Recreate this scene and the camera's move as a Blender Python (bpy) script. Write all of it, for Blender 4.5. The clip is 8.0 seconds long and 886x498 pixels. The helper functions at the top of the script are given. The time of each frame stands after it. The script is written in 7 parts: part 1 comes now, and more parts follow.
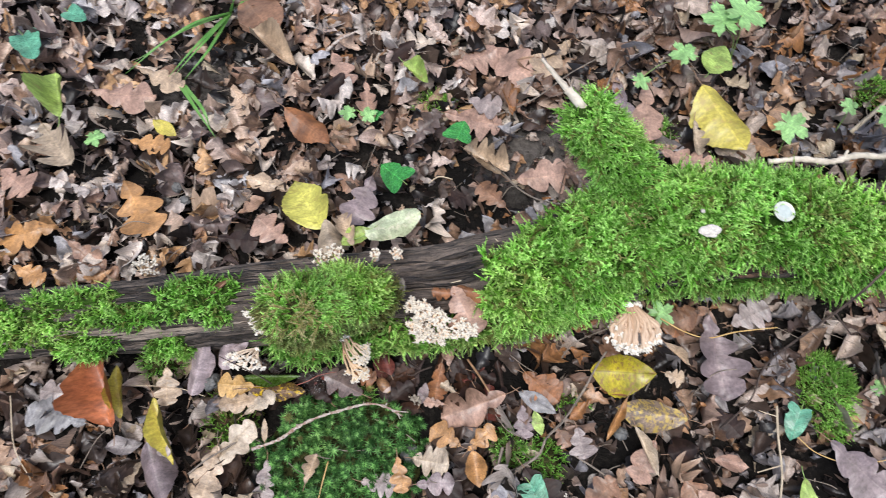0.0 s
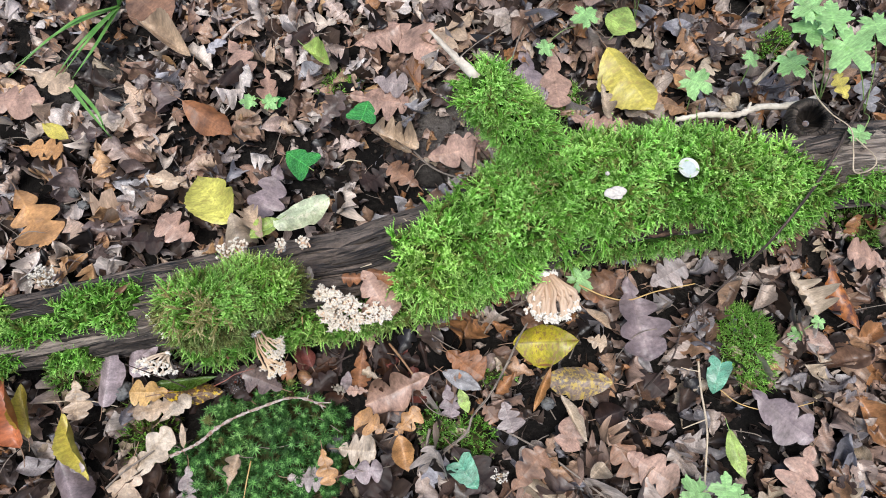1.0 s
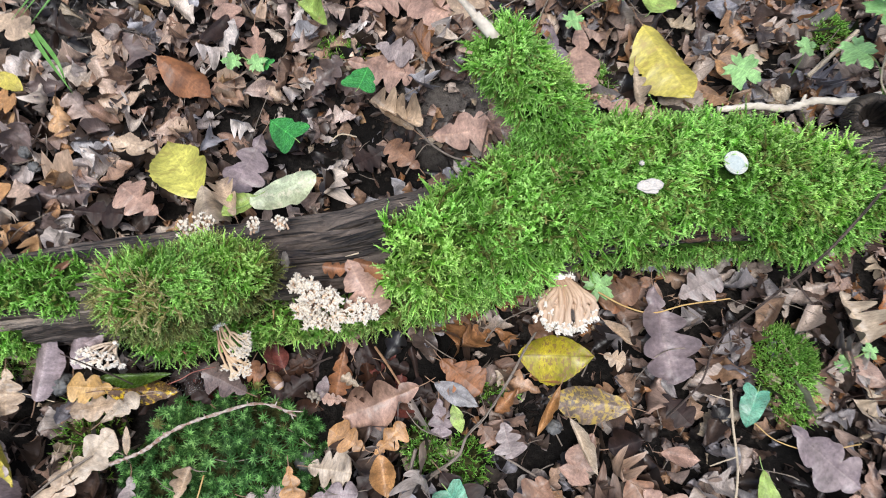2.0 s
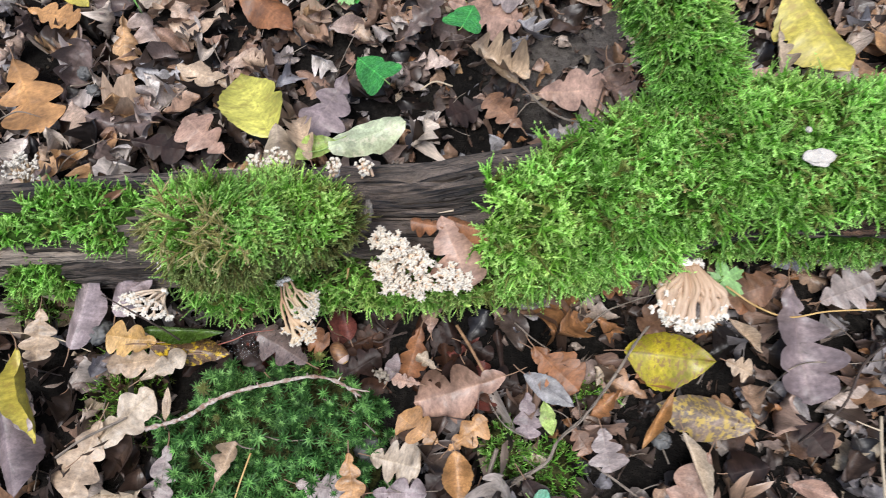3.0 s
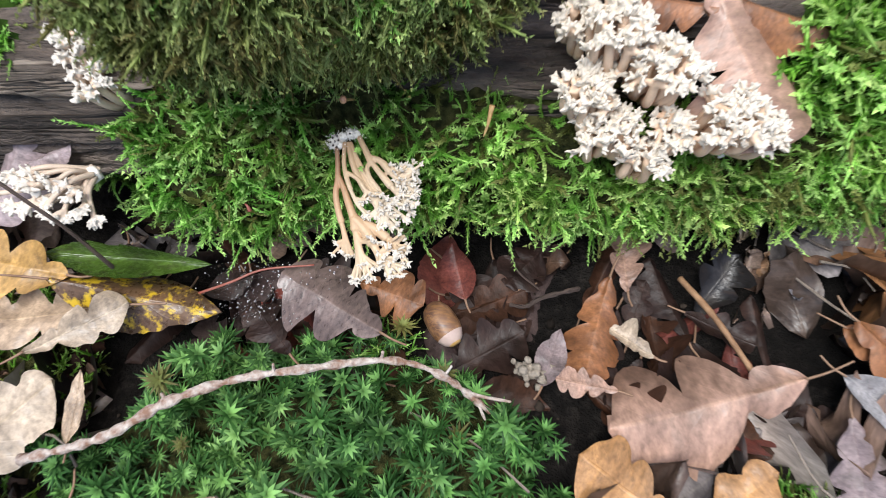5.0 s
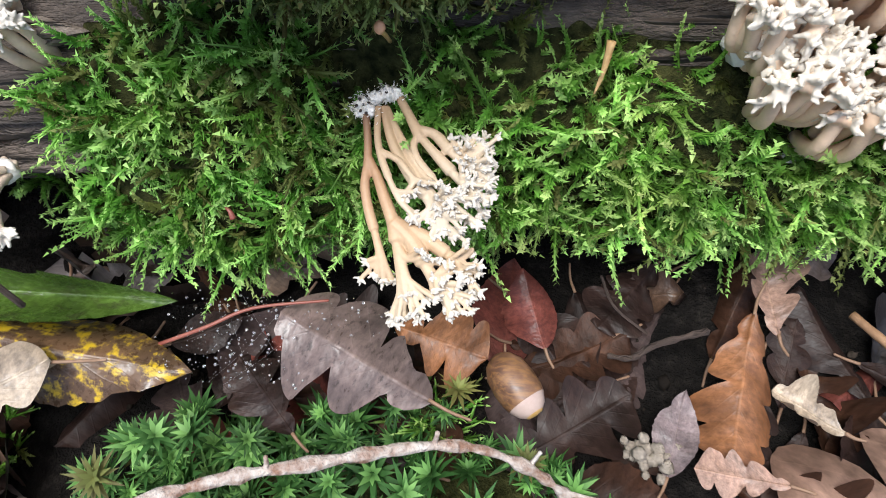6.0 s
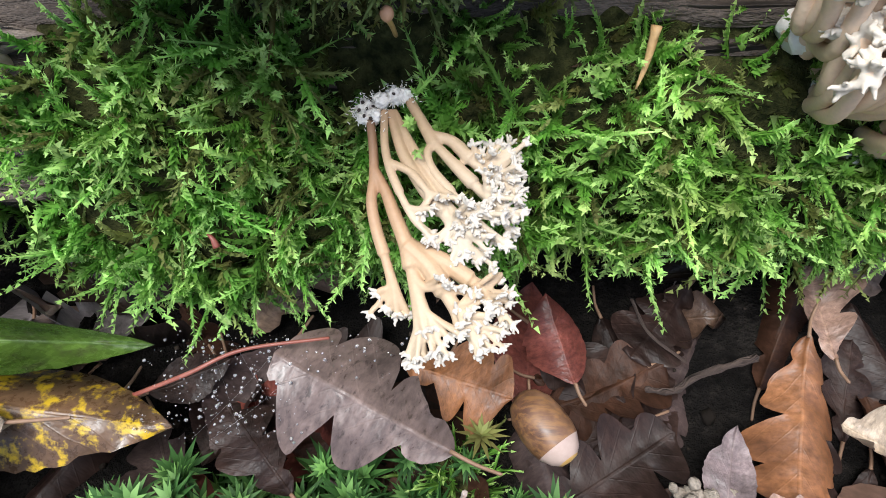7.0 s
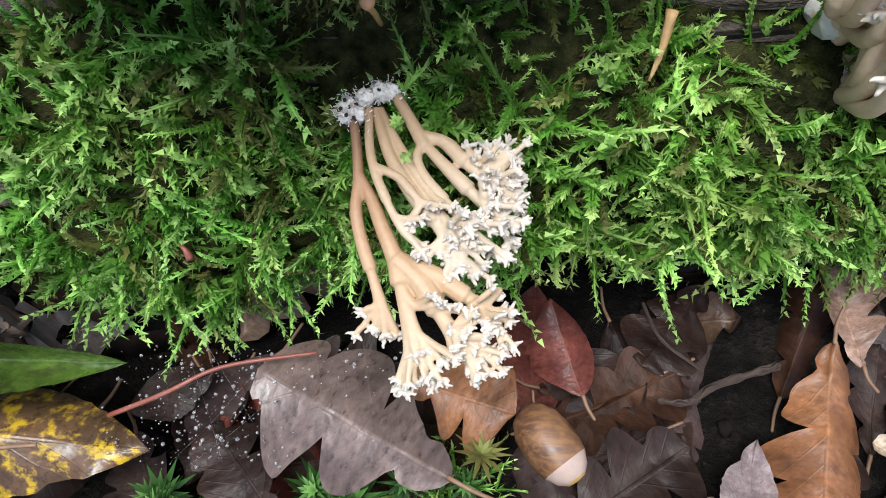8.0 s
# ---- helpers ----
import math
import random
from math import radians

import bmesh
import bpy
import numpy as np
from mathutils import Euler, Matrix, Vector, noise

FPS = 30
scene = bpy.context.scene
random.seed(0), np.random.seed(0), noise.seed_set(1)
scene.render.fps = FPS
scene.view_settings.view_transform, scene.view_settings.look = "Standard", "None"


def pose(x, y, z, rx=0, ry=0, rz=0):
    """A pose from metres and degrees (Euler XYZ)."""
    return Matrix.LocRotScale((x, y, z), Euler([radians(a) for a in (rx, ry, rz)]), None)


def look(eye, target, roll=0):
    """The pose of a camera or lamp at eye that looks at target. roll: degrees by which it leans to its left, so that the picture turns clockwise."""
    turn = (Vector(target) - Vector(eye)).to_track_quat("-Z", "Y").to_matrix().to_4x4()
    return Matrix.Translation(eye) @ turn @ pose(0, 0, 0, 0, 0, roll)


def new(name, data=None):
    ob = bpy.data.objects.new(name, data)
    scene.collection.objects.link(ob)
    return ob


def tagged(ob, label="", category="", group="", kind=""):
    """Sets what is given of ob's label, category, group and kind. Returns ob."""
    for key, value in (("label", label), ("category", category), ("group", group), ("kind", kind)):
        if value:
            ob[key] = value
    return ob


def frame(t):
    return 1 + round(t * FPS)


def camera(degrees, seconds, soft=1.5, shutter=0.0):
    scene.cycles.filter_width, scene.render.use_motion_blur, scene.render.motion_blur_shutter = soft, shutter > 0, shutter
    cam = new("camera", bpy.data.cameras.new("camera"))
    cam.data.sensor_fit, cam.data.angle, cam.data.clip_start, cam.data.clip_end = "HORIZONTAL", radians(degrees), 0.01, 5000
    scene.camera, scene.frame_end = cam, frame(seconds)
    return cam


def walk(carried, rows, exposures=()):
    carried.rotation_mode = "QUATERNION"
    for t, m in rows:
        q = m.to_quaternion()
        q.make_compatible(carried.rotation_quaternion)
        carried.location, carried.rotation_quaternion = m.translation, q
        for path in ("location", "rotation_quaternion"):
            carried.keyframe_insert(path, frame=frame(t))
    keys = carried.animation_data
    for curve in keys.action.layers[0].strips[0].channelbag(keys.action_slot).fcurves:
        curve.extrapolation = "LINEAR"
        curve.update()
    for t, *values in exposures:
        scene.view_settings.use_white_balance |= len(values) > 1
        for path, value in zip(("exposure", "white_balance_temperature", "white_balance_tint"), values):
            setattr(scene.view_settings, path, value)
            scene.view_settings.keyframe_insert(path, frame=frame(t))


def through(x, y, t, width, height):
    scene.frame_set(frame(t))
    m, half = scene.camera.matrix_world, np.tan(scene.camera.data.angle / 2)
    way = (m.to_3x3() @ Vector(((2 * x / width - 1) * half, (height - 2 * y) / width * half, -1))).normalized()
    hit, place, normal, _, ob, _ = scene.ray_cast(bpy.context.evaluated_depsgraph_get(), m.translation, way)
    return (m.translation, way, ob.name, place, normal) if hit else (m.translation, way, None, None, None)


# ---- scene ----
cam = camera(64.1, 8.0, soft=0.9, shutter=0.3)
PATH = [
    (0, (-0.002, -0.012, 0.884), (0.052, 0.676, -0.992), 3.2),
    (0.5, (0.044, -0.013, 0.872), (0.163, 0.643, -1.013), 5.7),
    (1, (0.056, -0.015, 0.868), (0.22, 0.625, -1.02), 7.7),
    (1.2, (0.058, -0.016, 0.874), (0.236, 0.622, -1.013), 8.8),
    (2.3, (0.066, 0.022, 0.701), (0.216, 0.663, -1.187), 12.2),
    (2.5, (0.057, 0.021, 0.678), (0.173, 0.666, -1.212), 10.7),
    (3, (0.021, 0.018, 0.641), (0.063, 0.666, -1.25), 6.1),
    (3.5, (-0.005, 0.014, 0.578), (-0.017, 0.664, -1.313), 2.2),
    (4, (-0.016, 0.033, 0.482), (-0.049, 0.699, -1.403), 1.0),
    (4.5, (-0.046, 0.022, 0.372), (-0.08, 0.768, -1.484), 1.9),
    (4.7, (-0.047, 0.024, 0.344), (-0.083, 0.807, -1.496), 2.1),
    (5.8, (-0.068, 0.06, 0.222), (-0.136, 1.001, -1.541), 0.4),
    (6, (-0.072, 0.064, 0.215), (-0.133, 1.023, -1.539), 0.5),
    (6.5, (-0.078, 0.07, 0.202), (-0.112, 1.073, -1.528), 1.0),
    (7, (-0.08, 0.076, 0.193), (-0.106, 1.097, -1.526), 0.6),
    (7.5, (-0.081, 0.082, 0.185), (-0.115, 1.09, -1.542), -0.2),
    (8, (-0.078, 0.088, 0.184), (-0.118, 1.064, -1.561), -0.8),
]
walk(cam, [(t, look(eye, target, roll)) for t, eye, target, roll in PATH],
     exposures=[(0.0, 1.28), (2.5, 1.27), (4.0, 1.25), (4.5, 1.32), (6.0, 1.55), (7.5, 1.52), (8.0, 1.42)])

# light: an overcast day under trees
world = bpy.data.worlds.new("sky")
scene.world = world
world.use_nodes = True
wn = world.node_tree.nodes
sky = wn.new("ShaderNodeTexSky")
sky.sky_type, sky.sun_disc = "NISHITA", False
sky.sun_elevation, sky.sun_rotation = radians(80), radians(100)
sky.air_density, sky.dust_density, sky.ozone_density = 1.0, 3.0, 1.0
wn["Background"].inputs["Strength"].default_value = 0.095
world.node_tree.links.new(sky.outputs["Color"], wn["Background"].inputs["Color"])
sun = new("sun", bpy.data.lights.new("sun", "SUN"))
sun.data.energy, sun.data.angle, sun.data.color = 1.5, radians(24), (1.0, 1.0, 0.99)
sun.matrix_world = look((-1.0, -1.05, 4.0), (0, 0.2, 0))


# ---- materials ----
class Nodes:
    """A small builder of node materials."""

    def __init__(self, name):
        self.mat = bpy.data.materials.new(name)
        self.mat.use_nodes = True
        self.tree = self.mat.node_tree
        self.bsdf = self.tree.nodes["Principled BSDF"]
        self.out = self.tree.nodes["Material Output"]

    def add(self, kind, ins=None, **attrs):
        n = self.tree.nodes.new("ShaderNode" + kind)
        for k, v in attrs.items():
            setattr(n, k, v)
        for k, v in (ins or {}).items():
            self.put(n.inputs[k], v)
        return n

    def put(self, socket, v):
        if isinstance(v, bpy.types.NodeSocket):
            self.tree.links.new(v, socket)
        else:
            socket.default_value = v

    def math(self, op, a, b=0.0, c=0.0, clamp=False):
        n = self.add("Math", operation=op, use_clamp=clamp)
        for i, v in enumerate((a, b, c)):
            self.put(n.inputs[i], v)
        return n.outputs[0]

    def span(self, v, a, b, c=0.0, d=1.0):
        return self.add("MapRange", {"Value": v, "From Min": a, "From Max": b, "To Min": c, "To Max": d}).outputs[0]

    def noise(self, vector, scale, detail=3.0, rough=0.55):
        return self.add("TexNoise", {"Vector": vector, "Scale": scale, "Detail": detail, "Roughness": rough}).outputs[0]

    def mix(self, f, a, b, blend="MIX"):
        n = self.add("Mix", data_type="RGBA", blend_type=blend)
        self.put(n.inputs[0], f)
        self.put(n.inputs[6], a)
        self.put(n.inputs[7], b)
        return n.outputs[2]

    def ramp(self, f, colours, constant=False):
        n = self.add("ValToRGB", {"Fac": f})
        e = n.color_ramp.elements
        n.color_ramp.interpolation = "CONSTANT" if constant else "LINEAR"
        for i, c in enumerate(colours):
            p = i / len(colours) if constant else i / max(1, len(colours) - 1)
            el = e[i] if i < 2 else e.new(p)
            el.position, el.color = p, (*c, 1)
        return n.outputs[0]

    def bump(self, height, strength, distance):
        n = self.add("Bump", {"Height": height, "Strength": strength, "Distance": distance})
        self.put(self.bsdf.inputs["Normal"], n.outputs[0])
        return n.outputs[0]

    def end(self, colour, rough=0.6, spec=0.4, through=0.0, thin=None, sss=0.0, sss_radius=(0.004, 0.002, 0.001)):
        b = self.bsdf
        self.put(b.inputs["Base Color"], colour)
        self.put(b.inputs["Roughness"], rough)
        self.put(b.inputs["Specular IOR Level"], spec)
        if sss:
            b.inputs["Subsurface Weight"].default_value = sss
            b.inputs["Subsurface Radius"].default_value = sss_radius
            b.inputs["Subsurface Scale"].default_value = 1.0
        if through:
            tr = self.add("BsdfTranslucent", {"Color": colour if thin is None else thin})
            mx = self.add("MixShader", {"Fac": through})
            self.put(mx.inputs[1], b.outputs[0])
            self.put(mx.inputs[2], tr.outputs[0])
            self.put(self.out.inputs["Surface"], mx.outputs[0])
        return self.mat


def c4(c):
    return (*c, 1.0)


def leaf_material(name, colours, spot=None, spot_size=9.0, spot_amount=0.5, source="object", rough=0.44, through=0.12, vein=1.25, veins=7.0, spec=0.5):
    """A leaf: colours by chance from leaf to leaf, pinnate veins from the UV map, blotches and fine grain."""
    tone = (0.90, 0.99, 1.08) if len(colours) > 2 else (0.97, 0.98, 1.0)
    colours = [tuple(a * b for a, b in zip(c, tone)) for c in colours] if colours[0][0] > colours[0][1] * 1.15 else colours
    n = Nodes(name)
    if source == "island":
        chance = n.add("NewGeometry").outputs["Random Per Island"]
    else:
        chance = n.add("ObjectInfo").outputs["Random"]
    uv = n.add("UVMap").outputs[0]
    sep = n.add("SeparateXYZ", {"Vector": uv})
    u, v = sep.outputs[0], sep.outputs[1]
    side = n.math("ABSOLUTE", n.math("SUBTRACT", u, 0.5))
    shift = n.add("CombineXYZ", {"X": n.math("MULTIPLY", chance, 37.0), "Y": n.math("MULTIPLY", chance, 91.0), "Z": 0.0}).outputs[0]
    place = n.add("VectorMath", {0: n.add("VectorMath", {0: uv, 1: (0.5, 1.0, 1.0)}, operation="MULTIPLY").outputs[0], 1: shift}, operation="ADD").outputs[0]
    big = n.noise(place, 2.6, 3.0)
    fine = n.noise(place, 26.0, 4.0, 0.65)
    col = n.ramp(chance, colours, constant=True) if len(colours) > 2 else n.ramp(big, [colours[0], colours[-1]])
    tone = n.span(big, 0.3, 0.7, 0.50, 1.2)
    grain = n.span(fine, 0.3, 0.7, 0.62, 1.25)
    blotch = n.span(n.noise(place, 8.0, 4.0, 0.65), 0.3, 0.7, 0.72, 1.22)
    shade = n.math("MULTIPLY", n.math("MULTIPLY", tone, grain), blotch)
    col = n.mix(1.0, col, n.add("CombineColor", {0: shade, 1: shade, 2: shade}).outputs[0], "MULTIPLY")
    if spot is None:
        blot = n.span(n.noise(place, 5.0, 5.0, 0.7), 0.60, 0.72)
        col = n.mix(n.math("MULTIPLY", blot, 0.55), col, (0.06, 0.035, 0.025, 1))
    else:
        blot = n.span(n.noise(place, spot_size, 4.0, 0.65), 0.60 - 0.24 * spot_amount, 0.70 - 0.24 * spot_amount)
        col = n.mix(n.math("MULTIPLY", blot, 0.9), col, c4(spot))
    rib = n.span(side, 0.008, 0.022, 1.0, 0.0)
    lane = n.math("FRACT", n.math("MULTIPLY", n.math("SUBTRACT", v, n.math("MULTIPLY", side, 0.75)), veins))
    lat = n.span(n.math("ABSOLUTE", n.math("SUBTRACT", lane, 0.5)), 0.015, 0.06, 1.0, 0.0)
    both = n.math("MAXIMUM", rib, n.math("MULTIPLY", lat, 0.32))
    lit = n.mix(1.0, col, (vein, vein, vein * 0.95, 1), "MULTIPLY")
    col = n.mix(n.math("MULTIPLY", both, 0.65), col, lit)
    h = n.math("ADD", n.math("MULTIPLY", both, 0.16), n.math("MULTIPLY", n.noise(place, 5.0, 4.0, 0.5), 1.6))
    n.bump(h, 0.5, 0.0014)
    return n.end(col, n.span(fine, 0.3, 0.7, rough - 0.16, rough + 0.08), spec, through)


PINK, TAN, BROWN, DARK = (0.40, 0.245, 0.175), (0.50, 0.36, 0.235), (0.24, 0.125, 0.072), (0.085, 0.052, 0.038)
GREY, CREAM, RUST, ORANGE = (0.31, 0.25, 0.225), (0.60, 0.48, 0.33), (0.30, 0.125, 0.052), (0.46, 0.235, 0.085)
MAUVE, SLATE = (0.19, 0.125, 0.115), (0.15, 0.15, 0.165)
MIXED = [PINK, (0.38, 0.165, 0.065), (0.27, 0.235, 0.235), (0.44, 0.23, 0.12), (0.36, 0.24, 0.18), (0.06, 0.04, 0.032), TAN, (0.22, 0.115, 0.07), (0.42, 0.25, 0.155), GREY, DARK, (0.48, 0.345, 0.265), (0.16, 0.085, 0.052), (0.32, 0.215, 0.165), (0.10, 0.06, 0.045), (0.44, 0.34, 0.275), (0.50, 0.37, 0.285), (0.26, 0.15, 0.10)]
PALER = [(0.60, 0.42, 0.33), (0.52, 0.27, 0.13), (0.50, 0.39, 0.33), (0.14, 0.09, 0.07), (0.66, 0.50, 0.38), (0.36, 0.20, 0.13), (0.62, 0.41, 0.29), (0.46, 0.40, 0.38), (0.58, 0.32, 0.15), (0.68, 0.54, 0.45), (0.28, 0.16, 0.10), (0.54, 0.37, 0.29), (0.18, 0.12, 0.10), (0.70, 0.57, 0.48), (0.58, 0.38, 0.25), (0.42, 0.24, 0.15)]
M = {
    "mixed": leaf_material("dry_leaf", MIXED),
    "litter": leaf_material("litter_leaf", MIXED, source="island"),
    "dry": leaf_material("pale_brown_leaf", PALER),
    "litter_pale": leaf_material("pale_brown_litter_leaf", PALER, source="island"),
    # lower leaves, darkened to carry the shade between the upper ones
    "under": leaf_material("lower_litter_leaf", [(0.018, 0.012, 0.010), (0.042, 0.025, 0.017), (0.075, 0.042, 0.028), (0.014, 0.010, 0.009), (0.095, 0.060, 0.043), (0.05, 0.029, 0.020)], source="island"),
    "pink": leaf_material("pinkish_leaf", [(0.36, 0.215, 0.155), (0.46, 0.29, 0.215)]),
    "tan": leaf_material("tan_leaf", [(0.40, 0.28, 0.185), (0.54, 0.40, 0.27)]),
    "cream": leaf_material("cream_leaf", [(0.39, 0.295, 0.205), (0.51, 0.41, 0.30)]),
    "brown": leaf_material("brown_leaf", [(0.20, 0.10, 0.06), (0.28, 0.15, 0.085)]),
    "rust": leaf_material("rust_leaf", [(0.24, 0.095, 0.04), (0.36, 0.155, 0.065)], rough=0.52),
    "orange": leaf_material("orange_leaf", [(0.40, 0.19, 0.065), (0.52, 0.28, 0.11)]),
    "amber": leaf_material("amber_leaf", [(0.50, 0.27, 0.075), (0.62, 0.39, 0.14)]),
    "redorange": leaf_material("red_orange_leaf", [(0.36, 0.095, 0.04), (0.46, 0.16, 0.06)]),
    "red": leaf_material("dark_red_leaf", [(0.14, 0.04, 0.032), (0.24, 0.072, 0.052)], rough=0.45, spec=0.3),
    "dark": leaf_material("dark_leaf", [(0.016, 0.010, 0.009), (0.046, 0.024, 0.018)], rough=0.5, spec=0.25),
    # brown and mauve at about a fifth of the usual leaf tone
    "deep_brown": leaf_material("deep_brown_leaf", [(0.030, 0.014, 0.009), (0.080, 0.034, 0.018)], rough=0.55, spec=0.22),
    "deep_mauve": leaf_material("deep_mauve_leaf", [(0.050, 0.034, 0.032), (0.10, 0.068, 0.062)], rough=0.55, spec=0.22),
    "mauve": leaf_material("mauve_leaf", [(0.20, 0.15, 0.15), (0.31, 0.24, 0.24)]),
    "mauve_wet": leaf_material("wet_grey_mauve_leaf", [(0.13, 0.098, 0.094), (0.27, 0.185, 0.155)], spot=(0.05, 0.035, 0.03), spot_size=20, spot_amount=0.12, rough=0.40),
    "mauve_pale": leaf_material("grey_mauve_leaf", [(0.34, 0.26, 0.26), (0.44, 0.35, 0.35)]),
    "grey": leaf_material("grey_leaf", [(0.27, 0.215, 0.20), (0.37, 0.30, 0.275)]),
    "slate": leaf_material("slate_leaf", [(0.17, 0.16, 0.16), (0.28, 0.27, 0.275)]),
    "yellow": leaf_material("yellow_leaf", [(0.44, 0.42, 0.06), (0.56, 0.52, 0.13)], spot=(0.28, 0.24, 0.05), spot_amount=0.25),
    "gold": leaf_material("golden_leaf", [(0.48, 0.40, 0.05), (0.60, 0.50, 0.11)], spot=(0.34, 0.25, 0.06), spot_amount=0.22),
    "goldspot": leaf_material("spotted_golden_leaf", [(0.24, 0.28, 0.03), (0.60, 0.44, 0.03)], spot=(0.22, 0.13, 0.05), spot_size=16, spot_amount=0.42, vein=0.55),
    "mottled": leaf_material("mottled_leaf", [(0.075, 0.05, 0.036), (0.17, 0.09, 0.042)], spot=(0.60, 0.40, 0.02), spot_size=13.0, spot_amount=0.36, rough=0.36),
    "mottled_grey": leaf_material("mottled_grey_leaf", [(0.30, 0.23, 0.17), (0.24, 0.17, 0.13)], spot=(0.46, 0.33, 0.08), spot_size=13, spot_amount=0.5),
    "redspot": leaf_material("red_spotted_leaf", [(0.36, 0.10, 0.03), (0.44, 0.17, 0.04)], spot=(0.08, 0.035, 0.03), spot_amount=0.5),
    "lime": leaf_material("lime_leaf", [(0.33, 0.47, 0.10), (0.42, 0.56, 0.16)], spot=(0.25, 0.22, 0.08), spot_amount=0.15, through=0.25),
    "pale": leaf_material("pale_green_leaf", [(0.45, 0.53, 0.32), (0.58, 0.62, 0.42)], spot=(0.52, 0.50, 0.36), spot_amount=0.3),
    "green": leaf_material("fresh_green_leaf", [(0.27, 0.52, 0.17), (0.34, 0.60, 0.24)], spot=(0.18, 0.40, 0.10), spot_amount=0.1, through=0.3, rough=0.45, veins=3.0),
    "deepgreen": leaf_material("deep_green_leaf", [(0.05, 0.11, 0.018), (0.13, 0.22, 0.035)], spot=(0.05, 0.07, 0.02), spot_amount=0.3, through=0.2, rough=0.3),
    "ivy": leaf_material("ivy_leaf", [(0.03, 0.20, 0.035), (0.06, 0.31, 0.06)], spot=(0.02, 0.14, 0.04), spot_amount=0.2, rough=0.3, vein=2.2, veins=4.0),
    "teal": leaf_material("blue_green_leaf", [(0.07, 0.26, 0.16), (0.12, 0.34, 0.22)], spot=(0.06, 0.18, 0.10), spot_amount=0.2, rough=0.35, vein=1.6, veins=4.0),
}


def wood_material(name, dark, light, stripe=1.0, rough=0.75, bump=0.9, scale=1.0, moist=0.0, cracked=0.8):
    """Weathered wood or bark, with fibres along the object's UV u."""
    n = Nodes(name)
    uv = n.add("UVMap").outputs[0]
    long = n.add("Mapping", {"Vector": uv, "Scale": (42.0 * scale, 180.0 * scale, 1.0)}).outputs[0]
    broad = n.add("Mapping", {"Vector": uv, "Scale": (10.0 * scale, 36.0 * scale, 1.0)}).outputs[0]
    f1, f2 = n.noise(long, 1.0, 6.0, 0.7), n.noise(broad, 1.0, 5.0, 0.6)
    f = n.math("ADD", n.math("MULTIPLY", f1, 0.55), n.math("MULTIPLY", f2, 0.45))
    col = n.ramp(n.span(f, 0.5 - 0.16 / stripe, 0.5 + 0.20 / stripe), [dark, tuple(0.62 * a + 0.38 * b for a, b in zip(dark, light)), light])
    stain = n.span(n.noise(broad, 0.35, 3.0), 0.45, 0.7)
    col = n.mix(n.math("MULTIPLY", stain, 0.4), col, c4(tuple(a * 0.7 for a in dark)))
    cl = n.add("Mapping", {"Vector": uv, "Scale": (5.0 * scale, 70.0 * scale, 1.0)}).outputs[0]
    crack = n.span(n.math("ABSOLUTE", n.math("SUBTRACT", n.noise(cl, 1.0, 4.0, 0.6), 0.5)), 0.010, 0.045, 1.0, 0.0)
    crack = n.math("MULTIPLY", crack, n.span(n.noise(broad, 0.8, 2.0), 0.38, 0.50))
    col = n.mix(n.math("MULTIPLY", crack, cracked), col, c4(tuple(a * 0.4 for a in dark)))
    n.bump(n.math("SUBTRACT", n.math("ADD", f1, n.math("MULTIPLY", f2, 1.5)), n.math("MULTIPLY", crack, 1.2 * cracked)), bump, 0.010)
    return n.end(col, n.span(f1, 0.3, 0.7, rough - 0.2 * moist - 0.1, rough + 0.1), 0.4)


def plain_material(name, a, b, scale=60.0, rough=0.6, spec=0.4, bump=0.0, sss=0.0, detail=4.0, through=0.0, metallic=0.0):
    """Two tones mixed by noise in object space."""
    n = Nodes(name)
    at = n.add("TexCoord").outputs["Object"]
    f = n.noise(at, scale, detail, 0.6)
    g = n.noise(at, scale * 5.3, 3.0, 0.6)
    col = n.mix(n.span(f, 0.35, 0.65), c4(a), c4(b))
    if bump:
        n.bump(n.math("ADD", f, n.math("MULTIPLY", g, 0.5)), bump, 0.002)
    n.bsdf.inputs["Metallic"].default_value = metallic
    return n.end(col, n.span(g, 0.3, 0.7, rough - 0.08, rough + 0.08), spec, through, sss=sss)


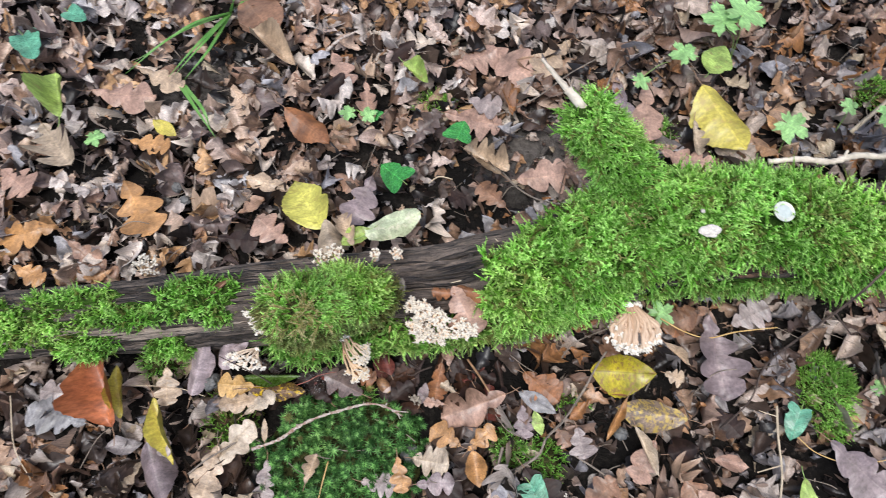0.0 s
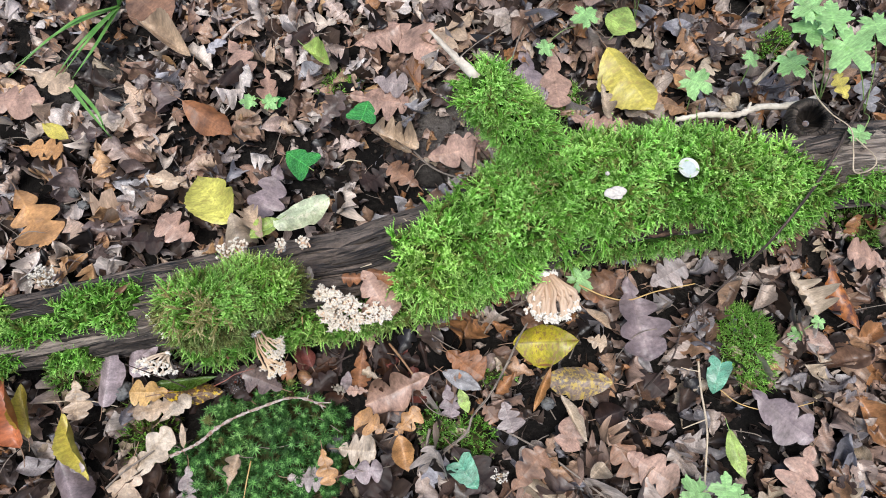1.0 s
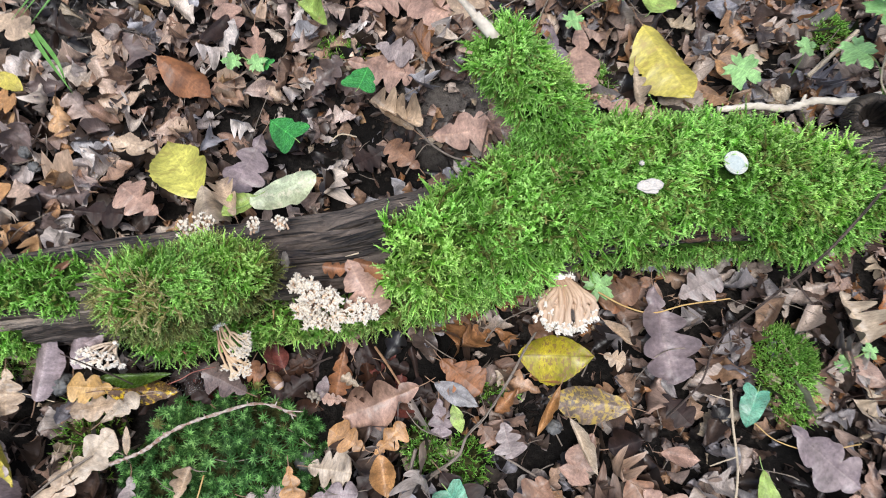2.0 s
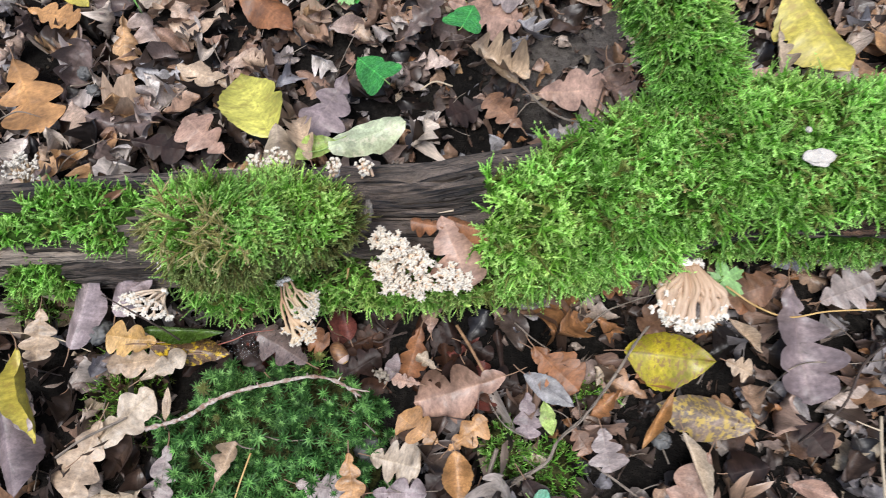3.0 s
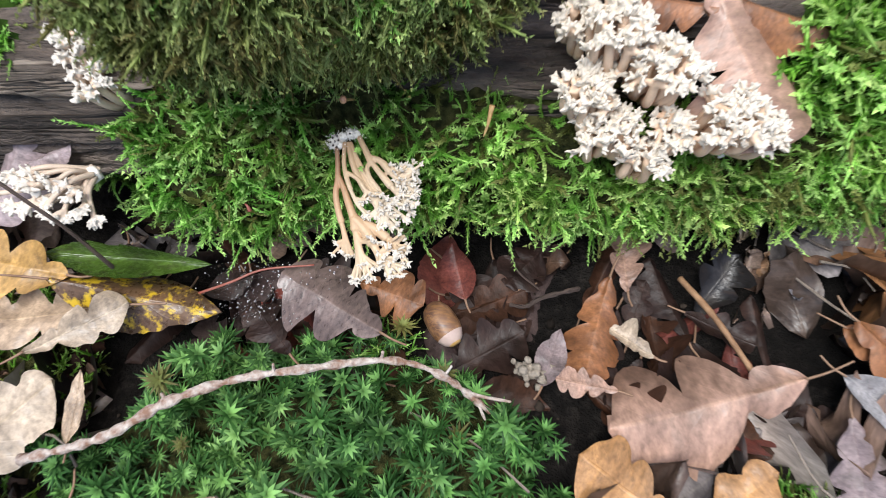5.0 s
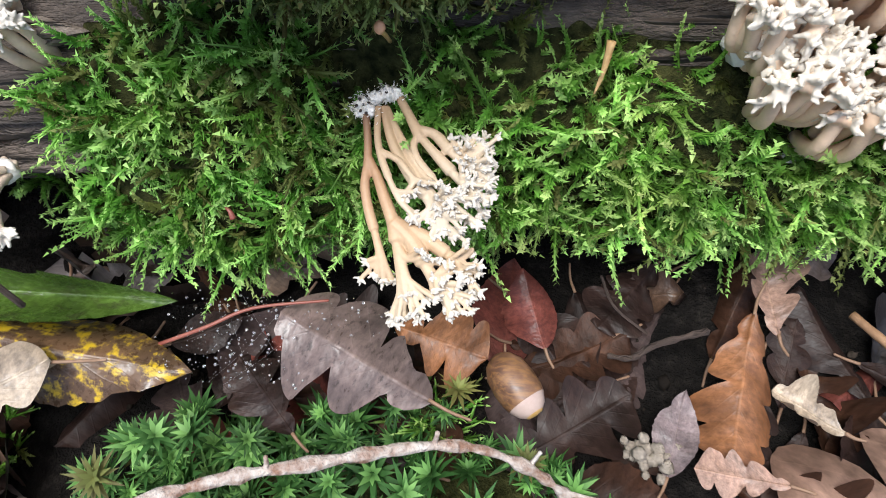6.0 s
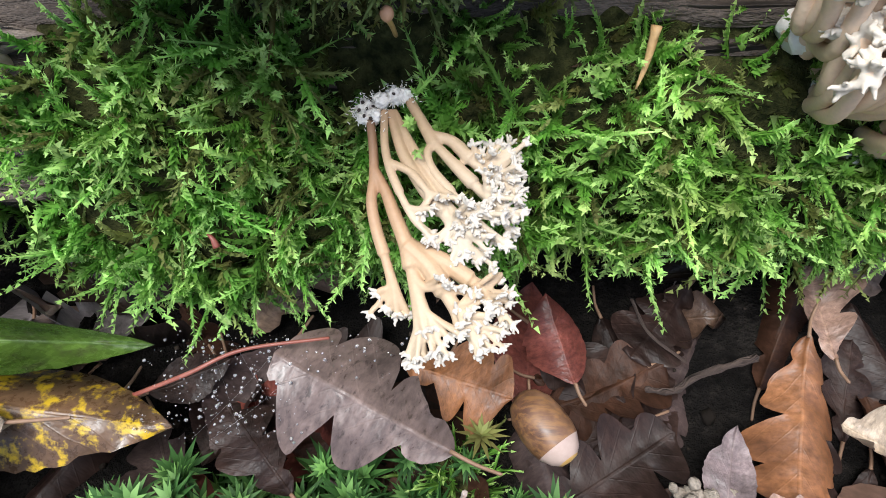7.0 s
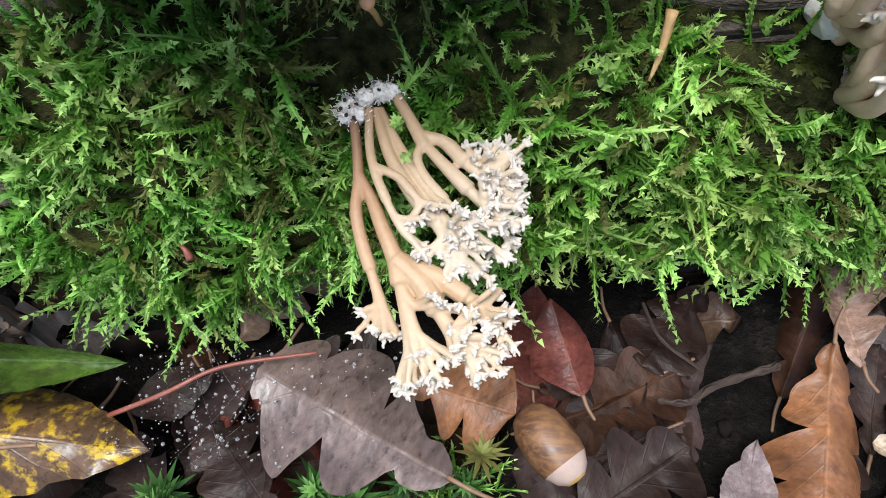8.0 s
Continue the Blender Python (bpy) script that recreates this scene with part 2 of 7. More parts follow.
def moss_material(name, old, young, tip, rough=0.5, through=0.38, patch=18.0, withered=0.4):
    """Moss shoots: brown old growth at the foot, green along the stem, pale young tips (UV v), with the contrast raised
    to stand in for lit tips and shaded gaps; clumps differ in tone.
    """
    n = Nodes(name)
    at = n.add("TexCoord").outputs["Object"]
    uv = n.add("SeparateXYZ", {"Vector": n.add("UVMap").outputs[0]})
    v, shoot = uv.outputs[1], uv.outputs[0]
    chance = n.add("NewGeometry").outputs["Random Per Island"]
    clump = n.noise(at, patch, 3.0, 0.6)
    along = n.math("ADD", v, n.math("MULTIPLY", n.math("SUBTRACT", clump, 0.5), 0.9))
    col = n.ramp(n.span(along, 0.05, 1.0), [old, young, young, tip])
    broad = n.noise(at, 7.0, 4.0, 0.65)
    col = n.mix(n.span(broad, 0.50, 0.68, 0.0, 0.55), col, n.mix(1.0, col, (1.5, 1.12, 1.25, 1), "MULTIPLY"))
    col = n.mix(n.span(n.noise(at, 55.0, 3.0, 0.7), 0.58, 0.70, 0.0, withered), col, (0.085, 0.066, 0.024, 1))
    col = n.mix(n.span(n.noise(at, 34.0, 3.0, 0.6), 0.50, 0.66, 0.0, 1.2 * withered), col, n.mix(1.0, col, (1.06, 0.84, 0.80, 1), "MULTIPLY"))
    col = n.mix(n.span(shoot, 1.0 - 0.42 * withered, 1.0 - 0.36 * withered, 0.0, 0.75), col, (0.17, 0.135, 0.045, 1))
    col = n.mix(n.span(shoot, 0.16, 0.22, 0.45, 0.0), col, n.mix(1.0, col, (1.55, 1.30, 1.7, 1), "MULTIPLY"))
    k = n.math("ADD", n.math("MULTIPLY", n.span(chance, 0, 1, 0.88, 1.12), n.span(n.math("FRACT", n.math("MULTIPLY", shoot, 17.3)), 0, 1, 0.65, 1.3)), n.span(clump, 0.3, 0.7, -0.28, 0.18))
    col = n.mix(1.0, col, n.add("CombineColor", {0: k, 1: k, 2: k}).outputs[0], "MULTIPLY")
    return n.end(col, rough + 0.12, 0.25, through)


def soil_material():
    """Crumbly soil near the log, darkened to carry the shade of the leaf gaps, with two lighter grey patches; farther
    out a closed cover of brown leaves.
    """
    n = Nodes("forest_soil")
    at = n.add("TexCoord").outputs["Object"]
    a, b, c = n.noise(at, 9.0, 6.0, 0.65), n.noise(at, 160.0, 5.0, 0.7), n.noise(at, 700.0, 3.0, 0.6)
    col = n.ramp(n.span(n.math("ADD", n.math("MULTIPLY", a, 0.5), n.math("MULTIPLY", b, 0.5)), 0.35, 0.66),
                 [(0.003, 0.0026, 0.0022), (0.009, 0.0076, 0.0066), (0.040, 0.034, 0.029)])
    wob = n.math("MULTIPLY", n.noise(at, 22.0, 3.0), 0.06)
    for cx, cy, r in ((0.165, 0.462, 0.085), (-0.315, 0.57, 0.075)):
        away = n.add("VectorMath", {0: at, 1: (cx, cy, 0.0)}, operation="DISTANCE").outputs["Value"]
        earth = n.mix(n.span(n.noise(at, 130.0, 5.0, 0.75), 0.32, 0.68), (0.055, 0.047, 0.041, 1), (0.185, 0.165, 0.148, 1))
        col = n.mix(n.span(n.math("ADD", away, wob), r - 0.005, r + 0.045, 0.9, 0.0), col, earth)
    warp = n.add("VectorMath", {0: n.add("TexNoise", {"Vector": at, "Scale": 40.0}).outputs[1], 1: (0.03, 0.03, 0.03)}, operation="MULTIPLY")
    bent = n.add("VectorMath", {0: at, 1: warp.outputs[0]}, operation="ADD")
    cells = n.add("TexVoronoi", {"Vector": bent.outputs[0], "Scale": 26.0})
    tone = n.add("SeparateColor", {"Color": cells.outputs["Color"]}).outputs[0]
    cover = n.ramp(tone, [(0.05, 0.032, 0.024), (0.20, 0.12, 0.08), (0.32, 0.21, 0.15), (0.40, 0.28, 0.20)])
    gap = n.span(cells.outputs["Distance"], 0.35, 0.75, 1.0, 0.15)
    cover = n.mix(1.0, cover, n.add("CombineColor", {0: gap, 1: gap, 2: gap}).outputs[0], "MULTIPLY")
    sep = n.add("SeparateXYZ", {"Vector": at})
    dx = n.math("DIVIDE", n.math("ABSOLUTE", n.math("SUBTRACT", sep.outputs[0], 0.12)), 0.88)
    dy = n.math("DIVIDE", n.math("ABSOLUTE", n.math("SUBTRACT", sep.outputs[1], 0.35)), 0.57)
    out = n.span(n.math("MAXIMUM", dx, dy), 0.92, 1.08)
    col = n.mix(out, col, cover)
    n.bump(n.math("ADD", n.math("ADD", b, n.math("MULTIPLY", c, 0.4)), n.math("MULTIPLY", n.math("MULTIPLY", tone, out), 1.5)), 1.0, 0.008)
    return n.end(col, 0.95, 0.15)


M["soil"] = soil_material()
M["bark"] = wood_material("dark_wet_log_wood", (0.016, 0.012, 0.010), (0.27, 0.21, 0.17), 1.5, 0.7, 1.0, 0.62, 0.6)
M["knot"] = wood_material("blackened_knot_wood", (0.010, 0.008, 0.007), (0.17, 0.13, 0.10), 1.2, 0.7, 0.8, 1.0)
M["pale_bark"] = wood_material("bleached_log_wood", (0.16, 0.125, 0.10), (0.50, 0.42, 0.34), 1.2, 0.8, 0.8)
M["rot"] = wood_material("rotten_brown_wood", (0.05, 0.028, 0.018), (0.30, 0.165, 0.10), 1.3, 0.85, 1.0)
M["grey_twig"] = wood_material("grey_twig_bark", (0.15, 0.12, 0.095), (0.50, 0.42, 0.34), 1.0, 0.8, 0.6, 2.0)
M["dark_twig"] = wood_material("dark_twig_bark", (0.045, 0.030, 0.025), (0.16, 0.115, 0.09), 1.0, 0.7, 0.6, 2.0)
M["patchy_twig"] = plain_material("patchy_twig_bark", (0.22, 0.125, 0.085), (0.54, 0.49, 0.44), 210, 0.75, 0.3, 0.8)
M["pale_twig"] = wood_material("peeled_pale_twig", (0.40, 0.31, 0.21), (0.70, 0.60, 0.45), 1.0, 0.65, 0.3, 2.0)
M["peeled_grey"] = plain_material("weathered_peeled_stick", (0.36, 0.31, 0.25), (0.62, 0.56, 0.47), 70, 0.7, 0.3, 0.5)
M["brown_stick"] = plain_material("brown_stick_bark", (0.19, 0.105, 0.055), (0.32, 0.19, 0.105), 120, 0.65, 0.3, 0.4)
M["straw"] = plain_material("straw_stem", (0.40, 0.25, 0.09), (0.52, 0.36, 0.15), 60, 0.5)
M["red_stem"] = plain_material("red_leaf_stalk", (0.20, 0.055, 0.04), (0.30, 0.11, 0.08), 80, 0.4)
M["stalk"] = plain_material("dry_leaf_stalk", (0.16, 0.09, 0.055), (0.30, 0.19, 0.12), 80, 0.6)
M["green_stem"] = plain_material("green_stem", (0.16, 0.28, 0.07), (0.26, 0.36, 0.12), 80, 0.5)
M["grass"] = plain_material("grass_blade", (0.08, 0.24, 0.04), (0.17, 0.36, 0.09), 50, 0.4, through=0.3)


def coral_material(name, foot, mid, upper, tip, base=None, reach=0.05):
    """Coral flesh: tan stems that pale along the branch (UV u), or with the distance from its base, to white tips."""
    n = Nodes(name)
    at = n.add("TexCoord").outputs["Object"]
    if base is None:
        u = n.add("SeparateXYZ", {"Vector": n.add("UVMap").outputs[0]}).outputs[0]
    else:
        u = n.span(n.add("VectorMath", {0: at, 1: base}, operation="DISTANCE").outputs["Value"], 0.0, reach)
    f, fine = n.noise(at, 160.0, 4.0, 0.6), n.noise(at, 900.0, 3.0, 0.6)
    along = n.math("ADD", u, n.math("MULTIPLY", n.math("SUBTRACT", f, 0.5), 0.22))
    col = n.ramp(along, [foot, mid, upper, tip])
    k = n.span(fine, 0.3, 0.7, 0.93, 1.05)
    col = n.mix(1.0, col, n.add("CombineColor", {0: k, 1: k, 2: k}).outputs[0], "MULTIPLY")
    n.bump(f, 0.15, 0.001)
    return n.end(col, 0.5, 0.35)


M["coral"] = coral_material("coral_flesh", (0.15, 0.075, 0.042), (0.37, 0.215, 0.118), (0.48, 0.33, 0.20), (0.54, 0.43, 0.30), (-0.0945, 0.1765, 0.083), 0.053)
M["coral_pale"] = coral_material("pale_coral_flesh", (0.38, 0.235, 0.13), (0.45, 0.31, 0.185), (0.50, 0.38, 0.255), (0.54, 0.45, 0.335), (-0.0945, 0.1765, 0.083), 0.032)
M["coral_body"] = coral_material("broad_coral_flesh", (0.34, 0.215, 0.135), (0.44, 0.30, 0.20), (0.50, 0.365, 0.26), (0.56, 0.45, 0.35), (0.243, 0.209, 0.072), 0.066)
M["coral_cream"] = coral_material("cream_coral_flesh", (0.46, 0.32, 0.195), (0.52, 0.39, 0.26), (0.57, 0.455, 0.33), (0.61, 0.53, 0.42))
M["coral_rose"] = coral_material("rosy_coral_flesh", (0.68, 0.45, 0.30), (0.72, 0.50, 0.345), (0.73, 0.54, 0.385), (0.72, 0.55, 0.41), (0.015, 0.195, 0.088), 0.055)
M["coral_pink"] = coral_material("pinkish_coral_flesh", (0.64, 0.45, 0.31), (0.69, 0.52, 0.38), (0.73, 0.58, 0.44), (0.76, 0.66, 0.54))
M["coral_tip"] = coral_material("coral_white_tip", (0.53, 0.48, 0.405), (0.54, 0.495, 0.425), (0.56, 0.515, 0.45), (0.57, 0.535, 0.48), (0.0, 0.2, 0.1), 0.30)
M["coral_white"] = coral_material("coral_bright_tip", (0.59, 0.53, 0.44), (0.60, 0.545, 0.46), (0.61, 0.56, 0.485), (0.62, 0.58, 0.51), (0.0, 0.2, 0.1), 0.30)
M["mycelium"] = plain_material("white_mycelium", (0.84, 0.79, 0.71), (0.91, 0.87, 0.80), 900, 0.9, 0.2, 0.2)
M["coin"] = plain_material("worn_coin_silver", (0.35, 0.40, 0.38), (0.41, 0.46, 0.44), 300, 0.5, 0.5, 0.1, metallic=0.15)
M["coin_ring"] = plain_material("coin_ring_brass", (0.42, 0.44, 0.39), (0.49, 0.50, 0.45), 300, 0.5, 0.5, 0.1, metallic=0.15)
shell = Nodes("acorn_shell")
shell_at = shell.add("TexCoord").outputs["Object"]
shell_streak = shell.noise(shell.add("Mapping", {"Vector": shell_at, "Rotation": (0.0, 0.0, 0.93), "Scale": (110.0, 900.0, 900.0)}).outputs[0], 1.0, 4.0, 0.6)
shell_tone = shell.mix(shell.span(shell.noise(shell_at, 130.0, 3.0), 0.35, 0.65), (0.085, 0.040, 0.024, 1), (0.23, 0.125, 0.075, 1))
shell_tone = shell.mix(shell.span(shell_streak, 0.45, 0.62, 0.0, 0.5), shell_tone, (0.33, 0.17, 0.06, 1))
M["acorn"] = shell.end(shell_tone, shell.span(shell_streak, 0.3, 0.7, 0.34, 0.5), 0.45)
M["acorn_end"] = plain_material("pale_acorn_band", (0.42, 0.31, 0.27), (0.50, 0.39, 0.34), 200, 0.4)
M["acorn_scar"] = plain_material("acorn_scar", (0.46, 0.27, 0.07), (0.56, 0.36, 0.14), 300, 0.6)
M["pellet"] = plain_material("grey_earth_crumb", (0.20, 0.17, 0.135), (0.33, 0.29, 0.24), 200, 0.9, 0.2, 0.8)
# darkened along with the soil, for the shade in the leaf gaps
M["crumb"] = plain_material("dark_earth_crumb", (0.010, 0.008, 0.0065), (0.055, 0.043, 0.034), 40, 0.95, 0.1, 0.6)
# dark green bed whose colour carries the shade between the shoots
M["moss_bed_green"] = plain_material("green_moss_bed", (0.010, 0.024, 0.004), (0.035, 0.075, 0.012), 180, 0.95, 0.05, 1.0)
M["stone"] = plain_material("dark_pebble", (0.07, 0.07, 0.07), (0.13, 0.13, 0.125), 120, 0.6, 0.4, 0.4)
M["fluff"] = plain_material("white_plant_fluff", (0.50, 0.46, 0.41), (0.58, 0.54, 0.49), 300, 0.9, 0.2, 0.8)
M["chip"] = plain_material("wood_chip", (0.46, 0.27, 0.10), (0.58, 0.40, 0.20), 160, 0.6, 0.4, 0.3)
M["pale_chip"] = plain_material("pale_wood_flake", (0.36, 0.29, 0.20), (0.52, 0.44, 0.32), 160, 0.7, 0.3, 0.3)
M["bud"] = plain_material("tiny_tan_toadstool", (0.48, 0.24, 0.13), (0.58, 0.33, 0.20), 200, 0.5, 0.4)
# dark olive bed, its tone holding the shade deep among the shoots
M["moss_bed"] = plain_material("shaded_moss_bed", (0.010, 0.013, 0.005), (0.060, 0.062, 0.022), 260, 0.95, 0.05, 1.0)
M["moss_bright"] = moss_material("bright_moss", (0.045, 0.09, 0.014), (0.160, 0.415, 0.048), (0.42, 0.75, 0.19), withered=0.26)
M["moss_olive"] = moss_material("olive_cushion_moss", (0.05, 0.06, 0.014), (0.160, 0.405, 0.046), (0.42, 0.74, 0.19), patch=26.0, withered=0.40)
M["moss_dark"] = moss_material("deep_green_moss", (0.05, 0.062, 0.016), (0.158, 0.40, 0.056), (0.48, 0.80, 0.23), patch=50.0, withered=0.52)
M["moss_brown"] = moss_material("shaded_old_moss", (0.055, 0.052, 0.02), (0.14, 0.21, 0.05), (0.36, 0.48, 0.16), patch=40.0, withered=0.55)
M["dry_moss"] = moss_material("dry_moss", (0.24, 0.22, 0.07), (0.40, 0.38, 0.14), (0.58, 0.54, 0.27))
M["haircap"] = moss_material("haircap_moss", (0.010, 0.024, 0.007), (0.034, 0.110, 0.024), (0.165, 0.37, 0.095), 0.45, 0.25, 24.0, 0.06)
M["thread"] = plain_material("web_thread", (0.70, 0.72, 0.75), (0.80, 0.82, 0.84), 50, 0.4, 0.5)
glass = Nodes("dew")
glass.bsdf.inputs["Transmission Weight"].default_value = 0.85
glass.bsdf.inputs["IOR"].default_value = 1.33
M["dew"] = glass.end((1, 1, 1, 1), 0.02, 0.5)


# ---- mesh helpers ----
class Geo:
    """Collects vertices, faces and UVs of one mesh."""

    def __init__(self):
        self.v, self.f, self.uv, self.n = [], [], [], 0

    def add(self, verts, faces, uvs=None):
        verts = np.asarray(verts, float)
        self.v.append(verts)
        self.f += [[i + self.n for i in f] for f in faces]
        self.uv.append(np.zeros((len(verts), 2)) if uvs is None else np.asarray(uvs, float))
        self.n += len(verts)
        return self

    def mesh(self, name, material, smooth=True):
        me = bpy.data.meshes.new(name)
        verts, uvs = np.concatenate(self.v), np.concatenate(self.uv)
        me.from_pydata(verts.tolist(), [], self.f)
        layer = me.uv_layers.new(name="UVMap")
        idx = np.zeros(len(me.loops), dtype=np.int32)
        me.loops.foreach_get("vertex_index", idx)
        layer.data.foreach_set("uv", uvs[idx].ravel())
        me.polygons.foreach_set("use_smooth", np.full(len(me.polygons), smooth))
        me.materials.append(M[material])
        return me


def part(name, geo, material, parent=None, label="", smooth=True):
    """Links a Geo as one mesh object, under a thing or a part."""
    ob = new(name, geo.mesh(name, material, smooth))
    ob.parent = parent
    return tagged(ob, label)


def holder(name, at, label, category, group="", kind=""):
    ob = new(name)
    ob.location = at
    ob.empty_display_size = 0.02
    return tagged(ob, label, category, group, kind)


def unit(v):
    v = np.asarray(v, float)
    return v / max(1e-9, np.linalg.norm(v))


def smooth_path(pts, k=4):
    """A Catmull-Rom curve through a few control points."""
    p = np.asarray(pts, float)
    if len(p) < 3:
        return np.array([p[0] + (p[-1] - p[0]) * i / k for i in range(k + 1)])
    q = np.vstack([2 * p[0] - p[1], p, 2 * p[-1] - p[-2]])
    out = []
    for i in range(1, len(q) - 2):
        for j in range(k):
            t = j / k
            a, b, c, d = q[i - 1], q[i], q[i + 1], q[i + 2]
            out.append(0.5 * (2 * b + (c - a) * t + (2 * a - 5 * b + 4 * c - d) * t * t + (3 * b - a - 3 * c + d) * t ** 3))
    return np.array(out + [p[-1]])


def tube(geo, pts, r0, r1, sides=6, k=4, knobs=0.0, rng=None, round_end=True, span=None):
    """A tapering tube along a smooth path through pts; UV u runs along it in metres, or over span."""
    p = smooth_path(pts, k)
    n = len(p)
    tan = np.gradient(p, axis=0)
    ref = np.array([0.3, 0.2, 1.0])
    verts, uvs, s = [], [], 0.0
    for i in range(n):
        t = unit(tan[i])
        a = unit(np.cross(t, ref)) if abs(np.dot(t, unit(ref))) < 0.97 else unit(np.cross(t, (1, 0, 0)))
        b = np.cross(t, a)
        r = r0 + (r1 - r0) * i / (n - 1)
        if knobs:
            r *= 1 + knobs * (rng.random() - 0.4)
        if i:
            s += np.linalg.norm(p[i] - p[i - 1])
        for j in range(sides):
            g = 2 * math.pi * j / sides
            verts.append(p[i] + r * (math.cos(g) * a + math.sin(g) * b))
            uvs.append((s if span is None else span[0] + (span[1] - span[0]) * i / (n - 1), r * 6.28 * j / sides))
    faces = [(i * sides + j, i * sides + (j + 1) % sides, (i + 1) * sides + (j + 1) % sides, (i + 1) * sides + j) for i in range(n - 1) for j in range(sides)]
    e0, e1 = len(verts), len(verts) + 1
    verts += [p[0] - unit(tan[0]) * r0 * 0.3, p[-1] + unit(tan[-1]) * r1 * (0.9 if round_end else 0.1)]
    uvs += [(0, 0), (s, 0)] if span is None else [(span[0], 0), (span[1], 0)]
    faces += [(e0, (j + 1) % sides, j) for j in range(sides)] + [(e1, (n - 1) * sides + j, (n - 1) * sides + (j + 1) % sides) for j in range(sides)]
    return geo.add(verts, faces, uvs)


def blob(geo, at, size, rng, rough=0.15, rows=8, cols=12, freq=1.6):
    """A lumpy rounded body."""
    off = rng.random(3) * 50
    verts, uvs = [], []
    for i in range(rows + 1):
        for j in range(cols):
            a, b = math.pi * i / rows, 2 * math.pi * j / cols
            d = np.array([math.sin(a) * math.cos(b), math.sin(a) * math.sin(b), math.cos(a)])
            k = 1 + rough * 2 * noise.noise(Vector(d * freq + off))
            verts.append(np.asarray(at) + d * k * np.asarray(size))
            uvs.append((j / cols, i / rows))
    faces = [(i * cols + j, (i + 1) * cols + j, (i + 1) * cols + (j + 1) % cols, i * cols + (j + 1) % cols) for i in range(rows) for j in range(cols)]
    return geo.add(verts, faces, uvs)


def scattered(name, protos, picks, places, turns, sizes, material, by_chance=None):
    """One mesh out of many copies of small triangle prototypes (verts, tris, uvs); by_chance: a generator that gives each copy one u of its own."""
    vs, fs, us, base = [], [], [], 0
    for k, (pv, pf, pu) in enumerate(protos):
        sel = np.nonzero(picks == k)[0]
        if not len(sel):
            continue
        v = np.einsum("nij,vj->nvi", turns[sel], pv) * sizes[sel][:, None, None] + places[sel][:, None, :]
        f = pf[None] + (base + np.arange(len(sel)) * len(pv))[:, None, None]
        vs.append(v.reshape(-1, 3)), fs.append(f.reshape(-1, 3)), us.append(np.tile(pu, (len(sel), 1)))
        if by_chance is not None:
            us[-1][:, 0] = np.repeat(by_chance.random(len(sel)), len(pv))
        base += len(sel) * len(pv)
    v, f, u = np.concatenate(vs), np.concatenate(fs), np.concatenate(us)
    me = bpy.data.meshes.new(name)
    me.vertices.add(len(v)), me.loops.add(f.size), me.polygons.add(len(f))
    me.vertices.foreach_set("co", v.ravel())
    me.loops.foreach_set("vertex_index", f.ravel().astype(np.int32))
    me.polygons.foreach_set("loop_start", np.arange(0, f.size, 3, dtype=np.int32))
    me.polygons.foreach_set("loop_total", np.full(len(f), 3, dtype=np.int32))
    me.update(calc_edges=True)
    me.uv_layers.new(name="UVMap").data.foreach_set("uv", u[f.ravel()].ravel())
    me.polygons.foreach_set("use_smooth", np.full(len(f), True))
    me.materials.append(M[material])
    me.validate()
    return me


def frames_along(dirs, rng):
    """Rotation matrices that turn local z to each direction, with a turn by chance about it."""
    d = dirs / np.linalg.norm(dirs, axis=1)[:, None]
    ref = rng.normal(size=d.shape)
    x = np.cross(ref, d)
    x /= np.linalg.norm(x, axis=1)[:, None]
    return np.stack([x, np.cross(d, x), d], axis=2)


# ---- ground ----
def hills(x, y):
    """The height of the soil."""
    far = max(0.0, min(1.0, (math.hypot(x - 0.1, y - 0.3) - 1.6) / 3))
    h = 0.016 * noise.noise(Vector((x * 4, y * 4, 3))) + 0.006 * noise.noise(Vector((x * 17, y * 17, 9))) + 0.003 * noise.noise(Vector((x * 60, y * 60, 1)))
    mound = 0.022 * math.exp(-((x + 0.10) / 0.10) ** 2 - ((y - 0.055) / 0.06) ** 2)
    return (h - 0.014 + mound) * (1 - far) + far * (0.25 * noise.noise(Vector((x * 0.12, y * 0.12, 5))) - 0.03)


def stretch(lo, hi, step):
    mid = list(np.arange(lo, hi + 1e-6, step))
    out, d, e = [], step, 0.0
    while e < 300:
        d *= 1.5
        e += d
        out.append(e)
    return [lo - e for e in reversed(out)] + mid + [hi + e for e in out]


def build_ground():
    xs, ys = stretch(-1.1, 1.3, 0.013), stretch(-0.5, 1.3, 0.013)
    verts = [(x, y, hills(x, y)) for y in ys for x in xs]
    w = len(xs)
    faces = [(j * w + i, j * w + i + 1, (j + 1) * w + i + 1, (j + 1) * w + i) for j in range(len(ys) - 1) for i in range(w - 1)]
    g = Geo().add(verts, faces, [(v[0], v[1]) for v in verts])
    tagged(part("ground", g, "soil"), "dark forest soil under a litter of leaves, gap shade in its tone", "ground", kind="structure")


build_ground()


# ---- the log ----
LOG_X = [-0.9, -0.65, -0.41, -0.30, -0.13, 0.02, 0.10, 0.28, 0.40, 0.51, 0.63, 0.75, 1.1]
LOG_Y = [0.19, 0.20, 0.213, 0.218, 0.232, 0.238, 0.25, 0.297, 0.302, 0.302, 0.32, 0.315, 0.29]
LOG_Z = [0.035, 0.04, 0.045, 0.05, 0.055, 0.057, 0.06, 0.072, 0.062, 0.058, 0.055, 0.055, 0.05]
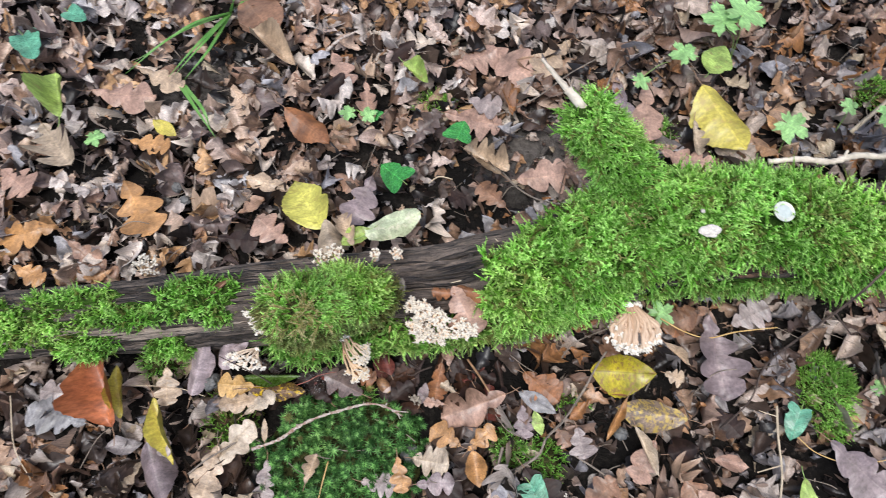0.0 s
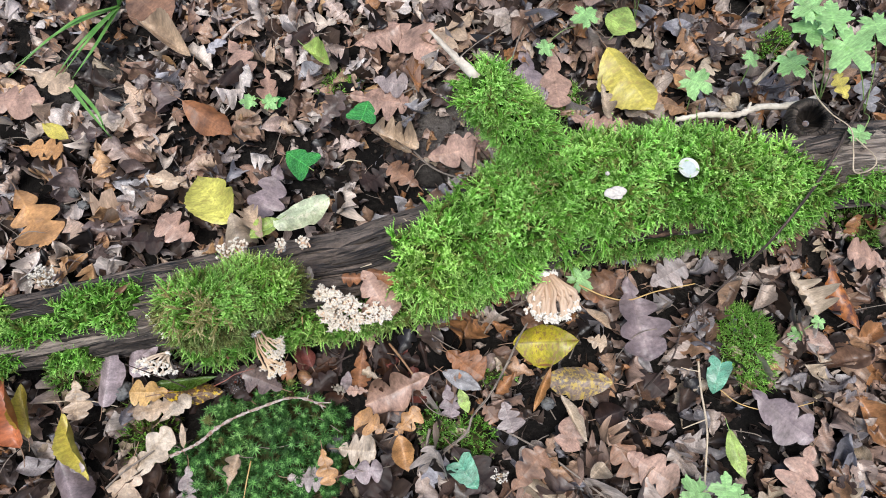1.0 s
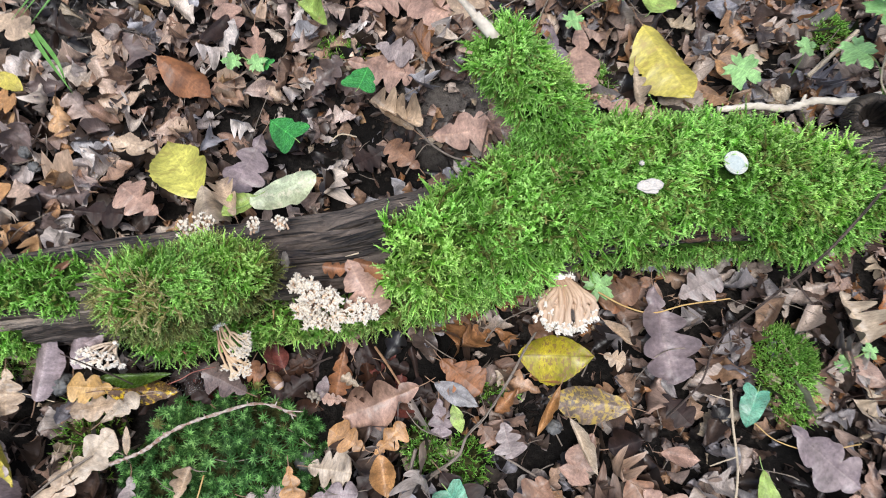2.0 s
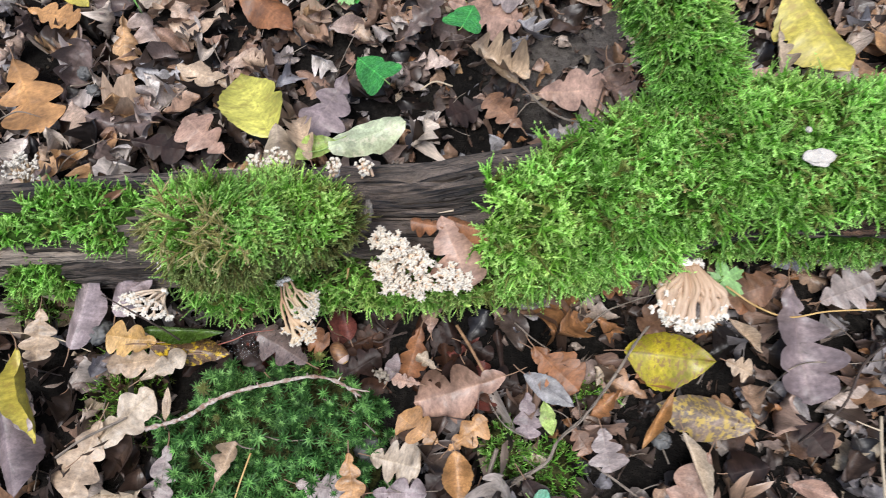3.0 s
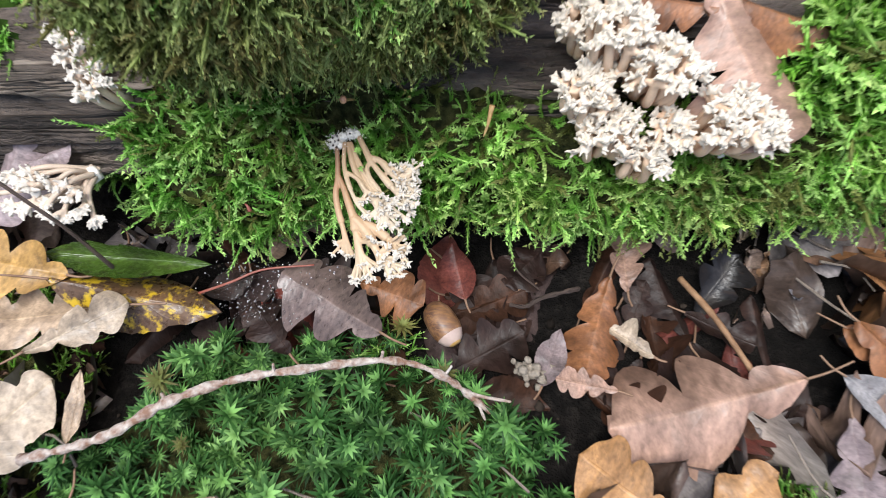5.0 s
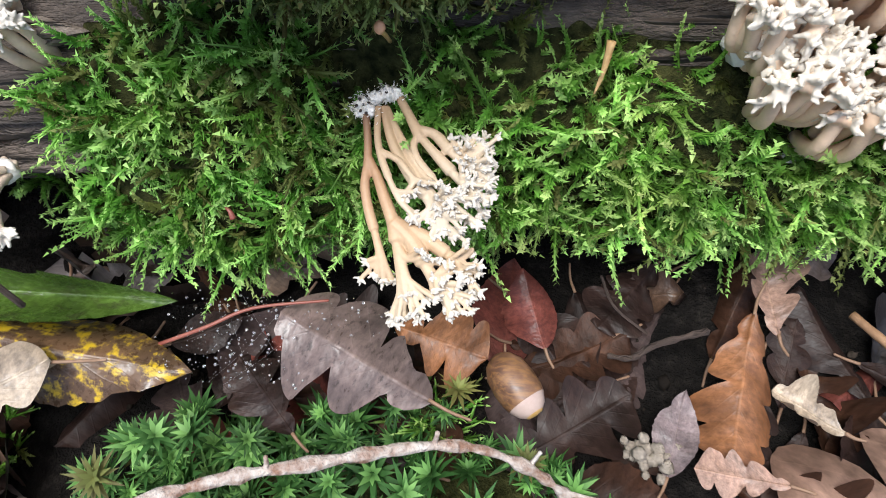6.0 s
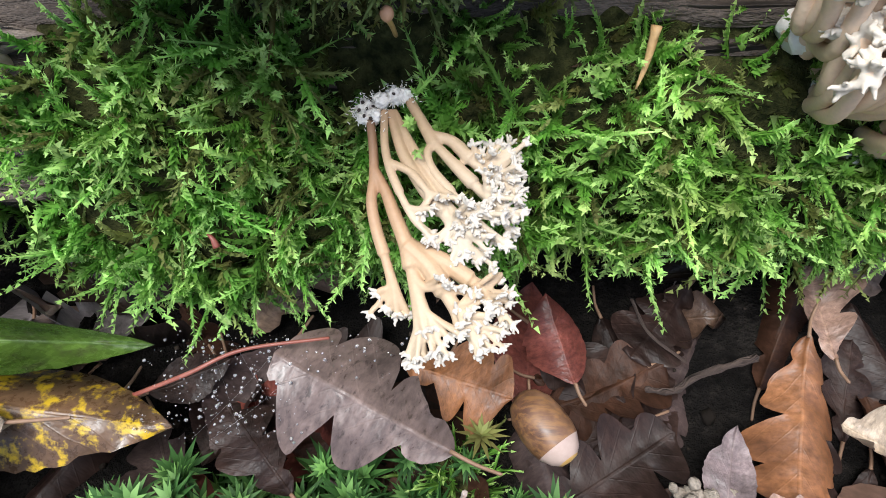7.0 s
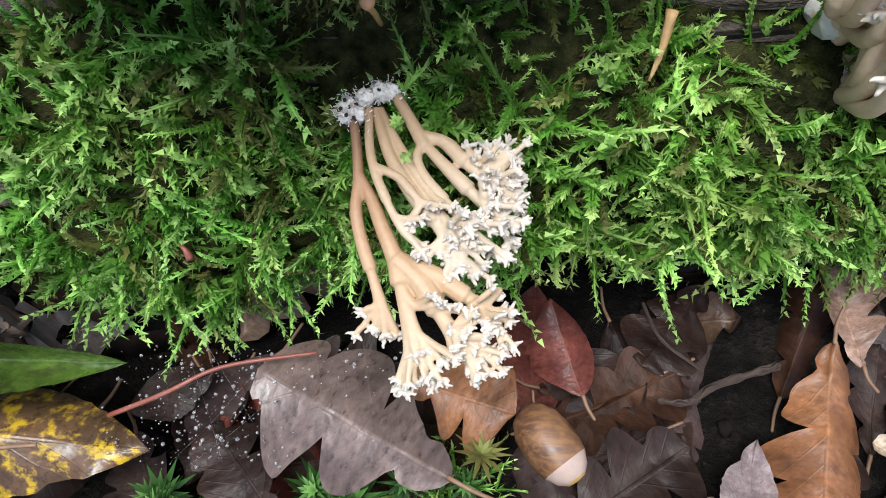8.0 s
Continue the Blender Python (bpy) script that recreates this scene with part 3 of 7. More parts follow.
LOG_R = [0.036, 0.038, 0.042, 0.046, 0.05, 0.055, 0.058, 0.066, 0.064, 0.060, 0.056, 0.055, 0.05]


def log_at(x, deg, lift=0.0):
    """A point of the log's surface; deg 0 is the top, 90 the side towards the camera."""
    y, z, r = np.interp(x, LOG_X, LOG_Y), np.interp(x, LOG_X, LOG_Z), np.interp(x, LOG_X, LOG_R)
    a = radians(deg)
    c, s = math.cos(a), math.sin(a)
    r *= 1 + 0.10 * noise.noise(Vector((x * 5, c * 1.3, s * 1.3)))
    ridge = noise.noise(Vector((x * 7, c * 7 + 4, s * 7)))
    r += 0.004 * ridge - 0.010 * max(0.0, 0.5 - 5.0 * abs(noise.noise(Vector((x * 6.5, c * 9, s * 9 + 7))))) - 0.006 * max(0.0, 0.45 - 4.0 * abs(noise.noise(Vector((x * 11, c * 17 + 3, s * 17))))) + 0.0012 * noise.noise(Vector((x * 25, c * 40, s * 40)))
    return np.array([x, y - (r + lift) * s, z + (r + lift) * c])


def build_log():
    xs = np.arange(-0.95, 1.12, 0.007)
    m = 160
    verts, uvs = [], []
    for x in xs:
        for j in range(m):
            verts.append(log_at(x, 360.0 * j / m - 180))
            uvs.append((x, 0.32 * j / m))
    faces = [(i * m + j, (i + 1) * m + j, (i + 1) * m + (j + 1) % m, i * m + (j + 1) % m) for i in range(len(xs) - 1) for j in range(m)]
    for end, rev in ((0, False), (len(xs) - 1, True)):
        ring = [end * m + j for j in range(m)]
        faces.append(ring[::-1] if rev else ring)
    return tagged(part("fallen_log", Geo().add(verts, faces, uvs), "bark"), "dark rotting fallen log with patches of green moss", "log")


the_log = build_log()


def bark_sheet(name, material, x0, x1, d0, d1, lift, label, seed):
    """A ragged strip of wood that lies on the log's surface."""
    nx, nd = 44, 10
    verts, uvs = [], []
    for i in range(nx + 1):
        x = x0 + (x1 - x0) * i / nx
        mid = 0.5 * (d0 + d1) + 8 * noise.noise(Vector((x * 14, seed, 0)))
        half = 0.5 * (d1 - d0) * (0.55 + 0.9 * abs(noise.noise(Vector((x * 30, seed, 5))))) * min(1, 6 * i / nx, 6 * (nx - i) / nx)
        for j in range(nd + 1):
            d = mid + half * (2 * j / nd - 1)
            e = lift * (1 - (2 * j / nd - 1) ** 4) - 0.0012 + 0.0015 * noise.noise(Vector((x * 60, d * 0.6, seed)))
            verts.append(log_at(x, d, e))
            uvs.append((x, d * 0.0011))
    faces = [(i * (nd + 1) + j, (i + 1) * (nd + 1) + j, (i + 1) * (nd + 1) + j + 1, i * (nd + 1) + j + 1) for i in range(nx) for j in range(nd)]
    return part(name, Geo().add(verts, faces, uvs), material, the_log, label)


bark_sheet("wood_strip", "pale_bark", -0.36, -0.17, 34, 64, 0.0040, "bleached bare wood strip", 1)
bark_sheet("wood_strip", "pale_bark", -0.52, -0.34, 26, 54, 0.0040, "bleached bare wood strip", 2)
bark_sheet("wood_strip", "pale_bark", 0.60, 0.98, -40, 66, 0.005, "bleached bare wood strip", 3)
bark_sheet("wood_strip", "rot", 0.335, 0.455, 48, 78, 0.006, "rotten reddish-brown wood", 4)
bark_sheet("wood_strip", "rot", 0.56, 0.62, 20, 50, 0.004, "rotten reddish-brown wood", 5)
bark_sheet("bark_flake", "rot", -0.075, -0.025, 58, 66, 0.004, "dark brown bark flake", 6)

# a ring-shaped knot and the broken branch stub
collar_at, collar_up = np.array([0.604, 0.366, 0.098]), unit((-0.42, -0.30, 0.86))
collar_x = unit(np.cross(collar_up, (0, 1, 0)))
collar_y = np.cross(collar_up, collar_x)
rows, sides, verts = [(0.030, -0.014), (0.0265, 0.004), (0.0240, 0.015), (0.0210, 0.020), (0.0175, 0.019), (0.0155, 0.008), (0.0140, -0.012), (0.004, -0.030)], 28, []
for r, h in rows:
    for j in range(sides):
        q = 2 * math.pi * j / sides
        w = r * (1 + 0.08 * noise.noise(Vector((math.cos(q) * 2, math.sin(q) * 2, h * 60))))
        verts.append(collar_at + w * (math.cos(q) * collar_x + math.sin(q) * collar_y) + collar_up * (h + 0.003 * noise.noise(Vector((math.cos(q) * 3, math.sin(q) * 3, 8)))))
knot = Geo().add(verts, [(i * sides + j, i * sides + (j + 1) % sides, (i + 1) * sides + (j + 1) % sides, (i + 1) * sides + j) for i in range(len(rows) - 1) for j in range(sides)],
                 [(0.5 * h, 0.1 * j / sides) for r, h in rows for j in range(sides)])
part("knot", knot, "knot", the_log, "raised hollow ring-shaped knot")

STUB = np.array([(0.262, 0.330, 0.085), (0.235, 0.350, 0.145), (0.205, 0.360, 0.195), (0.172, 0.374, 0.232)])
part("branch_stub", tube(Geo(), STUB, 0.030, 0.014, 12, 6), "bark", the_log, "moss-grown stub of a broken branch")
spike = Geo()
rk = np.random.default_rng(3)
tube(spike, [(0.178, 0.370, 0.224), (0.164, 0.382, 0.243), (0.150, 0.393, 0.254)], 0.0068, 0.0046, 9, 4, 0.35, rk, False)
tube(spike, [(0.152, 0.391, 0.251), (0.140, 0.401, 0.261), (0.122, 0.417, 0.274)], 0.0036, 0.0016, 7, 4, 0.5, rk, False)
tube(spike, [(0.155, 0.391, 0.249), (0.145, 0.402, 0.256), (0.134, 0.409, 0.263)], 0.0026, 0.0008, 6, 4, 0.5, rk, False)
part("broken_tip", spike, "peeled_grey", the_log, "pale peeled splintered branch tip")

# moss: where it grows on the log (x, degrees, half-widths, thickness)
PATCHES = {
    "bright": [(0.135, 28, 0.075, 62, 0.017), (0.21, 12, 0.09, 80, 0.021), (0.30, -8, 0.10, 78, 0.021), (0.40, -15, 0.11, 72, 0.018), (0.455, 5, 0.085, 70, 0.016),
               (0.53, 52, 0.075, 55, 0.022), (0.25, -62, 0.08, 40, 0.016)],
    "dark": [(-0.085, 57, 0.085, 13, 0.005), (0.0, 60, 0.05, 12, 0.005), (-0.143, 64, 0.036, 22, 0.018), (-0.140, 98, 0.050, 36, 0.018), (-0.075, 98, 0.07, 36, 0.018), (0.0, 98, 0.07, 34, 0.018), (0.07, 92, 0.065, 34, 0.016), (0.02, 72, 0.09, 22, 0.010), (-0.03, 76, 0.07, 20, 0.010), (-0.150, 104, 0.035, 34, 0.022), (-0.127, 122, 0.070, 24, 0.024), (-0.138, 112, 0.050, 30, 0.030)],
    "low": [(0.15, 104, 0.075, 24, 0.015), (0.40, 100, 0.16, 20, 0.012)],
    "thin": [(-0.35, 15, 0.055, 20, 0.008), (-0.265, -2, 0.055, 34, 0.010), (-0.30, 18, 0.06, 12, 0.008), (-0.41, -18, 0.06, 22, 0.008), (-0.40, 62, 0.045, 36, 0.009), (-0.305, 80, 0.030, 34, 0.009), (-0.24, 22, 0.025, 18, 0.007),
             (-0.52, 20, 0.10, 50, 0.010), (0.665, 52, 0.05, 26, 0.008)],
}
BARE = [(0.392, 62, 0.062, 14), (0.250, 82, 0.030, 24)]


def moss_depth(kind, x, deg):
    wob = 0.30 * noise.noise(Vector((x * 26, deg * 0.035, 11))) + 0.18 * noise.noise(Vector((x * 80, deg * 0.1, 17)))
    best = 0.0
    for x0, d0, a, b, h in PATCHES[kind]:
        d = math.hypot((x - x0) / a, (deg - d0) / b) + wob
        if d < 1:
            best = max(best, h * math.sqrt(1 - max(0.0, d) ** 2) * (1 + 0.35 * noise.noise(Vector((x * 40, deg * 0.05, 23)))))
    for x0, d0, a, b in BARE:
        if math.hypot((x - x0) / a, (deg - d0) / b) + 0.5 * wob < 1:
            return 0.0
    return best


def frond(rng, leaves, branches, length, leaf, body, slim=0.19, splay=0.6, curl=0.22):
    """A moss shoot along local z: a soft tapering body clad in pointed leaflets, with side shoots."""
    verts, tris, uvs = [], [], []

    def shoot(origin, direction, size, count, v0, v1, thick):
        side = unit(np.cross(direction, rng.normal(size=3)))
        other = np.cross(direction, side)
        bend = rng.normal(size=3) * curl
        k0 = len(verts)
        for i, (s, r) in enumerate(((0.0, 0.5), (0.35, 1.0), (0.75, 0.8))):
            at = origin + size * (s * direction + s * s * bend)
            for j in range(3):
                g = 2.094 * j + 0.6 * i
                verts.append(at + thick * r * (math.cos(g) * side + math.sin(g) * other))
                uvs.append((j / 3, v0 + (v1 - v0) * s))
        verts.append(origin + size * (direction + bend))
        uvs.append((0.5, v1))
        for i in range(2):
            for j in range(3):
                p, q = k0 + 3 * i + j, k0 + 3 * i + (j + 1) % 3
                tris.extend([(p, q, q + 3), (p, q + 3, p + 3)])
        tris.extend([(k0 + 6 + j, k0 + 6 + (j + 1) % 3, k0 + 9) for j in range(3)])
        for i in range(count):
            s = (i + 0.8) / count
            at = origin + size * (s * direction + s * s * bend)
            way = unit(direction + 2 * s * bend)
            g = i * 2.4 + 0.5 * rng.random()
            out = unit(math.cos(g) * side + math.sin(g) * other)
            point = unit(way + out * splay)
            ll = leaf * (1.05 - 0.45 * s) * (0.8 + 0.4 * rng.random())
            wide = unit(np.cross(way, out)) * ll * slim
            at = at + out * thick * 0.4
            k = len(verts)
            verts.extend([at - wide, at + wide, at + point * ll])
            tris.append((k, k + 1, k + 2))
            vv = v0 + (v1 - v0) * s
            uvs.extend([(0, vv), (1, vv), (0.5, min(1, vv + 0.12))])

    shoot(np.zeros(3), np.array([0, 0, 1.0]), length, leaves, 0.1, 1.0, body)
    for b in range(branches):
        s = 0.20 + 0.55 * b / max(1, branches)
        g = b * 2.9 + 0.8 * rng.random()
        shoot(np.array([0, 0, s * length]), unit((math.cos(g), math.sin(g), 1.0)), length * 0.55 * (1 - 0.35 * s), max(3, int(leaves * 0.5)), 0.3 + 0.35 * s, 1.0, body * 0.8)
    return np.array(verts), np.array(tris), np.array(uvs)


rs = np.random.default_rng(5)
FRONDS = [frond(rs, 24, 1 + k % 3, 0.0120, 0.0022, 0.00085, 0.36, 1.1, 0.38) for k in range(12)]
FINE = [frond(rs, 56, k % 3, 0.0130, 0.0022, 0.00056, 0.32, 0.95, 0.5) for k in range(14)]
SHORT = [frond(rs, 9, 1, 0.009, 0.0024, 0.0006, 0.24, 0.75) for k in range(10)]


def moss_on_log(kind, name, material, label, protos, per_cm2, outward, droop, size):
    """A moss patch: a lumpy bed that follows the log, and its shoots."""
    spans = PATCHES[kind]
    x0, x1 = min(p[0] - p[2] * 1.3 for p in spans), max(p[0] + p[2] * 1.3 for p in spans)
    d0, d1 = max(-120, min(p[1] - p[3] * 1.3 for p in spans)), min(150, max(p[1] + p[3] * 1.3 for p in spans))
    xs, ds = np.arange(x0, x1, 0.005), np.arange(d0, d1, 4.0)
    h = np.array([[moss_depth(kind, x, d) for d in ds] for x in xs])
    verts = [log_at(x, d, 0.62 * h[i, j] - 0.002 + 0.002 * noise.noise(Vector((x * 90, d * 0.2, 2)))) for i, x in enumerate(xs) for j, d in enumerate(ds)]
    w = len(ds)
    faces = [(i * w + j, (i + 1) * w + j, (i + 1) * w + j + 1, i * w + j + 1) for i in range(len(xs) - 1) for j in range(w - 1)
             if max(h[i, j], h[i + 1, j], h[i, j + 1], h[i + 1, j + 1]) > 0.0012]
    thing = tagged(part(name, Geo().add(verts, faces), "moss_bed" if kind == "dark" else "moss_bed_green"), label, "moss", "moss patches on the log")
    rng = np.random.default_rng(sum(map(ord, kind)))
    want = int((x1 - x0) * 100 * radians(d1 - d0) * 6.2 * per_cm2)
    places, dirs, sizes = [], [], []
    for _ in range(want):
        x, d = x0 + (x1 - x0) * rng.random(), d0 + (d1 - d0) * rng.random()
        depth = moss_depth(kind, x, d)
        if depth < 0.0008:
            continue
        if rng.random() > 0.35 + 0.65 * min(1, depth / 0.008):
            continue
        if kind in ("dark", "thin") and noise.noise(Vector((x * 45, d * 0.09, 71))) > 0.18 and rng.random() < 0.72:
            continue
        if abs(x + 0.094) < 0.005 and 48 < d < 68 or math.hypot(x - 0.410, 0.0013 * (d - 4)) < 0.021:
            continue
        a = radians(d)
        nor = np.array([0, -math.sin(a), math.cos(a)])
        lean = rng.normal(size=3) * (0.62 if kind == "dark" else 0.42)
        lean += 0.8 * np.array([noise.noise(Vector((x * 25, d * 0.06, s))) for s in (31, 37, 41)])
        places.append(log_at(x, d, 0.72 * depth - 0.003))
        dirs.append(nor * outward + lean + np.array([0, -0.25 * droop, -droop]))
        sizes.append(size * (0.55 + 0.95 * rng.random()) * (0.6 + 0.4 * min(1, depth / 0.01)))
    places, dirs, sizes = np.array(places), np.array(dirs), np.array(sizes)
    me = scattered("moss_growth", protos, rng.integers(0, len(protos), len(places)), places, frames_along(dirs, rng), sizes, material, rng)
    ob = new("moss_growth", me)
    ob.parent = thing
    tagged(ob, kind="stuff")
    return thing


moss_on_log("bright", "moss_carpet", "moss_bright", "thick bright green moss carpet on the log", FRONDS, 6.6, 0.68, 0.28, 1.35)
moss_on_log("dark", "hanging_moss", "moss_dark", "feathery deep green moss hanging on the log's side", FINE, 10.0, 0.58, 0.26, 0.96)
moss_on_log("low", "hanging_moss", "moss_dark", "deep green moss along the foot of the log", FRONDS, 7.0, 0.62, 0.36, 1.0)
moss_on_log("thin", "thin_moss", "moss_bright", "thin ragged green moss on the log", FRONDS, 7.0, 0.6, 0.10, 0.95)

# a tall moss cushion that leans forward over the log's front
LOBES = [((-0.128, 0.182, 0.173), (0.048, 0.037, 0.045)), ((-0.078, 0.205, 0.150), (0.052, 0.033, 0.034)), ((-0.100, 0.217, 0.115), (0.060, 0.030, 0.035)), ((-0.150, 0.188, 0.158), (0.027, 0.025, 0.026))]
CUSHION_AT = np.array([-0.108, 0.192, 0.148])


def cushion_radius(d):
    """How far the cushion's surface lies from its middle along d: a soft union of its lobes, with a lumpy skin."""
    reach = []
    for c, r in LOBES:
        o, r = (CUSHION_AT - c) / np.array(r), np.array(r)
        w = d / r
        a, b, q = w @ w, 2 * (o @ w), o @ o - 1
        disc = b * b - 4 * a * q
        reach.append((-b + math.sqrt(disc)) / (2 * a) if disc > 0 else 0.0)
    m = max(reach)
    soft = m + 0.006 * math.log(sum(math.exp((k - m) / 0.006) for k in reach)) - 0.004
    p = Vector(CUSHION_AT + soft * d)
    return soft * (1 + 0.05 * noise.noise(p * 45) + 0.035 * noise.noise(p * 110))


def moss_cushion():
    rows, cols = 36, 64
    dirs = [np.array([math.sin(a) * math.cos(b), math.sin(a) * math.sin(b), math.cos(a)]) for a in (math.pi * i / rows for i in range(rows + 1)) for b in (2 * math.pi * j / cols for j in range(cols))]
    verts = [CUSHION_AT + d * (cushion_radius(d) - 0.005) for d in dirs]
    faces = [(i * cols + j, (i + 1) * cols + j, (i + 1) * cols + (j + 1) % cols, i * cols + (j + 1) % cols) for i in range(rows) for j in range(cols)]
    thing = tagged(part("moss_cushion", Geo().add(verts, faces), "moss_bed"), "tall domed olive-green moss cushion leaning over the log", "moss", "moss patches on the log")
    rng = np.random.default_rng(19)
    top, old = ([], [], []), ([], [], [])
    for _ in range(11500):
        d = unit(rng.normal(size=3))
        r = cushion_radius(d)
        p = CUSHION_AT + d * (r - 0.006)
        if p[2] < np.interp(p[0], LOG_X, LOG_Z) + 0.04 and p[1] > 0.2:
            continue
        e = 0.08
        u, v = unit(np.cross(d, (0.3, 0.1, 1))), None
        v = np.cross(d, u)
        pu, pv = unit(d + e * u), unit(d + e * v)
        nor = np.cross(pu * cushion_radius(pu) - d * r, pv * cushion_radius(pv) - d * r)
        nor = unit(nor if nor @ d > 0 else -nor)
        clump = np.array([noise.noise(Vector(p * 32) + Vector((k, 0, 0))) for k in (31, 57, 83)])
        # front and underside get a darker brown that stands in for the overhang's shade
        low = nor[2] + 0.35 * noise.noise(Vector(p * 60)) < (0.55 if p[0] < -0.10 and p[1] < 0.19 else 0.34)
        if low and (rng.random() < 0.35 or noise.noise(Vector(p * 85)) > 0.42):
            continue
        bag = old if low else top
        bag[0].append(p)
        bag[1].append(nor * 0.62 + 0.55 * rng.normal(size=3) + 1.0 * clump + np.array([0, -0.08, -0.25 if low else -0.10]))
        bag[2].append((0.60 + 0.75 * rng.random()) * (0.85 if low else 1.0))
    for (at, way, size), material, protos, label in ((top, "moss_olive", FRONDS, ""), (old, "moss_brown", FRONDS, "brownish old moss on the underside, overhang shade added to its tone")):
        n = len(at)
        ob = new("moss_growth", scattered("moss_growth", protos, rng.integers(0, len(protos), n), np.array(at), frames_along(np.array(way), rng), np.array(size), material, rng))
        ob.parent = thing
        tagged(ob, label, kind="stuff")


moss_cushion()


def moss_round(name, material, label, path, radii, protos, count, size, droop):
    """Moss round a branch: shoots set about a curved axis."""
    rng = np.random.default_rng(len(label))
    axis = smooth_path(path, 12)
    tan = np.gradient(axis, axis=0)
    bed = tube(Geo(), path, radii[0] * 0.76, radii[1] * 0.76, 14, 6, 0.15, rng)
    thing = tagged(part(name, bed, "moss_bed_green"), label, "moss", "moss patches on the log")
    k = rng.integers(0, len(axis), count)
    t = tan[k] / np.linalg.norm(tan[k], axis=1)[:, None]
    out = rng.normal(size=(count, 3))
    out -= (out * t).sum(1)[:, None] * t
    out /= np.linalg.norm(out, axis=1)[:, None]
    r = np.interp(k, [0, len(axis) - 1], [radii[0] * 0.78, radii[1] * 0.78])
    cap = rng.random(count) < 0.12
    k[cap] = len(axis) - 1
    r = np.where(cap, r * rng.random(count), r)
    places = axis[k] + out * r[:, None] + rng.normal(size=(count, 3)) * 0.002
    dirs = out * 0.85 + rng.normal(size=(count, 3)) * 0.45 + t * np.where(cap, 0.9, 0.1)[:, None] + np.array([0, -0.1, -droop])
    me = scattered("moss_growth", protos, rng.integers(0, len(protos), count), places, frames_along(dirs, rng), size * (0.7 + 0.6 * rng.random(count)), material, rng)
    ob = new("moss_growth", me)
    ob.parent = thing
    tagged(ob, kind="stuff")


moss_round("moss_sleeve", "moss_bright", "bright green moss sleeve round the branch stub", STUB, (0.038, 0.025), FRONDS, 2300, 1.05, 0.30)


# ---- leaves ----
def outline(kind, v, rng_phase, lobes):
    """Half width of a leaf blade at v, from its foot (0) to its tip (1), and how far the edge leans forward."""
    if kind == "oak":
        env = math.sin(math.pi * min(1, max(0, v)) ** 1.25) ** 0.52 * (0.55 + 0.52 * v) if 0 < v < 1 else 0.0
        f = (lobes * v + rng_phase) % 1.0
        wave = max(0.0, 1 - abs(2 * f - 1) ** 2.2) ** 0.8
        cut = 0.60 + 0.18 * math.sin(9.1 * rng_phase + 5.3 * math.floor(lobes * v + rng_phase))
        return env * (1 - cut + cut * wave) * 1.10, 0.05
    if kind == "oblong":
        return (math.sin(math.pi * v) ** 0.42 * (0.94 + 0.06 * math.cos(9 * v + rng_phase)) if 0 < v < 1 else 0.0), 0.0
    if kind == "ivy":
        return float(np.interp(v, (0, 0.05, 0.16, 0.30, 0.45, 0.62, 0.80, 0.93, 1), (0.35, 0.78, 0.98, 1.0, 0.88, 0.76, 0.52, 0.24, 0))), -0.16
    env = math.sin(math.pi * v ** 0.85) ** 0.85 if 0 < v < 1 else 0.0
    return env * (1 + 0.025 * math.cos(2 * math.pi * 15 * v)), 0.05


def blade(kind, length, width, seed, bend=0.0, cup=0.0, twist=0.0, crinkle=1.0, stations=None):
    """A leaf blade from the origin along x, with veins as a shallow fold, a bend, a cup and crinkles."""
    rng = np.random.default_rng(seed)
    n = stations or (40 if kind == "oak" else 26)
    lobes, ph = 2.5 + 1.3 * rng.random(), rng.random() * 0.35
    skew, off = 0.22 * (rng.random() - 0.5), 0.5 * rng.random()
    cols = (-1.0, -0.5, 0.0, 0.5, 1.0) if stations else (-1.0, -0.55, -0.12, 0.0, 0.12, 0.55, 1.0)
    o = rng.random() * 90
    verts, uvs = [], []
    for i in range(n + 1):
        v = i / n
        for c in cols:
            wander = ph + (off if c < 0 else 0.0) + 0.42 * noise.noise(Vector((v * 2.3 + o, 9 if c < 0 else 21, 5))) if c else ph
            w, lean = outline(kind, v, wander, lobes)
            hw = 0.5 * width * (w + (0.03 if 0 < v < 0.12 else 0.0)) * (1 + skew * (1 if c > 0 else -1))
            hw *= 1 - 0.5 * max(0.0, noise.noise(Vector((v * 5 + o, 3 * (c > 0), 40))) - 0.12) - (0.02 * rng.random() if abs(c) == 1 else 0)
            x = length * (v + lean * abs(c) * w * (1 - v) * 1.6)
            y = hw * c
            z = cup * y * y / max(1e-4, width) * 4 - 0.02 * width * abs(c) ** 0.5
            z += crinkle * length * (0.042 * noise.noise(Vector((v * 2.6 + o, c * 1.2, 0))) + 0.034 * abs(c) * noise.noise(Vector((v * 6 + o, c * 2.5, 7))) + 0.014 * noise.noise(Vector((v * 14 + o, c * 4, 3))))
            a = twist * (v - 0.4)
            y, z = y * math.cos(a) - z * math.sin(a), y * math.sin(a) + z * math.cos(a)
            if abs(bend) > 1e-3:
                r = length / bend
                x, z = (r - z) * math.sin(x / r), r - (r - z) * math.cos(x / r)
            verts.append((x, y, z))
            uvs.append((0.5 + 0.5 * c * max(0.2, w), v))
    m = len(cols)
    faces = [(i * m + j, (i + 1) * m + j, (i + 1) * m + j + 1, i * m + j + 1) for i in range(n) for j in range(m - 1)]
    return Geo().add(verts, faces, uvs)


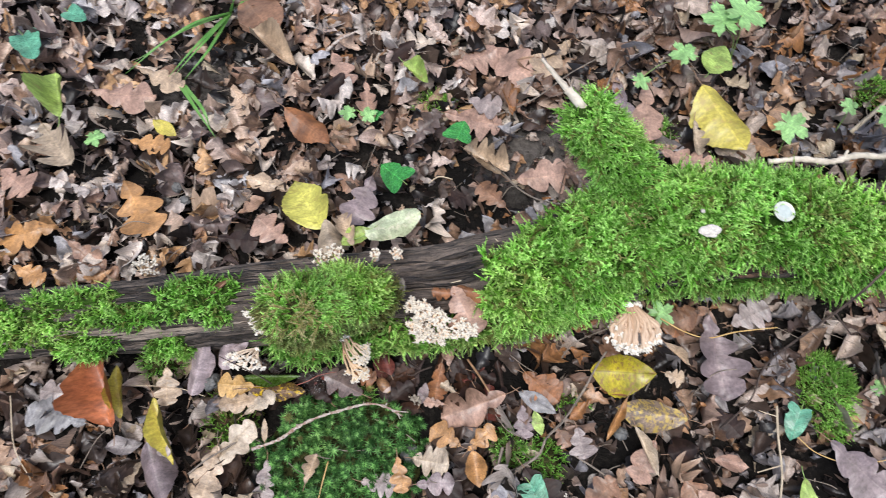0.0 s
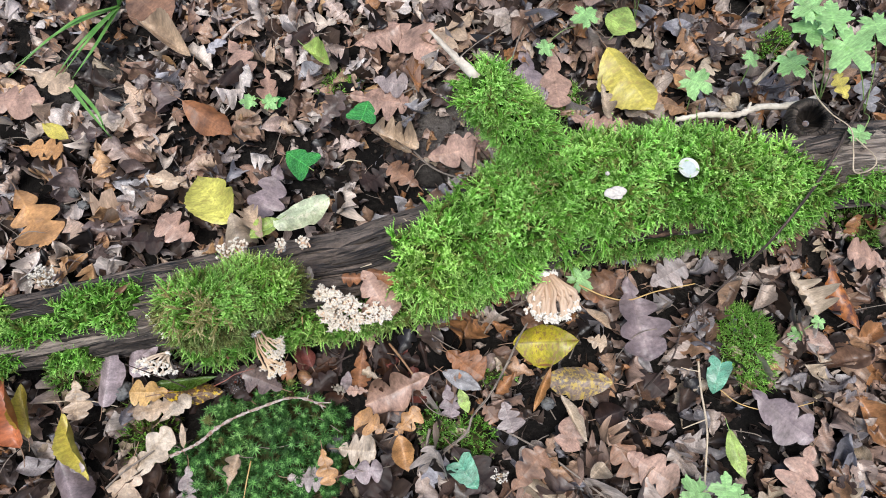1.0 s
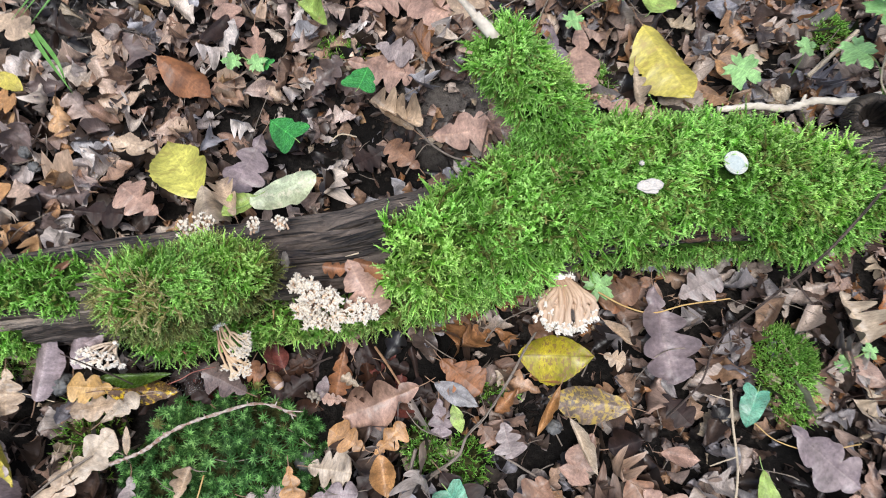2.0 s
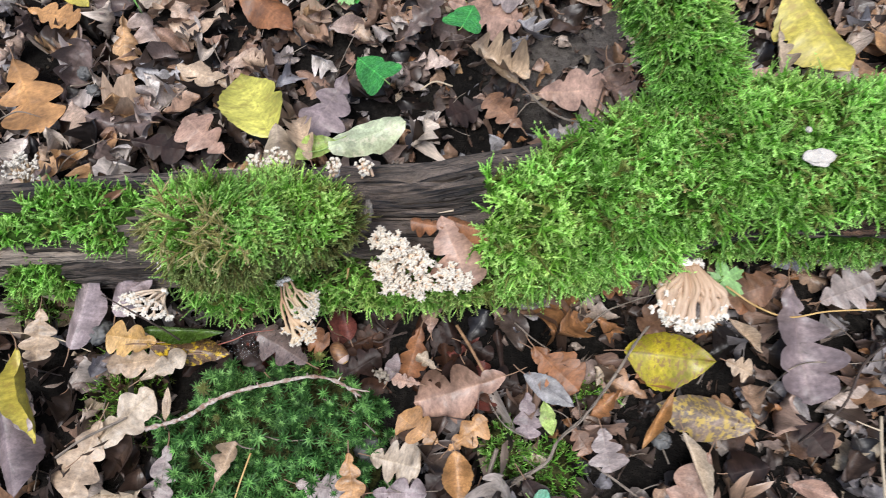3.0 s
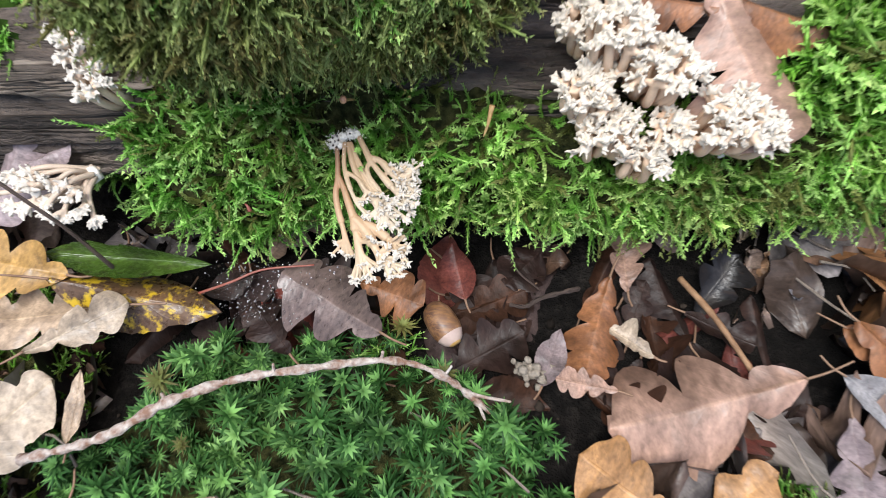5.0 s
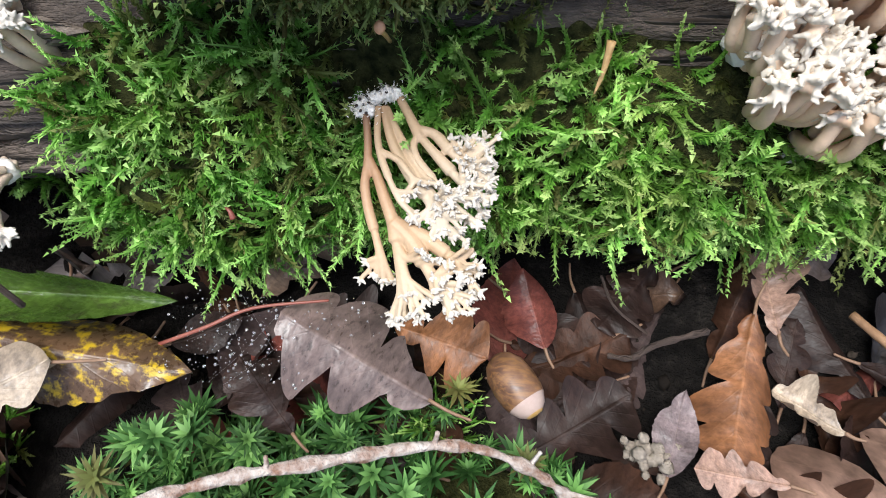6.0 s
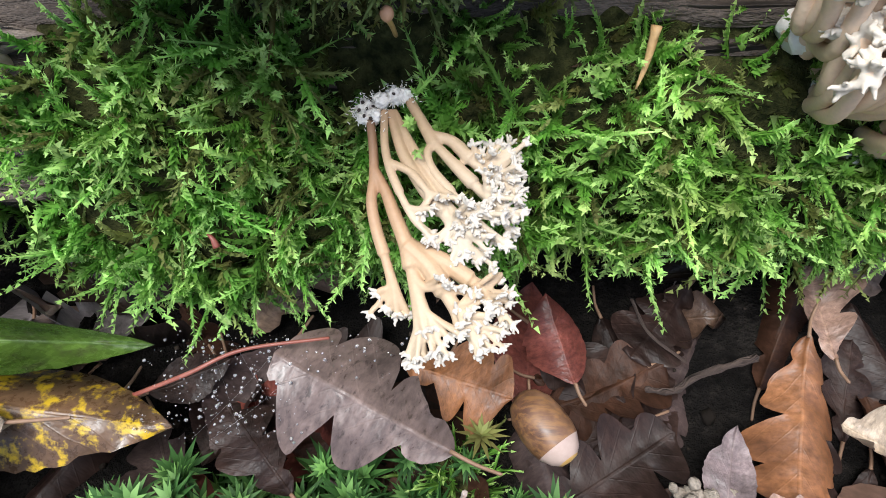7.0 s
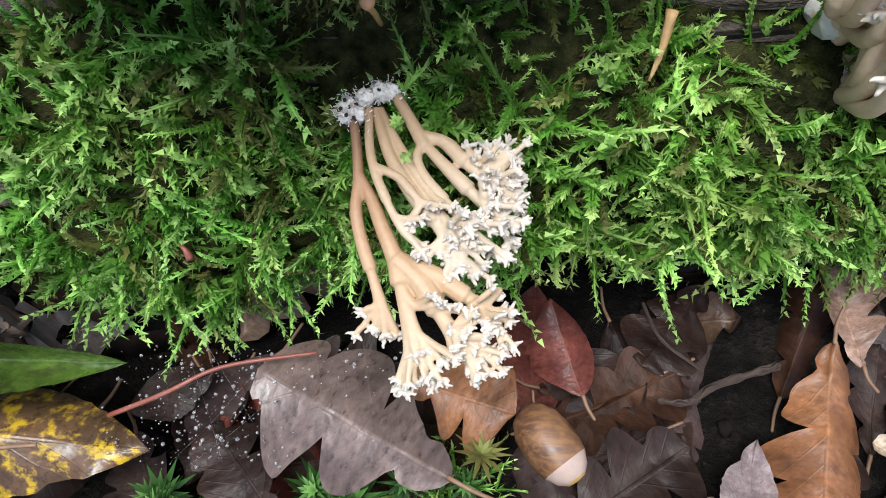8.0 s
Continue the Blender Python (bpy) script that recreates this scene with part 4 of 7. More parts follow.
def stalk_geo(length, seed):
    rng = np.random.default_rng(seed)
    side = (rng.random() - 0.5) * 0.5
    return tube(Geo(), [(0.02 * length, 0, 0), (-0.10 * length, side * 0.05 * length, -0.01 * length), (-0.22 * length, side * 0.2 * length, 0.02 * length)], 0.0006, 0.00045, 5, 3)


def turned(base, tip, roll):
    """The pose of a leaf whose foot and tip are given; roll tips it about its midrib."""
    b, d = Vector(base), Vector(tip) - Vector(base)
    x = d.normalized()
    y = Vector((0, 0, 1)).cross(x).normalized()
    z = x.cross(y)
    return Matrix.Translation(b) @ Matrix((x, y, z)).transposed().to_4x4() @ pose(0, 0, 0, roll)


def fallen(kind, material, base, tip, ratio, label, roll=0, cup=0.0, bend=0.25, twist=0.2, crinkle=1.0, stalk="stalk", seed=0):
    """One leaf that can be told apart: a blade with its stalk."""
    length = (Vector(tip) - Vector(base)).length
    seed = seed or int(abs(base[0] * 9173 + base[1] * 7919) * 10) % 9999
    k = max(0.5, abs(bend))
    full = length * (k / 2) / math.sin(k / 2) if abs(bend) > 0.5 else length
    g = blade(kind, full, ratio * length, seed, 0, cup, twist, crinkle)
    if bend:
        vv = g.v[0]
        s = vv[:, 0] / full
        vv[:, 2] += bend * length * 0.5 * s * (1 - s) * -1.0
    ob = part({"oak": "oak_leaf", "ivy": "ivy_leaf"}.get(kind, "leaf"), g, material)
    ob.matrix_basis = turned(base, tip, roll)
    tagged(ob, label, "leaf", "leaves")
    if stalk:
        part("stalk", stalk_geo(length, seed), stalk, ob)
    return ob


def dark_leaves():
    """Near-black leaves, sunk in a hollow below the hanging moss."""
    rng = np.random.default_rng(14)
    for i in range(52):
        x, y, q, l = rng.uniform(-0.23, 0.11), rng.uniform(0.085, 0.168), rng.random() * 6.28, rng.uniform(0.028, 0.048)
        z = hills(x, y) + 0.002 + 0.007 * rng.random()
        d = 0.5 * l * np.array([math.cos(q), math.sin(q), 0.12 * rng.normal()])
        tone = ("dark", "deep_brown", "dark", "red", "deep_brown", "deep_mauve")[i % 6]
        fallen("oak" if i % 5 else "ovate", tone, tuple(np.array([x, y, z]) - d), tuple(np.array([x, y, z]) + d), rng.uniform(0.55, 0.75), "dark oak leaf below the hanging moss" if i % 5 else "dark oval leaf below the hanging moss", roll=8 * rng.normal(), cup=0.5 * rng.normal(), crinkle=0.6, seed=400 + i)


dark_leaves()
fallen("oblong", "pale", (-0.076, 0.314, 0.05), (-0.005, 0.343, 0.054), 0.5, "pale green oblong leaf lying against the log", cup=-0.3, bend=0.2, stalk="green_stem")
fallen("ovate", "lime", (-0.069, 0.324, 0.047), (-0.108, 0.305, 0.044), 0.62, "lime-green oval leaf beside the log", cup=0.4, stalk="green_stem")
fallen("ovate", "yellow", (-0.132, 0.33, 0.036), (-0.173, 0.403, 0.026), 0.72, "yellow oval leaf on the litter", cup=0.3)
fallen("ovate", "cream", (-0.115, 0.283, 0.066), (-0.127, 0.34, 0.046), 0.62, "pale cream oval leaf leaning on the log", cup=-0.6)
fallen("oak", "tan", (-0.172, 0.392, 0.018), (-0.24, 0.414, 0.018), 0.41, "tan oak leaf on the litter")
fallen("oak", "mauve", (-0.069, 0.413, 0.02), (-0.101, 0.343, 0.018), 0.71, "mauve-brown oak leaf on the litter")
fallen("oak", "pink", (-0.178, 0.315, 0.026), (-0.22, 0.352, 0.026), 0.86, "pinkish-brown oak leaf on the litter")
fallen("oak", "orange", (-0.401, 0.412, 0.02), (-0.359, 0.331, 0.02), 0.78, "orange-tan oak leaf on the litter")
fallen("ivy", "ivy", (-0.028, 0.389, 0.051), (-0.057, 0.419, 0.041), 1.0, "glossy green ivy leaf above the litter", roll=-8, stalk="green_stem")
fallen("oak", "tan", (0.105, 0.411, 0.021), (0.056, 0.452, 0.024), 0.57, "tan oak leaf on the litter", cup=1.0)
fallen("oak", "pink", (0.126, 0.406, 0.014), (0.199, 0.414, 0.016), 0.83, "pinkish-brown oak leaf on bare soil")
fallen("oak", "dark", (-0.271, 0.327, 0.02), (-0.217, 0.322, 0.015), 0.69, "blackish wet oak leaf beside the log")
fallen("oak", "pink", (0.030, 0.222, 0.126), (0.056, 0.170, 0.106), 0.86, "pinkish-brown oak leaf lying on the log", cup=-0.3, crinkle=0.8, stalk=None, seed=31)
fallen("oblong", "rust", (0.034, 0.222, 0.121), (0.073, 0.210, 0.118), 0.45, "rust-brown oak leaf lying on the log", cup=-0.6, crinkle=0.6, stalk=None, seed=15)
fallen("oak", "rust", (0.036, 0.214, 0.121), (0.006, 0.219, 0.120), 0.62, "rust-brown oak leaf lying on the log", cup=-0.6, crinkle=0.6, stalk=None, seed=46)
fallen("oblong", "mauve_pale", (-0.282, 0.121, 0.03), (-0.263, 0.180, 0.057), 0.44, "grey-mauve rounded leaf leaning on the log", cup=-0.4, crinkle=0.5)
fallen("oblong", "mauve_pale", (-0.246, 0.150, 0.036), (-0.231, 0.187, 0.062), 0.62, "grey-mauve rounded leaf leaning on the log", cup=-0.4, crinkle=0.5)
fallen("oblong", "mauve_pale", (-0.232, 0.172, 0.050), (-0.212, 0.180, 0.056), 0.5, "grey-mauve leaf lobe beside a coral fungus", cup=-0.4, stalk=None)
fallen("oak", "amber", (-0.205, 0.129, 0.040), (-0.247, 0.133, 0.044), 0.85, "orange-tan oak leaf on the litter")
fallen("oak", "tan", (-0.18, 0.121, 0.034), (-0.248, 0.109, 0.03), 0.44, "tan oak leaf on the litter")
fallen("oak", "cream", (-0.216, 0.097, 0.036), (-0.18, 0.121, 0.036), 0.52, "pale cream oak leaf on the litter")
fallen("ovate", "mottled", (-0.214, 0.127, 0.040), (-0.146, 0.124, 0.024), 0.40, "dark brown yellow-mottled oval leaf under the hanging moss", cup=-0.5)
fallen("ovate", "deepgreen", (-0.224, 0.141, 0.032), (-0.151, 0.141, 0.034), 0.19, "glossy deep green oval leaf under the hanging moss", cup=1.5, roll=24, crinkle=0.4)
fallen("oak", "cream", (-0.257, 0.036, 0.022), (-0.206, 0.09, 0.026), 0.53, "pale cream oak leaf beside haircap moss")
fallen("oak", "tan", (-0.315, 0.157, 0.028), (-0.311, 0.111, 0.024), 0.8, "tan oak leaf on the litter")
fallen("ovate", "gold", (-0.323, 0.12, 0.036), (-0.296, 0.043, 0.026), 0.22, "golden-yellow oval leaf on the litter", cup=1.2, roll=20)
fallen("oak", "grey", (-0.326, 0.103, 0.031), (-0.303, 0.052, 0.026), 0.41, "grey-brown oak leaf on the litter")
fallen("ovate", "mauve", (-0.329, 0.07, 0.028), (-0.302, 0.001, 0.028), 0.56, "mauve-brown oval leaf on the litter", cup=-0.6)
fallen("oak", "tan", (-0.247, 0.065, 0.024), (-0.262, -0.0, 0.024), 0.69, "tan oak leaf on the litter")
fallen("oak", "grey", (-0.189, 0.047, 0.02), (-0.193, -0.001, 0.02), 0.63, "grey-brown oak leaf beside haircap moss")
fallen("oak", "tan", (-0.142, 0.018, 0.034), (-0.13, 0.051, 0.036), 0.57, "tan oak leaf on haircap moss", cup=1.0)
fallen("ovate", "tan", (-0.191, 0.065, 0.03), (-0.192, 0.093, 0.034), 0.28, "tan oval leaf on haircap moss")
fallen("oak", "pink", (0.094, 0.115, 0.028), (0.015, 0.089, 0.02), 0.71, "pinkish-brown oak leaf on the litter", cup=-0.3)
fallen("oak", "orange", (0.037, 0.056, 0.026), (0.002, 0.078, 0.028), 0.86, "orange-tan oak leaf on the litter")
fallen("oak", "orange", (0.045, 0.051, 0.022), (0.078, 0.078, 0.026), 0.69, "orange-tan oak leaf on the litter")
fallen("oak", "cream", (-0.02, 0.044, 0.024), (0.023, 0.035, 0.024), 1.09, "pale cream oak leaf on the litter")
fallen("oak", "orange", (-0.037, 0.046, 0.034), (-0.03, 0.005, 0.034), 0.64, "orange-tan oak leaf on the litter")
fallen("oak", "mauve", (-0.016, 0.015, 0.026), (0.029, 0.016, 0.026), 0.69, "mauve-brown oak leaf on the litter")
fallen("oak", "grey", (-0.08, 0.02, 0.022), (-0.038, 0.014, 0.024), 0.8, "grey-brown oak leaf on the litter")
fallen("ovate", "orange", (0.051, 0.051, 0.03), (0.057, 0.009, 0.028), 0.62, "orange-tan oval leaf on the litter", cup=0.6)
fallen("oak", "rust", (0.018, 0.158, 0.016), (0.007, 0.112, 0.012), 0.64, "rust-brown oak leaf beside the log", cup=-0.5, bend=0.3, seed=31)
fallen("oak", "pink", (0.027, 0.153, 0.01), (0.025, 0.182, 0.012), 0.71, "pinkish-brown oak leaf beside the log", cup=0.5)
fallen("ovate", "red", (-0.045, 0.144, 0.008), (-0.053, 0.169, 0.014), 0.66, "dark red oval leaf under the hanging moss", cup=-0.4)
fallen("oak", "mauve_wet", (-0.078, 0.118, 0.032), (-0.124, 0.143, 0.027), 0.78, "mauve-brown oak leaf under the coral fungus", roll=-6, cup=-0.3, crinkle=0.5, seed=8)
fallen("oak", "rust", (-0.092, 0.146, 0.016), (-0.063, 0.137, 0.016), 0.92, "rust-brown oak leaf under the coral fungus")
fallen("ovate", "dark", (-0.033, 0.173, -0.008), (-0.017, 0.13, -0.004), 0.5, "blackish oval leaf under the hanging moss")
fallen("ovate", "dark", (-0.0, 0.182, -0.008), (-0.027, 0.157, -0.006), 0.6, "blackish oval leaf under the hanging moss")
fallen("ovate", "goldspot", (0.198, 0.142, 0.026), (0.279, 0.135, 0.028), 0.66, "brown-spotted golden oval leaf on the litter", cup=-0.3)
fallen("ovate", "mottled_grey", (0.314, 0.081, 0.018), (0.226, 0.097, 0.02), 0.46, "yellow and grey mottled oval leaf on the litter", cup=-0.4)
fallen("ovate", "slate", (0.109, 0.118, 0.026), (0.153, 0.091, 0.026), 0.42, "slate-grey oval leaf on the litter")
fallen("oak", "rust", (0.117, 0.142, 0.018), (0.159, 0.11, 0.022), 0.9, "rust-brown oak leaf on the litter")
fallen("oak", "mauve", (0.113, 0.103, 0.02), (0.114, 0.063, 0.02), 0.76, "mauve-brown oak leaf on the litter")
fallen("ovate", "lime", (0.127, 0.095, 0.022), (0.134, 0.066, 0.022), 0.5, "lime-green oval leaf on the litter", stalk="green_stem")
fallen("oak", "grey", (0.177, 0.075, 0.02), (0.184, 0.038, 0.02), 0.99, "grey-brown oak leaf on the litter")
fallen("oak", "brown", (0.151, 0.077, 0.018), (0.168, 0.053, 0.016), 0.8, "brown oak leaf on the litter")
fallen("oak", "mauve", (0.355, 0.209, 0.026), (0.363, 0.101, 0.022), 0.66, "mauve-brown oak leaf on the litter", crinkle=1.6, cup=0.5, seed=64)
fallen("oak", "grey", (0.384, 0.196, 0.02), (0.432, 0.215, 0.03), 0.92, "grey-brown oak leaf beside the log")
fallen("oak", "brown", (0.359, 0.218, 0.02), (0.296, 0.195, 0.02), 0.69, "brown oak leaf on the litter")
fallen("oak", "cream", (0.568, 0.193, 0.026), (0.585, 0.132, 0.024), 0.9, "pale cream oak leaf on the litter", cup=1.0)
fallen("ovate", "redspot", (0.622, 0.197, 0.026), (0.634, 0.109, 0.024), 0.34, "red-orange dark-spotted oval leaf on the litter", cup=-0.5)
fallen("oak", "pink", (0.699, 0.188, 0.02), (0.651, 0.214, 0.026), 0.92, "pinkish-brown oak leaf on the litter")
fallen("ivy", "teal", (0.446, 0.088, 0.031), (0.429, 0.053, 0.024), 0.8, "blue-green ivy leaf on the litter", stalk="green_stem")
fallen("ivy", "teal", (0.115, 0.013, 0.028), (0.133, -0.019, 0.024), 0.9, "blue-green ivy leaf on the litter", stalk="green_stem")
fallen("ovate", "gold", (0.392, 0.536, 0.04), (0.437, 0.433, 0.04), 0.72, "golden-yellow oval leaf on the litter", cup=-0.3)
fallen("ovate", "lime", (0.407, 0.558, 0.036), (0.438, 0.603, 0.036), 0.86, "lime-green oval leaf on the litter", stalk="green_stem")
fallen("ovate", "rust", (-0.194, 0.522, 0.018), (-0.13, 0.464, 0.018), 0.5, "rust-brown oval leaf on the litter", cup=-0.3)
fallen("ovate", "tan", (-0.249, 0.651, 0.022), (-0.181, 0.589, 0.02), 0.42, "tan oval leaf on the litter", cup=1.4)
fallen("ovate", "brown", (-0.266, 0.71, 0.02), (-0.21, 0.643, 0.018), 0.8, "brown oval leaf on the litter")
fallen("oak", "pink", (0.03, 0.51, 0.018), (0.11, 0.488, 0.018), 0.71, "pinkish-brown oak leaf on the litter")
fallen("oak", "tan", (0.063, 0.448, 0.02), (0.115, 0.415, 0.026), 0.57, "tan oak leaf on the litter", cup=1.2)
fallen("oak", "pink", (0.097, 0.621, 0.018), (0.162, 0.558, 0.018), 0.92, "pinkish-brown oak leaf on the litter")
fallen("oak", "tan", (0.218, 0.628, 0.02), (0.156, 0.572, 0.018), 0.63, "tan oak leaf on the litter")
fallen("oak", "grey", (0.064, 0.528, 0.022), (0.111, 0.514, 0.022), 0.92, "grey-brown oak leaf on the litter")
fallen("oak", "pink", (-0.08, 0.56, 0.022), (-0.075, 0.49, 0.02), 0.46, "pinkish-brown oak leaf on the litter", cup=0.8)
fallen("oak", "pink", (-0.129, 0.613, 0.018), (-0.104, 0.556, 0.018), 0.69, "pinkish-brown oak leaf on the litter")
fallen("oak", "pink", (0.319, 0.551, 0.02), (0.315, 0.46, 0.02), 0.57, "pinkish-brown oak leaf on the litter")
fallen("oak", "mauve", (0.281, 0.566, 0.018), (0.284, 0.464, 0.018), 0.52, "mauve-brown oak leaf on the litter")
fallen("oak", "pink", (0.328, 0.445, 0.02), (0.397, 0.412, 0.02), 0.69, "pinkish-brown oak leaf beside the log")
fallen("oak", "cream", (0.379, 0.488, 0.026), (0.379, 0.435, 0.022), 0.46, "pale cream oak leaf on the litter", cup=1.0)
fallen("ovate", "orange", (0.485, 0.498, 0.02), (0.513, 0.463, 0.02), 0.45, "orange-tan oval leaf on the litter")
fallen("ovate", "redorange", (-0.372, 0.088, 0.024), (-0.396, 0.179, 0.054), 0.52, "red-orange oval leaf leaning up from the litter", cup=1.0, roll=-8)
fallen("ovate", "gold", (-0.364, 0.097, 0.024), (-0.372, 0.159, 0.034), 0.36, "golden-yellow oval leaf on the litter", cup=1.0)
fallen("oak", "slate", (-0.403, 0.094, 0.024), (-0.476, 0.113, 0.022), 0.71, "slate-grey oak leaf on the litter")
fallen("oak", "grey", (-0.424, 0.127, 0.02), (-0.466, 0.134, 0.02), 0.8, "grey-brown oak leaf on the litter")
fallen("ovate", "lime", (-0.493, 0.499, 0.036), (-0.509, 0.571, 0.036), 0.5, "lime-green oval leaf standing up from the litter", cup=1.2, stalk="green_stem")
fallen("ivy", "teal", (-0.565, 0.633, 0.036), (-0.541, 0.593, 0.036), 0.9, "blue-green ivy leaf on the litter", stalk="green_stem")
fallen("ivy", "teal", (-0.508, 0.674, 0.036), (-0.48, 0.658, 0.036), 0.9, "blue-green ivy leaf on the litter", stalk="green_stem")
fallen("oak", "cream", (-0.524, 0.499, 0.022), (-0.475, 0.434, 0.022), 0.76, "pale cream oak leaf on the litter", cup=0.8)
fallen("oak", "orange", (-0.48, 0.347, 0.022), (-0.552, 0.329, 0.02), 0.71, "orange-tan oak leaf on the litter")
fallen("oak", "pink", (-0.464, 0.551, 0.02), (-0.373, 0.539, 0.02), 0.6, "pinkish-brown oak leaf on the litter")
fallen("oak", "tan", (-0.403, 0.588, 0.02), (-0.335, 0.553, 0.022), 0.52, "tan oak leaf on the litter")
fallen("ovate", "gold", (-0.372, 0.501, 0.024), (-0.338, 0.476, 0.022), 0.5, "golden-yellow oval leaf on the litter")
fallen("oak", "orange", (-0.401, 0.472, 0.02), (-0.346, 0.459, 0.02), 0.69, "orange-tan oak leaf on the litter")
fallen("oak", "pink", (-0.567, 0.43, 0.02), (-0.524, 0.396, 0.02), 1.03, "pinkish-brown oak leaf on the litter")
fallen("oak", "orange", (-0.525, 0.292, 0.022), (-0.482, 0.273, 0.02), 0.69, "orange-tan oak leaf on the litter")
fallen("ivy", "ivy", (0.044, 0.439, 0.071), (0.055, 0.468, 0.066), 1.25, "glossy green ivy leaf above the litter", stalk="green_stem")
fallen("ivy", "ivy", (-0.061, 0.5, 0.026), (-0.073, 0.51, 0.026), 1.1, "glossy green ivy leaf on the litter", stalk="green_stem")
fallen("ovate", "cream", (0.283, -0.009, 0.026), (0.263, -0.023, 0.026), 0.9, "pale cream oval leaf on the litter", cup=1.2)
fallen("oak", "tan", (0.292, 0.138, 0.018), (0.315, 0.127, 0.018), 1.03, "tan oak leaf on the litter")
fallen("oak", "brown", (0.269, 0.2, 0.012), (0.219, 0.162, 0.012), 0.57, "brown oak leaf on the litter")
fallen("oak", "pink", (0.533, -0.02, 0.026), (0.489, -0.072, 0.026), 0.8, "pinkish-brown oak leaf on the litter")
fallen("oak", "mauve", (0.476, 0.052, 0.026), (0.535, -0.014, 0.026), 0.69, "mauve-brown oak leaf on the litter")
fallen("ovate", "lime", (0.437, 0.011, 0.026), (0.443, -0.047, 0.024), 0.4, "lime-green oval leaf on the litter", stalk="green_stem")
fallen("oak", "brown", (0.297, 0.022, 0.018), (0.326, -0.033, 0.018), 0.8, "brown oak leaf on the litter")
fallen("oak", "pink", (0.312, 0.0, 0.022), (0.363, -0.044, 0.022), 0.8, "pinkish-brown oak leaf on the litter")
fallen("oak", "pink", (0.269, 0.058, 0.022), (0.24, 0.009, 0.022), 0.69, "pinkish-brown oak leaf on the litter")
fallen("oak", "dark", (0.11, 0.031, 0.024), (0.148, -0.024, 0.024), 0.8, "blackish wet oak leaf on the litter")
fallen("oak", "brown", (0.171, -0.025, 0.024), (0.217, 0.015, 0.024), 0.69, "brown oak leaf on the litter")
fallen("oak", "dark", (0.045, 0.033, 0.02), (0.002, -0.011, 0.02), 0.8, "blackish wet oak leaf on the litter")
fallen("oak", "dark", (0.347, 0.093, 0.02), (0.374, 0.059, 0.02), 0.8, "blackish wet oak leaf on the litter")
fallen("oak", "dark", (0.074, 0.395, 0.01), (0.035, 0.374, 0.01), 0.92, "blackish wet oak leaf behind the log")
fallen("oak", "brown", (0.109, 0.366, 0.012), (0.075, 0.402, 0.012), 0.8, "brown oak leaf behind the log")
fallen("ovate", "dark", (-0.163, 0.139, 0.004), (-0.141, 0.149, 0.006), 0.6, "blackish oval leaf under the hanging moss")
fallen("oak", "dark", (-0.117, 0.111, 0.014), (-0.138, 0.134, 0.012), 0.69, "blackish oak leaf under a dewy web")
fallen("oak", "dark", (-0.056, 0.168, -0.004), (-0.028, 0.141, -0.002), 0.69, "blackish oak leaf under the hanging moss")
fallen("oak", "dark", (-0.006, 0.181, -0.0), (-0.027, 0.156, 0.0), 0.8, "blackish oak leaf under the hanging moss")
fallen("ovate", "mauve", (-0.01, 0.108, 0.006), (-0.002, 0.135, 0.006), 0.5, "mauve-brown oval leaf beside the log")
fallen("oak", "pink", (0.02, 0.106, 0.018), (-0.006, 0.109, 0.018), 0.57, "pinkish-brown oak leaf on the litter")
fallen("oak", "cream", (0.033, 0.119, 0.026), (0.015, 0.13, 0.026), 0.69, "pale cream oak leaf on the litter", cup=0.8)
fallen("ovate", "brown", (-0.25, 0.222, 0.098), (-0.225, 0.243, 0.104), 0.2, "brown oval leaf stuck in the thin moss on the log", cup=1.0)
fallen("oak", "gold", (0.702, 0.417, 0.05), (0.691, 0.452, 0.06), 0.92, "golden-yellow oak leaf behind the log")
fallen("oak", "slate", (0.739, 0.398, 0.04), (0.744, 0.451, 0.04), 0.8, "slate-grey oak leaf behind the log")
fallen("ovate", "tan", (0.291, 0.172, 0.036), (0.323, 0.145, 0.024), 0.24, "tan oval leaf on the litter", cup=1.0)
fallen("ovate", "orange", (0.239, 0.107, 0.03), (0.21, 0.058, 0.024), 0.2, "orange-tan oval leaf standing in the litter", cup=1.2)
fallen("ovate", "cream", (0.245, 0.074, 0.03), (0.267, 0.016, 0.026), 0.22, "pale cream oval leaf on the litter", cup=1.0)
fallen("oak", "rust", (0.118, 0.142, 0.026), (0.158, 0.105, 0.024), 0.8, "rust-brown oak leaf on the litter")
fallen("ovate", "dark", (0.281, 0.041, 0.024), (0.32, 0.047, 0.024), 0.85, "blackish wet oval leaf on the litter", cup=-0.5)
fallen("oak", "rust", (0.279, 0.214, 0.02), (0.331, 0.194, 0.012), 0.69, "rust-brown oak leaf beside the log")
fallen("oak", "rust", (0.217, 0.205, 0.018), (0.178, 0.202, 0.018), 0.69, "rust-brown oak leaf under a coral fungus")
fallen("ovate", "pink", (0.334, 0.034, 0.026), (0.374, 0.024, 0.026), 0.5, "pinkish-brown oval leaf on the litter", cup=0.6)
TAKEN = []
bpy.context.view_layer.update()
for o in scene.objects:
    if o.get("category") == "leaf":
        c = o.matrix_world @ (0.125 * sum((Vector(b) for b in o.bound_box), Vector()))
        TAKEN.append((c.x, c.y, 0.36 * max(o.dimensions[:])))

